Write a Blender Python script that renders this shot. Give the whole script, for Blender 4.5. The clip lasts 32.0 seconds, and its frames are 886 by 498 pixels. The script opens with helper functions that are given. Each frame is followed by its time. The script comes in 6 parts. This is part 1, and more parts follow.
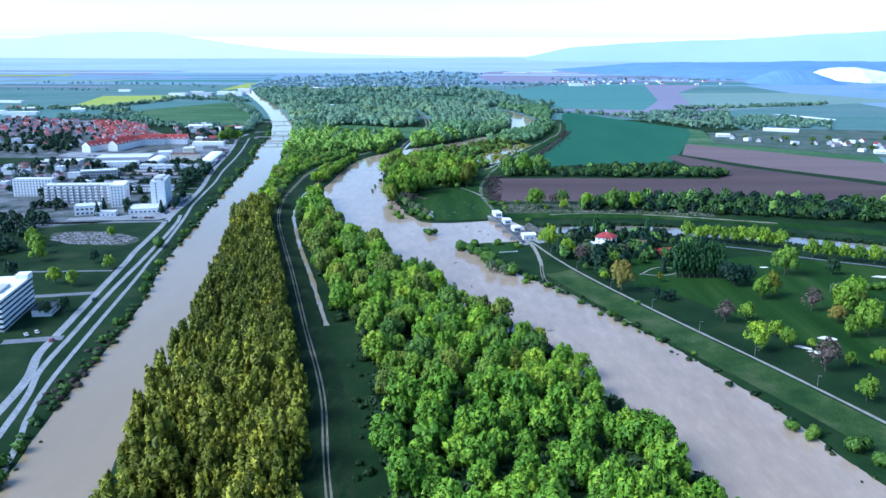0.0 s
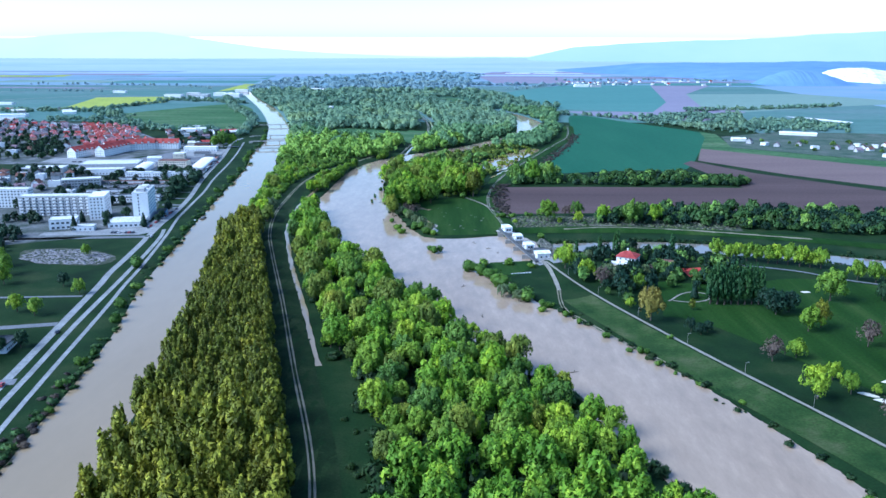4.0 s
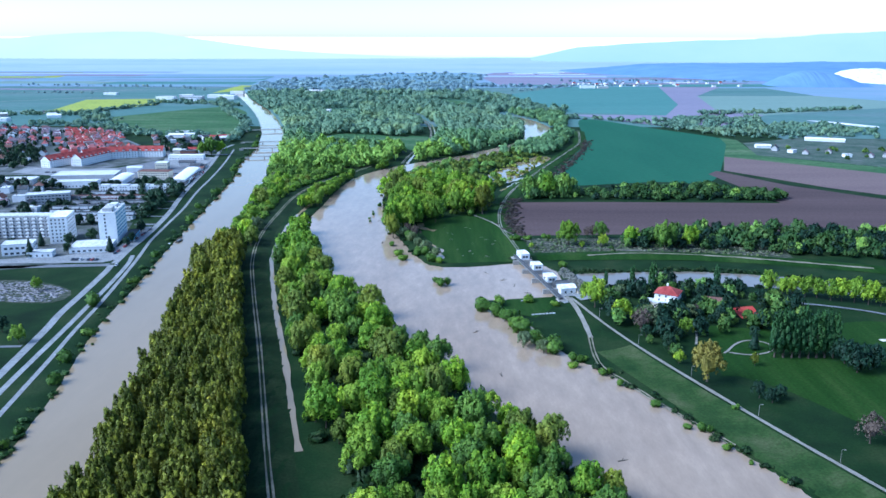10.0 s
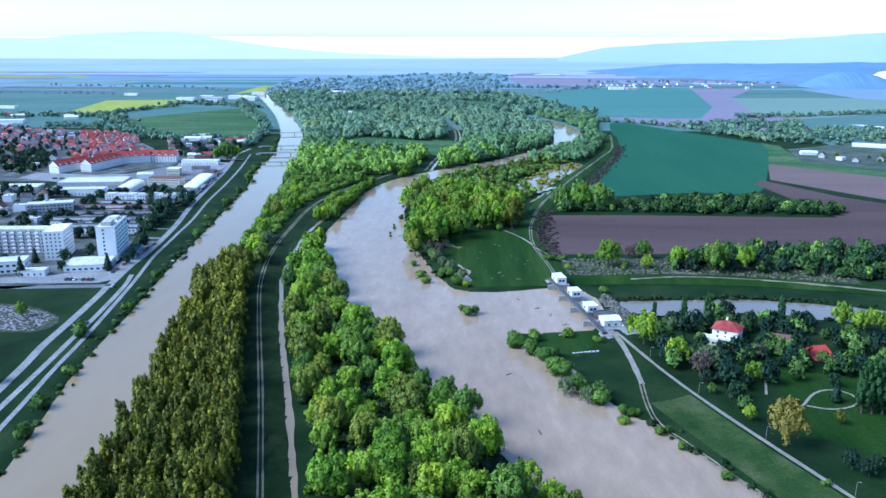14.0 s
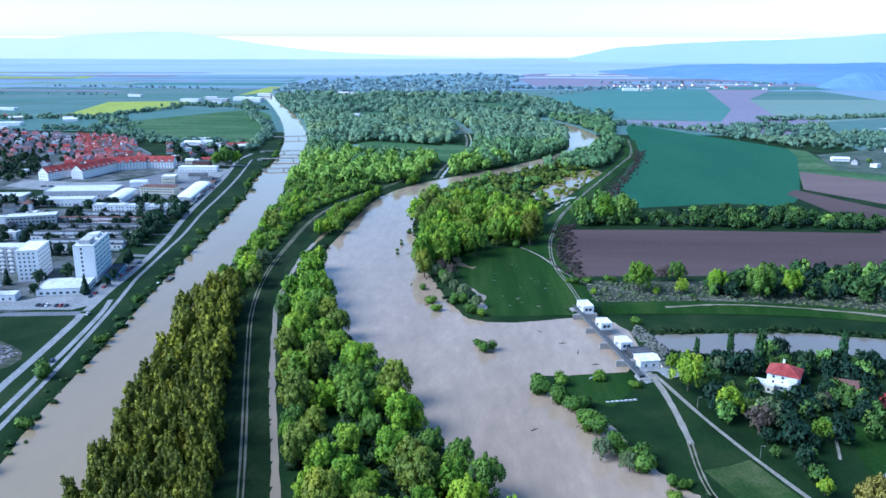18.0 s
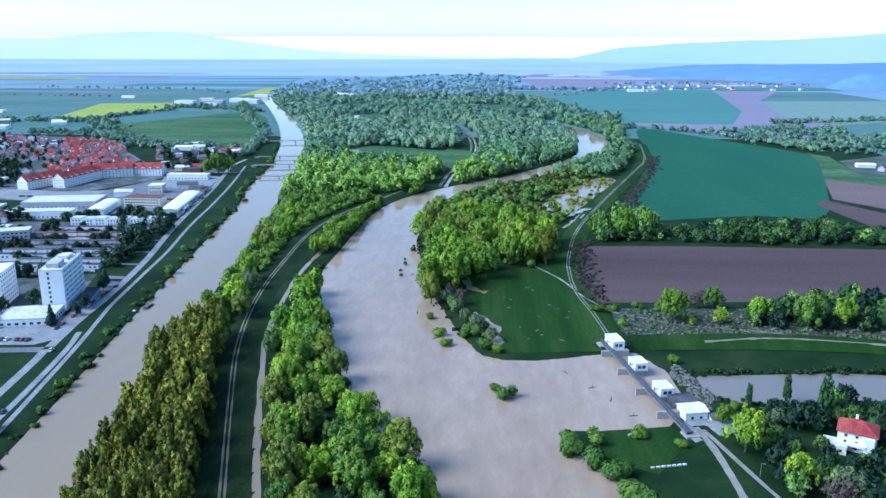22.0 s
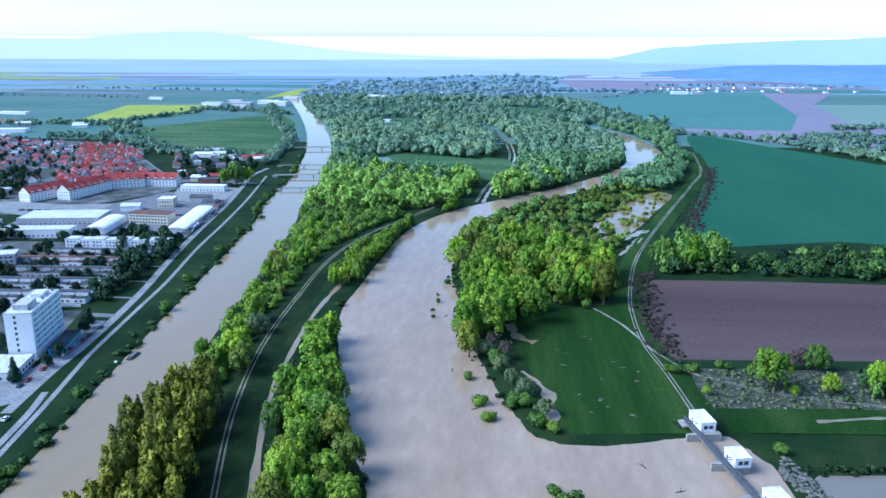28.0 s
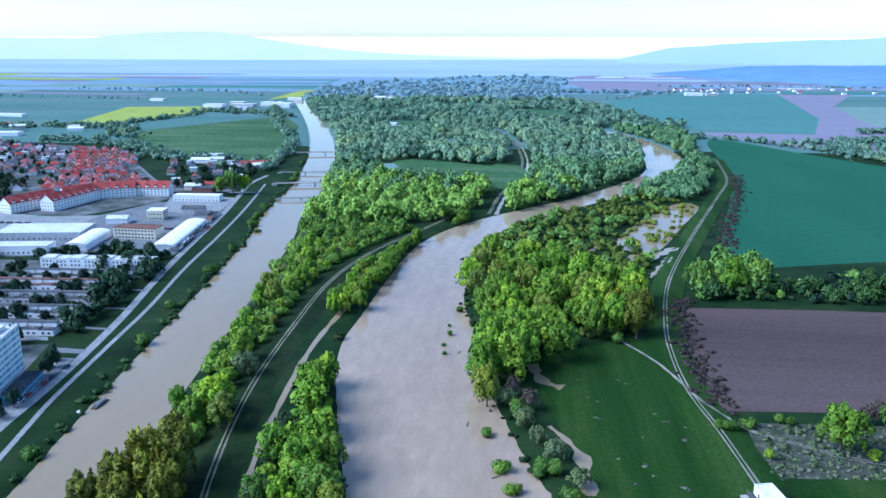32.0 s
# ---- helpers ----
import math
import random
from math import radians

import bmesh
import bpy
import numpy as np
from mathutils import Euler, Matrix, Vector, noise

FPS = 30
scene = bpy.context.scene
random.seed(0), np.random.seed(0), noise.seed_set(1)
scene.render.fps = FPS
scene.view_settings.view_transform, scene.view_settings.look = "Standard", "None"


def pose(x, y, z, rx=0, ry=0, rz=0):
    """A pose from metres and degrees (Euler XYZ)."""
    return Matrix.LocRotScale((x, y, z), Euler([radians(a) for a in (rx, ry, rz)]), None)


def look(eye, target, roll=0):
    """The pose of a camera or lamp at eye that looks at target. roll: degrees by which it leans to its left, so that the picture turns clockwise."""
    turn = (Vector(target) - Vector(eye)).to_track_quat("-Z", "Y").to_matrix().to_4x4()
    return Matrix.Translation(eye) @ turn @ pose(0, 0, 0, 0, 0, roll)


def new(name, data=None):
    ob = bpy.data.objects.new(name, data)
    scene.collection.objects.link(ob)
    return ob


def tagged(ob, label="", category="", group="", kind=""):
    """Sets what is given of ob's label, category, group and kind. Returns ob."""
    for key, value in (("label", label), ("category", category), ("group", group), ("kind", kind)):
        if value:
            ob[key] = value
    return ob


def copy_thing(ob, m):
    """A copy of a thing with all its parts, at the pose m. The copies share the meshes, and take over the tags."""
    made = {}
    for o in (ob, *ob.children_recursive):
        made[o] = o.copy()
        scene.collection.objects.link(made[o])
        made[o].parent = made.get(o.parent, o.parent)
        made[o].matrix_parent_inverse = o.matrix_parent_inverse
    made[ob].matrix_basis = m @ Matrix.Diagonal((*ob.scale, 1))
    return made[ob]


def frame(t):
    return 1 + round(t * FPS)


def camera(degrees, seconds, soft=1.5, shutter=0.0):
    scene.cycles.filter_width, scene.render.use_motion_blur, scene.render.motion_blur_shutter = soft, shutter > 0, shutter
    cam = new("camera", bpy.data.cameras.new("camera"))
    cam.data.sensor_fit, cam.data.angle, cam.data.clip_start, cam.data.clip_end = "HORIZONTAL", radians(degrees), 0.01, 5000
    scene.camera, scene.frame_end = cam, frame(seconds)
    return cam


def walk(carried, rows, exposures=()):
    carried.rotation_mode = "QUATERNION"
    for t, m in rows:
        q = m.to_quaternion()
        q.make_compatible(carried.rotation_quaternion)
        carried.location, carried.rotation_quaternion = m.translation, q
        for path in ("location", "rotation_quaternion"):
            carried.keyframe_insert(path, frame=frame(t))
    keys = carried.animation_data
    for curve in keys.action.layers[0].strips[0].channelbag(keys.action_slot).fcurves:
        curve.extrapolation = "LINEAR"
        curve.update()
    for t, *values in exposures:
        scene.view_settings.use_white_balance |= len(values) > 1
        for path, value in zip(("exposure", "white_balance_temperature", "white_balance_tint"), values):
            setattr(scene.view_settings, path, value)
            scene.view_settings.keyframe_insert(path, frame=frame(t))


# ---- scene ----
cam = camera(59.12, 32.0)

# seconds, x, y, z, pitch, roll, yaw of the drone
PATH = [
    (0, 0.17, 0.04, 160.00, -14.995, 0.152, 0.005),
    (1, -0.83, 14.44, 159.97, -14.995, 0.150, 0.049),
    (2, -1.98, 28.92, 159.95, -14.995, 0.148, 0.041),
    (3, -2.69, 43.51, 159.92, -14.995, 0.147, 0.069),
    (3.5, -3.16, 50.76, 159.91, -14.995, 0.146, 0.066),
    (5.5, -4.97, 79.39, 159.86, -14.995, 0.143, 0.093),
    (6, -5.40, 86.45, 159.85, -14.995, 0.142, 0.094),
    (7, -6.23, 100.65, 159.82, -14.995, 0.141, 0.105),
    (8, -7.09, 115.24, 159.80, -14.995, 0.139, 0.113),
    (9, -7.83, 129.46, 159.77, -14.995, 0.138, 0.117),
    (10, -8.68, 143.45, 159.74, -14.995, 0.136, 0.124),
    (11, -9.61, 157.99, 159.72, -14.995, 0.134, 0.108),
    (12, -10.43, 171.99, 159.69, -14.995, 0.133, 0.132),
    (13, -11.57, 185.98, 159.67, -14.996, 0.131, 0.122),
    (13.5, -11.90, 193.59, 159.65, -14.996, 0.130, 0.741),
    (14, -11.93, 201.24, 159.64, -14.996, 0.130, 1.850),
    (14.5, -12.33, 208.44, 159.63, -14.996, 0.129, 1.970),
    (16.5, -14.48, 236.31, 159.58, -14.996, 0.126, 2.351),
    (17, -15.08, 243.47, 159.56, -14.996, 0.125, 2.388),
    (18, -16.31, 258.12, 159.54, -14.996, 0.123, 2.494),
    (19, -18.12, 272.26, 159.51, -14.996, 0.122, 2.508),
    (20, -20.44, 286.28, 159.49, -14.996, 0.120, 2.499),
    (21, -22.80, 300.62, 159.46, -14.996, 0.119, 2.461),
    (22, -24.77, 314.55, 159.44, -14.996, 0.117, 2.454),
    (23, -26.29, 328.90, 159.41, -14.996, 0.116, 2.447),
    (24, -27.81, 343.18, 159.39, -14.996, 0.114, 2.491),
    (24.5, -28.45, 350.43, 159.37, -14.996, 0.113, 2.587),
    (25, -29.26, 357.70, 159.36, -14.996, 0.113, 2.671),
    (25.5, -30.12, 364.95, 159.35, -14.996, 0.112, 2.925),
    (27.5, -32.84, 393.18, 159.30, -14.996, 0.109, 4.658),
    (28, -33.72, 400.08, 159.28, -14.996, 0.108, 4.847),
    (29, -36.13, 414.48, 159.26, -14.996, 0.106, 5.048),
    (30, -38.44, 428.66, 159.23, -14.996, 0.105, 5.155),
    (31, -40.44, 442.62, 159.21, -14.996, 0.103, 5.235),
    (32, -41.97, 456.73, 159.18, -14.997, 0.102, 5.331),
]


def flown(x, y, z, pitch, roll, yaw):
    p, w = radians(pitch), radians(yaw)
    ahead = (-math.sin(w) * math.cos(p), math.cos(w) * math.cos(p), math.sin(p))
    return look((x, y, z), (x + ahead[0], y + ahead[1], z + ahead[2]), roll)


walk(cam, [(t, flown(*rest)) for t, *rest in PATH], exposures=[(0.0, 0.82, 4870, 7), (12.0, 0.75, 4870, 7), (32.0, 0.7, 4870, 7)])

# ---- sky and sun: a bright overcast day, sun veiled in the west ----
world = bpy.data.worlds.new("overcast_sky")
scene.world = world
world.use_nodes = True
wn = world.node_tree.nodes
sky = wn.new("ShaderNodeTexSky")
sky.sky_type = "NISHITA"
sky.sun_disc = False
sky.sun_elevation, sky.sun_rotation = radians(42), radians(254)
sky.air_density, sky.dust_density, sky.ozone_density = 1.0, 0.6, 1.0
wn["Background"].inputs["Strength"].default_value = 0.134
world.node_tree.links.new(sky.outputs["Color"], wn["Background"].inputs["Color"])

sun = new("sun", bpy.data.lights.new("sun", "SUN"))
sun.data.energy, sun.data.angle, sun.data.color = 3.3, radians(38), (1.0, 0.96, 0.9)
az, el = radians(254), radians(42)
sun.matrix_world = look((math.sin(az) * math.cos(el) * 50, math.cos(az) * math.cos(el) * 50, math.sin(el) * 50 + 100), (0, 0, 100))

# ---- materials ----
def material(name, rough=0.8, metal=0.0, spec=0.3):
    m = bpy.data.materials.new(name)
    m.use_nodes = True
    b = m.node_tree.nodes["Principled BSDF"]
    b.inputs["Roughness"].default_value, b.inputs["Metallic"].default_value = rough, metal
    b.inputs["Specular IOR Level"].default_value = spec
    return m, m.node_tree.nodes, m.node_tree.links, b


def noise_of(n, l, scale, detail=4.0, stretch=None, turn=0.0, rough=0.6):
    """A noise texture in metres, 1/scale metres wide; stretch squeezes it along the axes."""
    geo = n.new("ShaderNodeNewGeometry")
    tex = n.new("ShaderNodeTexNoise")
    tex.inputs["Scale"].default_value, tex.inputs["Detail"].default_value = scale, detail
    tex.inputs["Roughness"].default_value = rough
    if stretch:
        mp = n.new("ShaderNodeMapping")
        mp.inputs["Scale"].default_value = stretch
        mp.inputs["Rotation"].default_value = (0, 0, radians(turn))
        l.new(geo.outputs["Position"], mp.inputs["Vector"])
        l.new(mp.outputs["Vector"], tex.inputs["Vector"])
    else:
        l.new(geo.outputs["Position"], tex.inputs["Vector"])
    return tex.outputs["Fac"]


def ramp_of(n, l, fac, stops):
    r = n.new("ShaderNodeValToRGB")
    e = r.color_ramp.elements
    while len(e) < len(stops):
        e.new(0.5)
    for k, (p, c) in enumerate(stops):
        e[k].position, e[k].color = p, (*c, 1)
    l.new(fac, r.inputs["Fac"])
    return r.outputs["Color"]


def mix_of(n, l, fac, a, b, blend="MIX"):
    m = n.new("ShaderNodeMix")
    m.data_type, m.blend_type = "RGBA", blend
    for sock, v in (("Factor", fac), ("A", a), ("B", b)):
        s = [i for i in m.inputs if i.name == sock and i.enabled][0]
        if isinstance(v, (int, float)):
            s.default_value = v
        elif isinstance(v, tuple):
            s.default_value = (*v, 1)
        else:
            l.new(v, s)
    return [o for o in m.outputs if o.enabled][0]


def bump_of(n, l, b, fac, strength, distance):
    bp = n.new("ShaderNodeBump")
    bp.inputs["Strength"].default_value, bp.inputs["Distance"].default_value = strength, distance
    l.new(fac, bp.inputs["Height"])
    l.new(bp.outputs["Normal"], b.inputs["Normal"])


def blotched(name, low, high, scale=0.08, fine=1.5, rough=0.9, stretch=None, turn=0.0, bump=0.0, third=None, spec=0.1, span=(0.3, 0.7), grit=0.32):
    """A surface with broad patches and fine grain."""
    m, n, l, b = material(name, rough, spec=spec)
    broad = noise_of(n, l, scale, 5.0, stretch, turn)
    stops = [(span[0], low), (span[1], high)] if third is None else [(span[0], low), (0.5, high), (span[1] + 0.05, third)]
    col = ramp_of(n, l, broad, stops)
    grain = noise_of(n, l, fine, 3.0)
    g = ramp_of(n, l, grain, [(0.25, (1 - grit * 1.18,) * 3), (0.75, (1 + grit * 0.78,) * 3)])
    l.new(mix_of(n, l, 1.0, col, g, "MULTIPLY"), b.inputs["Base Color"])
    if bump:
        bump_of(n, l, b, grain, 0.6, bump)
    return m


def foliage(name, low, high, accent, per_tree=0.35, broad=0.07):
    """Leaves: tint by leaf clump (lighter tops and dark insides painted in), by tree and by stretch of wood."""
    m, n, l, b = material(name, 0.6, spec=0.22)
    geo = n.new("ShaderNodeNewGeometry")
    info = n.new("ShaderNodeObjectInfo")
    tuft = n.new("ShaderNodeAttribute")
    tuft.attribute_name = "tuft"
    share = n.new("ShaderNodeMix")
    share.inputs["Factor"].default_value = 0.35
    l.new(tuft.outputs["Fac"], share.inputs["A"])
    l.new(geo.outputs["Random Per Island"], share.inputs["B"])
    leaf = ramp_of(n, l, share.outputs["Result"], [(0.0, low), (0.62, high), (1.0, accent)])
    tree = ramp_of(n, l, info.outputs["Random"], [(0.0, (1 - per_tree, 1 - per_tree * 0.8, 1 - per_tree * 0.9)), (0.5, (1, 1, 1)), (1.0, (1 + per_tree, 1 + per_tree * 0.7, 1 - per_tree * 0.4))])
    area = ramp_of(n, l, noise_of(n, l, broad, 2.0), [(0.3, (0.76, 0.8, 0.76)), (0.5, (1, 1, 1)), (0.7, (1.28, 1.12, 0.85))])
    col = mix_of(n, l, 1.0, mix_of(n, l, 1.0, leaf, tree, "MULTIPLY"), area, "MULTIPLY")
    l.new(col, b.inputs["Base Color"])
    thin = n.new("ShaderNodeBsdfTranslucent")
    l.new(col, thin.inputs["Color"])
    mixed = n.new("ShaderNodeMixShader")
    mixed.inputs["Fac"].default_value = 0.12
    l.new(b.outputs["BSDF"], mixed.inputs[1])
    l.new(thin.outputs["BSDF"], mixed.inputs[2])
    l.new(mixed.outputs["Shader"], n["Material Output"].inputs["Surface"])
    return m


def flowing_water(name, deep, silt, rough=0.12, wave=0.06, streak=(0.35, 0.08, 1), turn=0.0, ripple_tint=0.0):
    m, n, l, b = material(name, rough, spec=0.5)
    b.inputs["IOR"].default_value = 1.45
    broad = noise_of(n, l, 0.045, 4.0, streak, turn)
    # Light and dark ripple streaks are painted into the water's colour.
    ripple_tones = ramp_of(n, l, noise_of(n, l, 0.16, 6.0, (1.0, 0.35, 1), turn + 12, 0.7), [(0.3, (1 - ripple_tint,) * 3), (0.55, (1, 1, 1)), (0.72, (1 + ripple_tint,) * 3)])
    l.new(mix_of(n, l, 1.0, ramp_of(n, l, broad, [(0.3, deep), (0.7, silt)]), ripple_tones, "MULTIPLY"), b.inputs["Base Color"])
    ripple = noise_of(n, l, 0.35, 5.0, (1.0, 0.45, 1), turn, 0.65)
    bump_of(n, l, b, ripple, 0.5, wave)
    return m


MAT = {}
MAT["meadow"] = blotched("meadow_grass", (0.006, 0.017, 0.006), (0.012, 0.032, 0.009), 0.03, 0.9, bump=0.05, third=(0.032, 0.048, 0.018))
MAT["lawn"] = blotched("mown_lawn", (0.01, 0.034, 0.004), (0.018, 0.05, 0.007), 0.05, 0.7, stretch=(1, 0.08, 1), turn=14, third=(0.038, 0.07, 0.015), span=(0.35, 0.62), bump=0.06)
MAT["crop"] = blotched("winter_crop", (0.02, 0.088, 0.05), (0.03, 0.108, 0.06), 0.01, 0.15, stretch=(1, 0.25, 1), turn=-30, grit=0.12)
MAT["soil"] = blotched("ploughed_soil", (0.072, 0.05, 0.05), (0.09, 0.062, 0.061), 0.02, 0.4, stretch=(0.08, 1, 1), turn=3, third=(0.118, 0.086, 0.084), span=(0.3, 0.75), grit=0.2)
MAT["soil_pale"] = blotched("pale_ploughed_soil", (0.14, 0.1, 0.1), (0.175, 0.128, 0.122), 0.015, 0.3, stretch=(0.15, 1, 1), turn=-25, grit=0.15)
MAT["rape"] = blotched("rape_in_flower", (0.27, 0.33, 0.07), (0.36, 0.4, 0.075), 0.02, 0.2)
# Far ground: haze is painted into the base colours, bluer with distance.
MAT["plain"] = blotched("hazed_plain_fields", (0.15, 0.25, 0.3), (0.195, 0.28, 0.36), 0.004, 0.02, stretch=(0.3, 1.2, 1), turn=6, third=(0.235, 0.275, 0.39), grit=0.04)
MAT["mid_plain"] = blotched("hazed_mid_fields", (0.07, 0.15, 0.13), (0.1, 0.18, 0.165), 0.006, 0.05, stretch=(0.3, 1.2, 1), turn=5, third=(0.14, 0.19, 0.2), grit=0.12)
MAT["far_crop"] = blotched("hazed_crop_fields", (0.075, 0.18, 0.165), (0.095, 0.205, 0.185), 0.004, 0.05, stretch=(0.3, 1, 1), grit=0.08)
MAT["far_soil"] = blotched("hazed_bare_fields", (0.195, 0.185, 0.245), (0.23, 0.21, 0.275), 0.004, 0.05, stretch=(0.3, 1, 1), grit=0.08)
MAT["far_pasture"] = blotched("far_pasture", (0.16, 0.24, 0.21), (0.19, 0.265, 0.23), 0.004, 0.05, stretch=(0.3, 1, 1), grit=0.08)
MAT["scrub"] = blotched("rough_scrub", (0.02, 0.04, 0.018), (0.06, 0.07, 0.05), 0.25, 1.2, bump=0.2, third=(0.15, 0.145, 0.13))
MAT["gravel"] = blotched("pale_gravel", (0.2, 0.19, 0.165), (0.3, 0.285, 0.25), 0.15, 2.0)
MAT["dirt"] = blotched("dirt_track", (0.16, 0.15, 0.11), (0.26, 0.24, 0.18), 0.2, 1.5)
MAT["asphalt"] = blotched("worn_asphalt", (0.13, 0.14, 0.16), (0.2, 0.21, 0.23), 0.06, 0.8)
MAT["paving"] = blotched("concrete_paving", (0.2, 0.21, 0.22), (0.3, 0.31, 0.32), 0.08, 0.6)
MAT["river"] = flowing_water("muddy_river_water", (0.3, 0.222, 0.155), (0.375, 0.288, 0.21), rough=0.09, wave=0.006, turn=-35, ripple_tint=0.16)
MAT["canal"] = flowing_water("muddy_canal_water", (0.255, 0.192, 0.115), (0.29, 0.222, 0.14), rough=0.06, wave=0.004, turn=10, ripple_tint=0.03)
MAT["arm"] = flowing_water("still_water", (0.17, 0.15, 0.125), (0.21, 0.185, 0.155), rough=0.05, wave=0.004)
# Dark lows and bright accents paint crown gaps and lit tips into the leaves.
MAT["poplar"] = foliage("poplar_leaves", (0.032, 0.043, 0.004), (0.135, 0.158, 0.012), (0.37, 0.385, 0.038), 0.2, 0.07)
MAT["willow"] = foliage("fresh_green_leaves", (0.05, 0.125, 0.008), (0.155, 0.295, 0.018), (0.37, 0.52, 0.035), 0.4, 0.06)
MAT["lime_leaf"] = foliage("yellow_green_leaves", (0.085, 0.165, 0.013), (0.2, 0.32, 0.024), (0.38, 0.5, 0.045), 0.35, 0.06)
MAT["olive_leaf"] = foliage("olive_green_leaves", (0.08, 0.13, 0.018), (0.17, 0.225, 0.03), (0.28, 0.33, 0.05), 0.3, 0.06)
MAT["screen_leaf"] = foliage("deep_green_leaves", (0.022, 0.065, 0.022), (0.036, 0.095, 0.03), (0.055, 0.12, 0.04), 0.2, 0.06)
MAT["bare_hedge"] = foliage("leafless_brown_shrubs", (0.05, 0.042, 0.036), (0.085, 0.068, 0.06), (0.12, 0.095, 0.085), 0.2, 0.06)
MAT["dry_grass"] = blotched("dry_dyke_grass", (0.016, 0.042, 0.011), (0.034, 0.066, 0.018), 0.05, 0.9, bump=0.05, third=(0.11, 0.115, 0.06), span=(0.3, 0.78))
# Mid green with a slight haze tint in the base colour.
MAT["west_pasture"] = blotched("overgrown_pasture", (0.035, 0.085, 0.035), (0.06, 0.125, 0.05), 0.02, 0.12, stretch=(0.3, 1.2, 1), turn=6, third=(0.115, 0.16, 0.085))
# Palest strip: horizon haze painted into the ground colour.
MAT["far_edge"] = blotched("hazed_far_plain", (0.27, 0.355, 0.49), (0.35, 0.42, 0.56), 0.003, 0.01, stretch=(0.25, 1.5, 1), grit=0.03)
# Lighter and bluer than near leaves: mid-distance haze put into the colour.
MAT["mid_leaf"] = foliage("riverside_leaves", (0.12, 0.235, 0.05), (0.21, 0.36, 0.075), (0.31, 0.45, 0.1), 0.35, 0.075)
# Near-black leaf colour: the shade between trees is put into the undergrowth.
MAT["under_leaf"] = foliage("shade_dark_leaves", (0.007, 0.02, 0.007), (0.02, 0.05, 0.013), (0.05, 0.075, 0.028), 0.25, 0.12)
MAT["bank_leaf"] = foliage("bank_leaves", (0.05, 0.11, 0.016), (0.12, 0.22, 0.03), (0.22, 0.34, 0.05), 0.35, 0.06)
# Far woods: haze is painted into the leaf colours, paler with distance.
MAT["far_leaf"] = foliage("hazed_wood_leaves", (0.115, 0.205, 0.15), (0.165, 0.275, 0.195), (0.23, 0.35, 0.24), 0.2, 0.012)
MAT["dim_leaf"] = foliage("hazed_distant_leaves", (0.2, 0.31, 0.37), (0.225, 0.335, 0.4), (0.25, 0.36, 0.42), 0.1, 0.01)
MAT["wood_floor"] = blotched("hazed_wood_floor", (0.05, 0.11, 0.07), (0.085, 0.16, 0.1), 0.01, 0.08, grit=0.2)
MAT["dim_floor"] = blotched("hazed_distant_floor", (0.15, 0.25, 0.3), (0.18, 0.28, 0.34), 0.006, 0.05, grit=0.1)
MAT["dark_leaf"] = foliage("dark_evergreen_leaves", (0.012, 0.035, 0.022), (0.02, 0.052, 0.03), (0.032, 0.075, 0.035), 0.3, 0.05)
MAT["grey_leaf"] = foliage("grey_willow_leaves", (0.09, 0.135, 0.06), (0.135, 0.185, 0.085), (0.19, 0.235, 0.12), 0.2, 0.05)
MAT["bronze_leaf"] = foliage("bronze_leaves", (0.15, 0.143, 0.03), (0.24, 0.21, 0.045), (0.3, 0.255, 0.075), 0.2, 0.05)
MAT["twig"] = blotched("bare_twigs", (0.09, 0.07, 0.06), (0.14, 0.11, 0.09), 0.5, 3.0)
MAT["bark"] = blotched("bark", (0.06, 0.05, 0.04), (0.12, 0.1, 0.08), 0.6, 4.0)
MAT["town_ground"] = blotched("town_yards", (0.03, 0.05, 0.035), (0.1, 0.11, 0.11), 0.05, 0.5, third=(0.22, 0.23, 0.25))
MAT["hedge_leaf"] = foliage("hedgerow_leaves", (0.03, 0.075, 0.02), (0.06, 0.125, 0.032), (0.14, 0.22, 0.055), 0.3, 0.08)
# Grass colour taken down to include the tree shade on the dyke.
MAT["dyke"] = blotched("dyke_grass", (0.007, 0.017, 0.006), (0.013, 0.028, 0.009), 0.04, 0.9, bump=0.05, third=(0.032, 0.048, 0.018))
# Partly hazed leaf colour, between the near and the far woods.
MAT["upper_leaf"] = foliage("hazed_upper_leaves", (0.105, 0.21, 0.095), (0.185, 0.32, 0.14), (0.28, 0.42, 0.19), 0.25, 0.03)

# ---- plan: banks, roads and the lie of the land ----
def smooth(points, step=4.0):
    """A rounded line through the points, in even steps."""
    p = np.array(points, float)
    q = np.vstack([2 * p[0] - p[1], p, 2 * p[-1] - p[-2]])
    out = []
    for k in range(1, len(q) - 2):
        n = max(2, int(np.linalg.norm(q[k + 1] - q[k]) / step))
        for t in np.arange(n) / n:
            a, b, c, d = q[k - 1 : k + 3]
            out.append(0.5 * (2 * b + (c - a) * t + (2 * a - 5 * b + 4 * c - d) * t * t + (3 * b - a - 3 * c + d) * t**3))
    return np.array(out + [p[-1]])


def inside(poly, x, y):
    """Whether the places lie within the polygon."""
    x, y = np.asarray(x, float), np.asarray(y, float)
    odd = np.zeros(x.shape, bool)
    q = np.roll(poly, -1, 0)
    for (ax, ay), (bx, by) in zip(poly, q):
        if ay != by:
            odd ^= ((ay > y) != (by > y)) & (x < (bx - ax) * (y - ay) / (by - ay) + ax)
    return odd


def away(line, x, y, closed=False):
    """Distance from the places to the line."""
    x, y = np.asarray(x, float), np.asarray(y, float)
    best = np.full(x.shape, 1e9)
    ends = np.roll(line, -1, 0) if closed else line[1:]
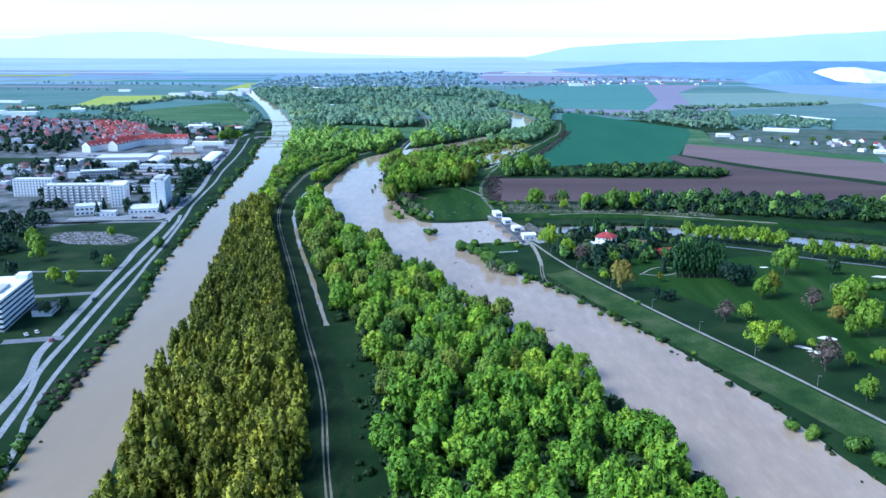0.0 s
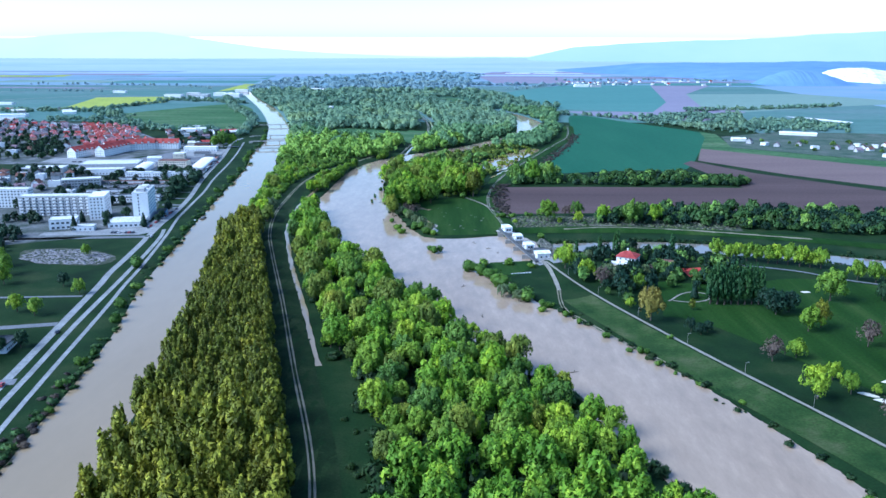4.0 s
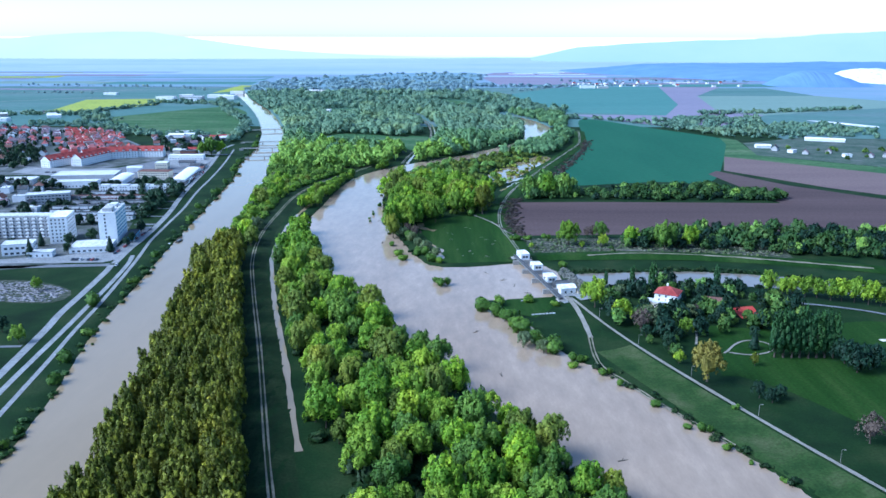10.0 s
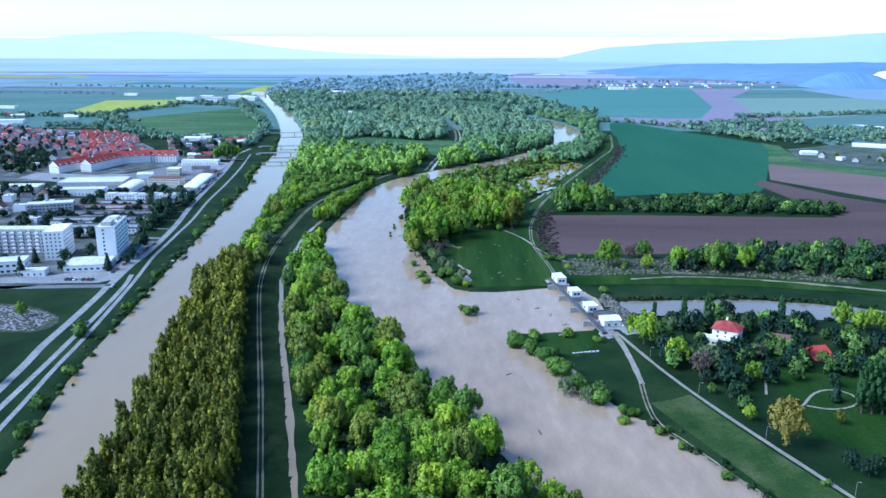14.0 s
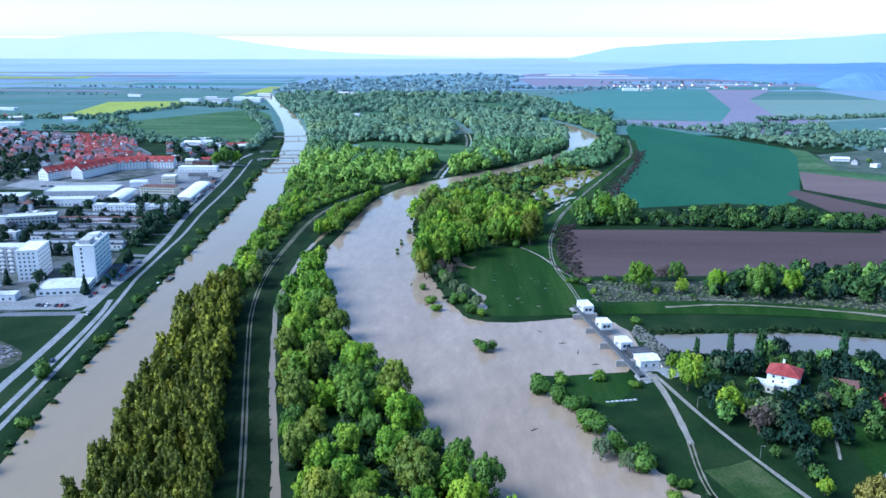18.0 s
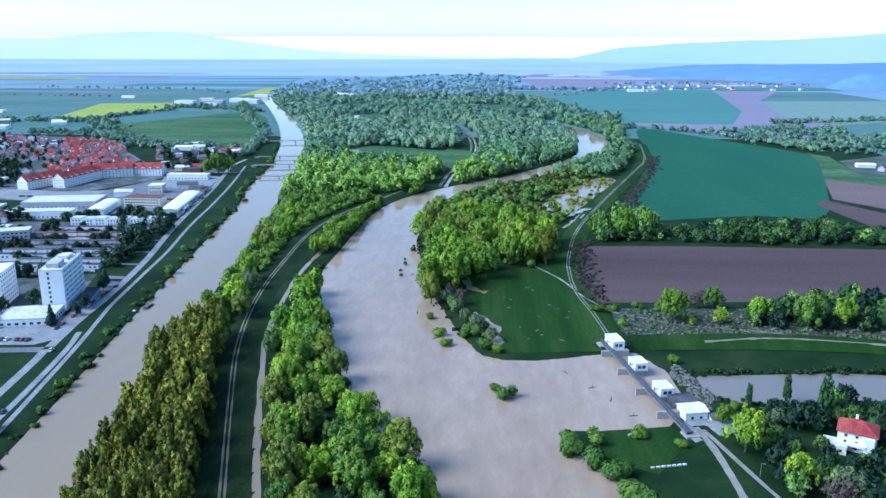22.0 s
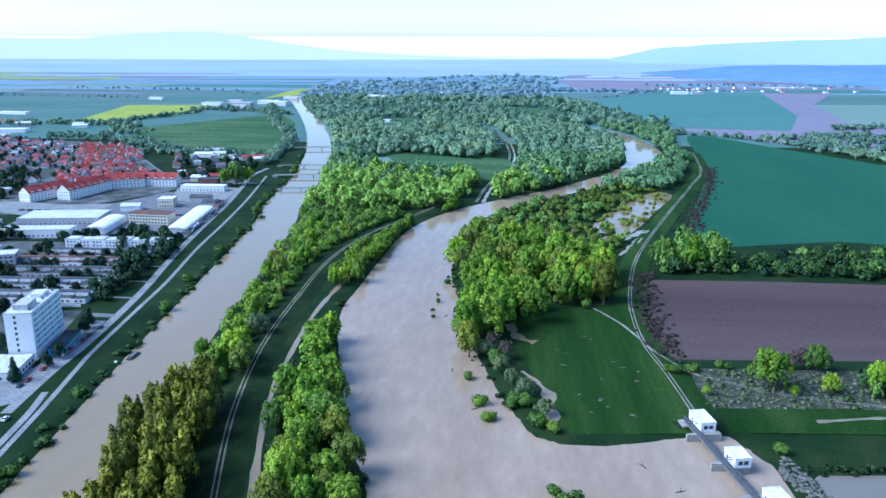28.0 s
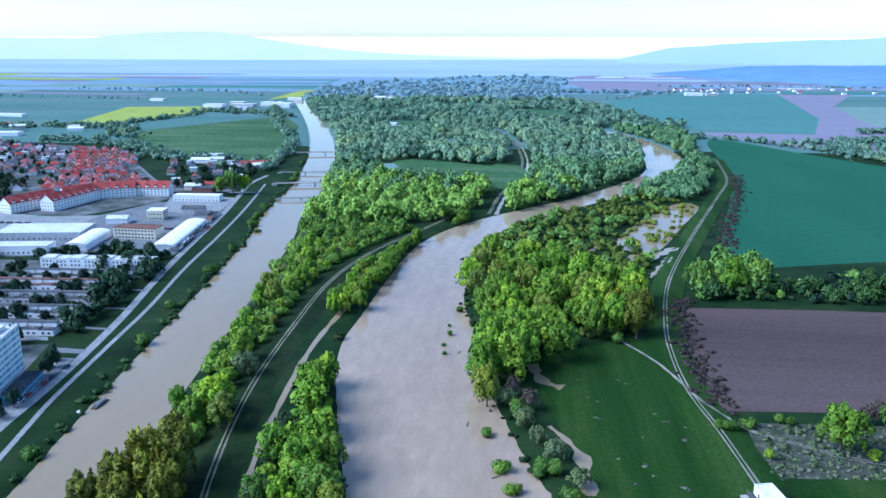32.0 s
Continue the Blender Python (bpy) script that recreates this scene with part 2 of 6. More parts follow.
    for (ax, ay), (bx, by) in zip(line, ends):
        dx, dy = bx - ax, by - ay
        t = np.clip(((x - ax) * dx + (y - ay) * dy) / (dx * dx + dy * dy + 1e-9), 0, 1)
        best = np.minimum(best, np.hypot(x - ax - t * dx, y - ay - t * dy))
    return best


CANAL_W = smooth([(-125, -77), (-151, 166), (-164, 256), (-174, 324), (-187, 451), (-208, 563), (-216, 640), (-231, 768), (-241, 870), (-261, 1062),
                  (-278, 1152), (-296, 1320), (-342, 1572), (-433, 1908), (-561, 2310), (-691, 2688)], 12)
CANAL_E = CANAL_W + (38.0, 0.0)
RIVER_W = smooth([(176, -77), (132, 128), (106, 224), (69, 357), (23, 444), (-25, 538), (-53, 591), (-80, 643), (-103, 713), (-118, 768), (-133, 838), (-131, 909), (-124, 1025), (-110, 1091), (-81, 1149), (-28, 1216), (29, 1283), (108, 1418), (133, 1536), (136, 1673), (105, 1830), (38, 1920)], 12)
RIVER_E = smooth([(269, -77), (205, 154), (164, 266), (154, 312), (132, 378), (106, 438), (76, 498), (54, 532), (41, 572), (24, 590), (10, 613)], 12)
BASIN = np.array([(18, 618), (58, 620), (66, 634), (73, 652), (72, 680), (60, 706), (46, 703), (10, 692), (-12, 692)], float)
RIVER_E2 = smooth([(-22, 699), (-35, 735), (-44, 768), (-54, 806), (-62, 870), (-72, 922), (-73, 975), (-72, 1036), (-56, 1103), (-32, 1155), (-1, 1196), (58, 1270),
                   (109, 1341), (168, 1467), (191, 1599), (175, 1760), (128, 1892), (51, 1958)], 12)
RIVER = np.vstack([RIVER_W, RIVER_E2[::-1], BASIN[::-1], RIVER_E[::-1]])
CANAL = np.vstack([CANAL_W, CANAL_E[::-1]])
ARM_N = smooth([(84, 676), (122, 680), (170, 682), (218, 673), (262, 658), (320, 632), (435, 576), (614, 486)], 12)
ARM_S = smooth([(84, 650), (115, 648), (157, 653), (215, 644), (259, 631), (315, 607), (428, 550), (602, 461)], 12)
ARM = np.vstack([ARM_N, ARM_S[::-1]])
DITCH_LINE = smooth([(-67, 425), (-77, 463), (-92, 522), (-113, 599), (-129, 666), (-140, 717), (-146, 781), (-148, 845), (-143, 915)], 8)
POND = smooth([(179, 505), (190, 502), (203, 503), (206, 512), (196, 517), (184, 514)], 6)
BACKWATER = smooth([(36, 1073), (61, 1052), (79, 1078), (108, 1152), (141, 1239), (123, 1254), (84, 1190), (54, 1126)], 10)
TRACK = smooth([(-5, 77), (-41, 250), (-56, 334), (-79, 422), (-106, 527), (-133, 627), (-152, 704), (-163, 781), (-166, 860), (-165, 954), (-150, 1032), (-118, 1114), (-102, 1158)], 8)
LEVEE_PATH = smooth([(72, 617), (86, 563), (104, 511), (134, 438), (170, 357), (200, 282), (242, 166), (293, 0)], 8)
EAST_DYKE = smooth([(50, 714), (46, 759), (41, 798), (41, 838), (46, 888), (64, 976), (107, 1107), (170, 1284), (205, 1390), (232, 1560)], 10)
ARM_DYKE = smooth([(61, 717), (141, 721), (218, 712), (307, 684), (422, 630), (602, 538)], 10)
WATER_LEVEL = -1.0


def steps(*spans):
    out = []
    for a, b, d in spans:
        out += list(np.arange(a, b, d))
    return np.array(out + [spans[-1][1]], float)


GX = steps((-5200, -1900, 200), (-1900, -620, 40), (-620, -340, 8), (-340, 320, 4.4), (320, 700, 10), (700, 1900, 40), (1900, 5200, 150))
GY = steps((-900, 80, 40), (80, 1100, 6), (1100, 1980, 10), (1980, 2800, 20), (2800, 5100, 50))
LX, LY = np.meshgrid(GX, GY)
LZ = np.zeros_like(LX)
near = (LX > -900) & (LX < 760) & (LY > -200) & (LY < 2850)
nx, ny = LX[near], LY[near]
shore = np.full(nx.shape, 1e9)
for poly, slope in ((RIVER, 1), (CANAL, 1), (ARM, 1), (POND, 1), (BACKWATER, 1)):
    d = away(poly, nx, ny, True)
    shore = np.minimum(shore, np.where(inside(poly, nx, ny), -d, d))
land = np.zeros_like(nx)
for line, high, half, toe in ((LEVEE_PATH, 1.2, 2.5, 11), (TRACK, 1.0, 3.5, 9), (EAST_DYKE, 1.6, 2.5, 9), (ARM_DYKE, 1.8, 2.5, 10)):
    land = np.maximum(land, high * np.clip((toe - away(line, nx, ny)) / (toe - half), 0, 1))
LZ[near] = np.where(shore < 6, np.minimum(land, np.clip(WATER_LEVEL + shore * 0.42, -3.2, 2)), land)

LZ += np.where(LY > 4150, 62.0 * (np.clip(LY - 4150, 0, None) / 950) ** 1.4, 0)  # far plain raised to fit the camera's horizon within clip range


def gz(x, y):
    """Height of the ground."""
    i = int(np.clip(np.searchsorted(GX, x) - 1, 0, len(GX) - 2))
    j = int(np.clip(np.searchsorted(GY, y) - 1, 0, len(GY) - 2))
    u, v = (x - GX[i]) / (GX[i + 1] - GX[i]), (y - GY[j]) / (GY[j + 1] - GY[j])
    return float((LZ[j, i] * (1 - u) + LZ[j, i + 1] * u) * (1 - v) + (LZ[j + 1, i] * (1 - u) + LZ[j + 1, i + 1] * u) * v)


def mesh_of(name, verts, faces, mats=(), smoothed=False):
    me = bpy.data.meshes.new(name)
    me.from_pydata([tuple(map(float, v)) for v in verts], [], [tuple(map(int, f)) for f in faces])
    for m in mats:
        me.materials.append(m)
    if smoothed:
        me.polygons.foreach_set("use_smooth", [True] * len(me.polygons))
    me.update()
    return me


def array_mesh(name, verts, quads, mats=(), smoothed=False, flat=False, soft=None):
    """The same from number arrays, for large meshes of quads."""
    me = bpy.data.meshes.new(name)
    me.vertices.add(len(verts))
    me.vertices.foreach_set("co", np.asarray(verts, np.float32).ravel())
    me.loops.add(quads.size)
    me.polygons.add(len(quads))
    me.loops.foreach_set("vertex_index", np.asarray(quads, np.int32).ravel())
    me.polygons.foreach_set("loop_start", np.arange(0, quads.size, quads.shape[1], dtype=np.int32))
    me.polygons.foreach_set("loop_total", np.full(len(quads), quads.shape[1], np.int32))
    if smoothed:
        me.polygons.foreach_set("use_smooth", np.ones(len(quads), bool))
    for m in mats:
        me.materials.append(m)
    me.update(calc_edges=True)
    me.validate()
    if flat:
        me.shade_flat()
    if soft is not None:
        lean, tint = soft
        me.attributes.new("tuft", "FLOAT", "POINT").data.foreach_set("value", np.asarray(tint, np.float32))
        me.polygons.foreach_set("use_smooth", np.ones(len(quads), bool))
        me.attributes.new("custom_normal", "FLOAT_VECTOR", "POINT").data.foreach_set("vector", np.asarray(lean, np.float32).ravel())
    return me


R, C = LX.shape
idx = np.arange(R * C).reshape(R, C)
quads = np.stack([idx[:-1, :-1], idx[:-1, 1:], idx[1:, 1:], idx[1:, :-1]], -1).reshape(-1, 4)
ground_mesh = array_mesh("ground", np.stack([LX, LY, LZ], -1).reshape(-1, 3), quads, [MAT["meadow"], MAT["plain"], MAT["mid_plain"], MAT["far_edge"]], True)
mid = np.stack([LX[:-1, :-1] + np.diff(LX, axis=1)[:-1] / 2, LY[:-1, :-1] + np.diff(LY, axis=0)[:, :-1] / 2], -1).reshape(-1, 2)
# Slots step to paler, haze-tinted ground with distance.
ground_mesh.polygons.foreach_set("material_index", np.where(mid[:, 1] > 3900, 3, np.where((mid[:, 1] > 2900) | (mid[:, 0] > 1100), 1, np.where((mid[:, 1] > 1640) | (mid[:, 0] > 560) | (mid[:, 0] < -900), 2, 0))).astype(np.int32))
ground = tagged(new("ground", ground_mesh), "green meadow land with river banks, dykes and far plain fields", "ground", kind="structure")


def sheet(name, outline, z, mat, label, category="field", kind="structure", parent=None):
    """A flat piece of ground cover within an outline."""
    bm = bmesh.new()
    bm.faces.new([bm.verts.new((x, y, z)) for x, y in outline])
    bmesh.ops.triangulate(bm, faces=bm.faces[:])
    if bm.faces[:] and sum(f.normal.z for f in bm.faces) < 0:
        bmesh.ops.reverse_faces(bm, faces=bm.faces[:])
    me = bpy.data.meshes.new(name)
    bm.to_mesh(me)
    bm.free()
    me.materials.append(mat)
    return tagged(new(name, me), label, category, kind=kind)


def ribbon(name, line, width, mat, label, category="road", lift=0.07, step=4.0, kind="structure", ragged=0.0, cols=3):
    """A road or path laid on the ground along a line."""
    p = smooth(line, step) if len(line) < 40 else np.asarray(line)
    t = np.gradient(p, axis=0)
    t /= np.linalg.norm(t, axis=1)[:, None] + 1e-9
    side = np.stack([-t[:, 1], t[:, 0]], -1)
    rng = np.random.default_rng(len(name) + len(p))
    verts = []
    for k in range(len(p)):
        w = width * (1 + ragged * rng.uniform(-1, 1))
        for c in range(cols):
            x, y = p[k] + side[k] * w * (c / (cols - 1) - 0.5)
            verts.append((x, y, max(gz(x, y), WATER_LEVEL + 0.2) + lift))
    faces = [(k * cols + c + 1, k * cols + c, (k + 1) * cols + c, (k + 1) * cols + c + 1) for k in range(len(p) - 1) for c in range(cols - 1)]
    return tagged(new(name, mesh_of(name, verts, faces, [mat], True)), label, category, kind=kind)


def wide(poly, by=3.0):
    """An outline a little wider than the water, so that the banks cut it."""
    a = np.asarray(poly)
    c = np.roll(a, -1, 0) - np.roll(a, 1, 0)
    n = np.stack([c[:, 1], -c[:, 0]], -1) / (np.linalg.norm(c, axis=1)[:, None] + 1e-9)
    s = np.sign(np.sum(a[:, 0] * np.roll(a[:, 1], -1) - np.roll(a[:, 0], -1) * a[:, 1]))
    return a + n * s * by


sheet("river", wide(RIVER, 2.0), WATER_LEVEL, MAT["river"], "wide brown river in flood with faint ripples", "river")
sheet("canal", wide(CANAL, 2.0), WATER_LEVEL - 0.02, MAT["canal"], "straight muddy canal with calm brown water", "canal")
sheet("old_arm", wide(ARM, 1.5), WATER_LEVEL - 0.04, MAT["arm"], "still grey water of a side arm behind the weir", "pond")
sheet("park_pond", wide(POND, 1.0), WATER_LEVEL - 0.08, MAT["arm"], "small pond with a pale rim in the park", "pond")
sheet("backwater", wide(BACKWATER, 1.0), WATER_LEVEL - 0.03, MAT["canal"], "flooded backwater between the trees", "water")

# ---- fields ----
sheet("crop_field", smooth([(104, 1008), (163, 1025), (240, 1045), (301, 1045), (375, 1215), (439, 1389), (455, 1472), (380, 1620), (279, 1789), (226, 1476), (183, 1286), (143, 1152)], 20), 0.062, MAT["crop"], "smooth blue-green field of young winter crop")
sheet("ploughed_field", [(46, 783), (154, 790), (266, 806), (444, 765), (666, 717), (666, 819), (504, 883), (333, 924), (154, 927), (64, 924), (49, 876), (44, 819)], 0.074, MAT["soil"], "purple-brown ploughed field with faint pale stripes")
sheet("ploughed_corner", [(333, 924), (504, 883), (384, 1024), (335, 1126), (317, 1101)], 0.079, MAT["soil"], "purple-brown ploughed corner beside the crop")
sheet("fallow_field", [(346, 1129), (389, 1252), (598, 1052), (819, 973), (819, 819), (521, 906), (422, 1011)], 0.086, MAT["soil_pale"], "pale brown bare field beside the village")
sheet("weir_meadow", [(-8, 699), (46, 704), (44, 750), (37, 798), (37, 838), (40, 866), (22, 868), (-4, 853), (-24, 842), (-30, 815), (-29, 795), (-24, 775), (-16, 742), (-13, 722)], 0.098, MAT["lawn"], "bright green mown meadow beside the weir")
sheet("river_lawn", [(26, 593), (46, 582), (67, 612), (59, 621), (31, 616)], 0.110, MAT["lawn"], "small mown lawn at the flooded bank")
sheet("park_lawn", smooth([(128, 499), (151, 486), (218, 371), (294, 307), (384, 384), (358, 512), (256, 576), (192, 563), (143, 570)], 12), 0.122, MAT["lawn"], "dark green lawn of the riverside park")
sheet("scrub_strip", [(56, 724), (154, 730), (256, 714), (264, 768), (154, 777), (59, 773)], 0.134, MAT["scrub"], "grey-green rough scrub with dry stalks")
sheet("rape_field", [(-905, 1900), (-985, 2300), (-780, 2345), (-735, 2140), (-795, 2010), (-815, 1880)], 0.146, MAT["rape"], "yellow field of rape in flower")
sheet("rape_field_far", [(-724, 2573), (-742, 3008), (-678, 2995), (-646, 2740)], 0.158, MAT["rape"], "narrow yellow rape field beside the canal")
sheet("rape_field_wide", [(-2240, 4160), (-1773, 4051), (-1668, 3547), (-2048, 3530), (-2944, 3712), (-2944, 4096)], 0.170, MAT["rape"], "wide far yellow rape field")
sheet("far_crop_field", [(133, 2477), (435, 2970), (751, 2984), (589, 2176), (477, 1879), (273, 1953)], 0.182, MAT["far_crop"], "far crop field in haze-tinted blue-green")
sheet("far_pasture", [(739, 2501), (1101, 2516), (1280, 2176), (1024, 2066), (695, 1885), (640, 2048)], 0.194, MAT["far_pasture"], "far pasture in haze-tinted pale green")
sheet("far_bare_field", [(477, 1879), (589, 2176), (751, 2984), (973, 2984), (739, 2501), (640, 2048), (695, 1885), (550, 1702), (484, 1551), (320, 1792), (275, 1894)], 0.206, MAT["far_soil"], "far bare field in haze-tinted mauve-brown")
sheet("west_crop_field", [(-717, 3046), (-1920, 3046), (-2944, 3520), (-1664, 3533), (-768, 3712)], 0.218, MAT["far_crop"], "far crop field west of the canal, haze-tinted green")
sheet("east_bare_field", [(192, 3072), (1152, 3136), (1024, 4224), (448, 4736), (128, 3840)], 0.230, MAT["far_soil"], "far plain before the hills in haze-tinted mauve")

sheet("west_pasture", smooth([(-720, 1800), (-560, 2065), (-470, 1960), (-420, 1760), (-375, 1500), (-520, 1490), (-640, 1640)], 30), 0.3, MAT["west_pasture"], "overgrown green pasture beside the canal")
sheet("field_margin", [(346, 1129), (375, 1215), (439, 1389), (458, 1480), (475, 1440), (442, 1265), (620, 1110), (598, 1052), (389, 1252)], 0.092, MAT["west_pasture"], "rough green margin between crop and village", "field")
# ---- roads and paths ----
ribbon("canal_road", [(-160, 130), (-190, 270), (-201, 345), (-212, 382), (-217, 420), (-226, 488), (-235, 557), (-240, 587), (-244, 627), (-250, 679), (-253, 692)], 4.6, MAT["paving"], "pale grey asphalt street along the canal")
ribbon("canal_street", [(-252, 696), (-257, 739), (-259, 772), (-264, 819), (-272, 875), (-284, 940), (-297, 1021), (-314, 1144), (-331, 1243), (-343, 1310), (-341, 1370)], 5.0, MAT["paving"], "pale grey street past the office tower")
ribbon("service_road", [(-150, 130), (-180, 270), (-192, 330), (-201, 362), (-208, 415), (-217, 483), (-225, 561), (-229, 597), (-234, 642), (-241, 692), (-247, 718)], 3.2, MAT["paving"], "pale concrete service road beside the canal", lift=0.09)
ribbon("towpath", [(-138, 130), (-169, 270), (-181, 310), (-189, 345), (-198, 408), (-211, 509), (-218, 557), (-224, 606), (-237, 692), (-246, 742), (-250, 765), (-254, 800), (-258, 837), (-264, 892), (-277, 976), (-288, 1071), (-303, 1180), (-325, 1312)], 2.6, MAT["paving"], "pale concrete cycle path on the canal bank", "path", lift=0.11)
for a, b, w in (((-294, 531), (-236, 535), 3), ((-290, 470), (-228, 484), 6), ((-305, 958), (-288, 962), 5), ((-300, 925), (-281, 924), 3), ((-290, 889), (-273, 888), 3), ((-290, 855), (-269, 854), 3),
                ((-285, 822), (-266, 821), 6), ((-420, 676), (-254, 692), 7), ((-240, 398), (-210, 405), 7), ((-560, 1240), (-320, 1262), 7)):
    ribbon("side_street", [a, ((a[0] + b[0]) / 2, (a[1] + b[1]) / 2), b], w, MAT["asphalt"], "short pale side street leading to the canal", lift=0.13)
ribbon("town_street", [(-398, 1225), (-440, 1290), (-505, 1385), (-571, 1482)], 7, MAT["asphalt"], "pale street between red-roofed houses", lift=0.1)
ribbon("town_street", [(-600, 1300), (-640, 1390), (-674, 1484)], 6, MAT["asphalt"], "pale street between red-roofed houses", lift=0.1)
sheet("plaza", [(-255, 706), (-258, 735), (-266, 812), (-274, 812), (-268, 745), (-300, 715), (-345, 705), (-345, 694), (-262, 698)], 0.16, MAT["paving"], "pale paved forecourt round the office tower", "pavement")
sheet("works_yard", [(-300, 1010), (-330, 1010), (-470, 985), (-480, 1080), (-440, 1110), (-400, 1200), (-330, 1230), (-318, 1150)], 0.15, MAT["asphalt"], "grey asphalt yard between the halls", "pavement")
sheet("rubble_lot", smooth([(-322, 622), (-331, 647), (-293, 653), (-254, 631), (-255, 607), (-299, 609)], 8), 0.12, MAT["scrub"], "cleared lot with broken grey rubble", "lot")
for off in (-0.95, 0.95):
    ribbon("wheel_track", TRACK + (off, 0), 0.8, MAT["dirt"], "pale wheel track worn into the dyke grass", "track", ragged=0.4)
ribbon("flooded_ditch", DITCH_LINE, 3.0, MAT["canal"], "narrow strip of flood water beside the grassy dyke", "ditch", lift=0.05, ragged=0.35)
ribbon("dyke_path", LEVEE_PATH, 2.0, MAT["gravel"], "pale gravel path on the river dyke", "path", ragged=0.15)
for off in (-0.9, 0.9):
    ribbon("wheel_track", EAST_DYKE + (off, 0), 0.7, MAT["gravel"], "worn wheel track on the meadow dyke", "track", lift=0.4, ragged=0.5)
    ribbon("wheel_track", smooth([(18, 863), (32, 835), (42, 796), (51, 779), (61, 764), (78, 754), (91, 746), (120, 740), (150, 733)], 4) + (0, off), 0.8, MAT["gravel"], "worn wheel track crossing the meadow corner", "track", lift=0.5, ragged=0.5)
ribbon("arm_track", [(100, 716), (140, 722), (190, 716), (240, 703), (300, 683)], 2.2, MAT["dirt"], "dirt track on the side arm dyke", "track", lift=0.45, ragged=0.4)
for off in (-0.85, 0.85):
    ribbon("wheel_track", smooth([(72.5, 552), (70.5, 530), (70.5, 515), (73, 505), (78, 496), (84, 483), (92, 466), (110, 432)], 4) + (off, 0), 0.7, MAT["dirt"], "curving wheel track down to the river bank", "track", lift=0.24, ragged=0.4)
ribbon("dyke_path", [(69.5, 619), (72, 600), (73, 575), (72.7, 550)], 2.8, MAT["gravel"], "pale gravel spur from the weir to the bank", "path", lift=0.22, ragged=0.15)
ribbon("dyke_slope", LEVEE_PATH[LEVEE_PATH[:, 1] < 545] + (-12.0, -5.0), 21.0, MAT["dry_grass"], "dry patchy grass on the dyke slope", "grass", lift=0.14, cols=9)
ribbon("meadow_flood", [(-25, 762), (-18, 750), (-13, 737), (-12, 722), (-12, 710)], 4.5, MAT["canal"], "shallow flood water at the meadow edge", "water", lift=0.14, ragged=0.7)
ribbon("meadow_flood", [(-31, 828), (-28, 812), (-24, 805), (-17, 801)], 5.0, MAT["canal"], "puddle of flood water at the meadow edge", "water", lift=0.14, ragged=0.6)
for off, w in ((-6.5, 8.4), (0.0, 5.2), (6.5, 8.4)):
    ribbon("dyke_grass", EAST_DYKE + (off, 0), w, MAT["lawn"], "bright green grass on the meadow dyke", "grass", lift=0.3)
for off, w in ((-7.0, 9.0), (0.0, 5.2), (7.0, 9.0)):
    ribbon("dyke_grass", ARM_DYKE + (0, off), w, MAT["lawn"], "green grass on the side arm dyke", "grass", lift=0.3)
ribbon("west_road", [(-1900, 2480), (-1300, 2560), (-900, 2790), (-500, 3150)], 9, MAT["paving"], "far pale road across the plain", lift=0.5, step=40)
ribbon("west_road", [(-1900, 2080), (-1300, 2150), (-1050, 2340), (-960, 2420)], 8, MAT["paving"], "far pale road across the plain", lift=0.5, step=40)
ribbon("west_road", [(-2300, 3300), (-1200, 3500), (-300, 3900)], 9, MAT["paving"], "far pale road across the plain", lift=0.5, step=40)
sheet("weir_apron", [(62, 622), (74, 628), (90, 626), (86, 616), (72, 610), (66, 606)], 0.9, MAT["paving"], "pale paved apron at the end of the weir", "pavement")
GLADE = smooth([(-215, 1428), (-193, 1515), (-104, 1488), (-51, 1440), (-75, 1340), (-181, 1360)], 15)
sheet("glade", GLADE, 0.31, MAT["west_pasture"], "grassy clearing in the floodplain wood", "clearing")
for outline in ([(-296, 835), (-300, 985), (-480, 985), (-540, 1000), (-720, 1060), (-700, 880), (-560, 800), (-440, 790)], [(-398, 1225), (-350, 1240), (-345, 1310), (-440, 1290), (-505, 1385), (-571, 1482), (-690, 1600), (-880, 1640), (-920, 1440), (-900, 1180), (-720, 1080), (-480, 1080), (-400, 1200)],
                [(-300, 690), (-262, 710), (-290, 830), (-440, 790), (-560, 800), (-560, 690), (-400, 640)]):
    sheet("town_ground", outline, 0.13, MAT["town_ground"], "yards, gardens and paved plots of the town", "ground")
sheet("parking_lot", [(-430, 1080), (-480, 1075), (-545, 1100), (-545, 1140), (-470, 1128), (-425, 1138)], 0.17, MAT["paving"], "pale grey car park before the residences", "pavement")
sheet("loading_yard", [(-380, 1160), (-398, 1225), (-352, 1236), (-330, 1230), (-322, 1150)], 0.19, MAT["paving"], "pale concrete loading yard", "pavement")
# patchwork of fields on the far plain, haze-tinted and paler with distance
plain_rng = np.random.default_rng(17)
for k in range(40):
    west = k < 20
    y = plain_rng.uniform(2700, 4400)
    x = plain_rng.uniform(-2600, -900) if west else plain_rng.uniform(620, 1900)
    if not west and y < 3000:
        y += 500
    w, d, lean = plain_rng.uniform(250, 620), plain_rng.uniform(30, 110), plain_rng.uniform(-0.12, 0.12)
    key = ("far_crop", "plain", "far_pasture", "far_soil", "plain")[k % 5] if y < 3500 else ("plain", "far_edge", "far_soil")[k % 3]
    sheet("far_field", [(x - w, y - d - lean * w), (x + w, y - d + lean * w), (x + w + 30, y + d + lean * w), (x - w + 30, y + d - lean * w)], 0.6 + 0.012 * k, MAT[key], "strip of far farmland in haze-tinted colour", "field")
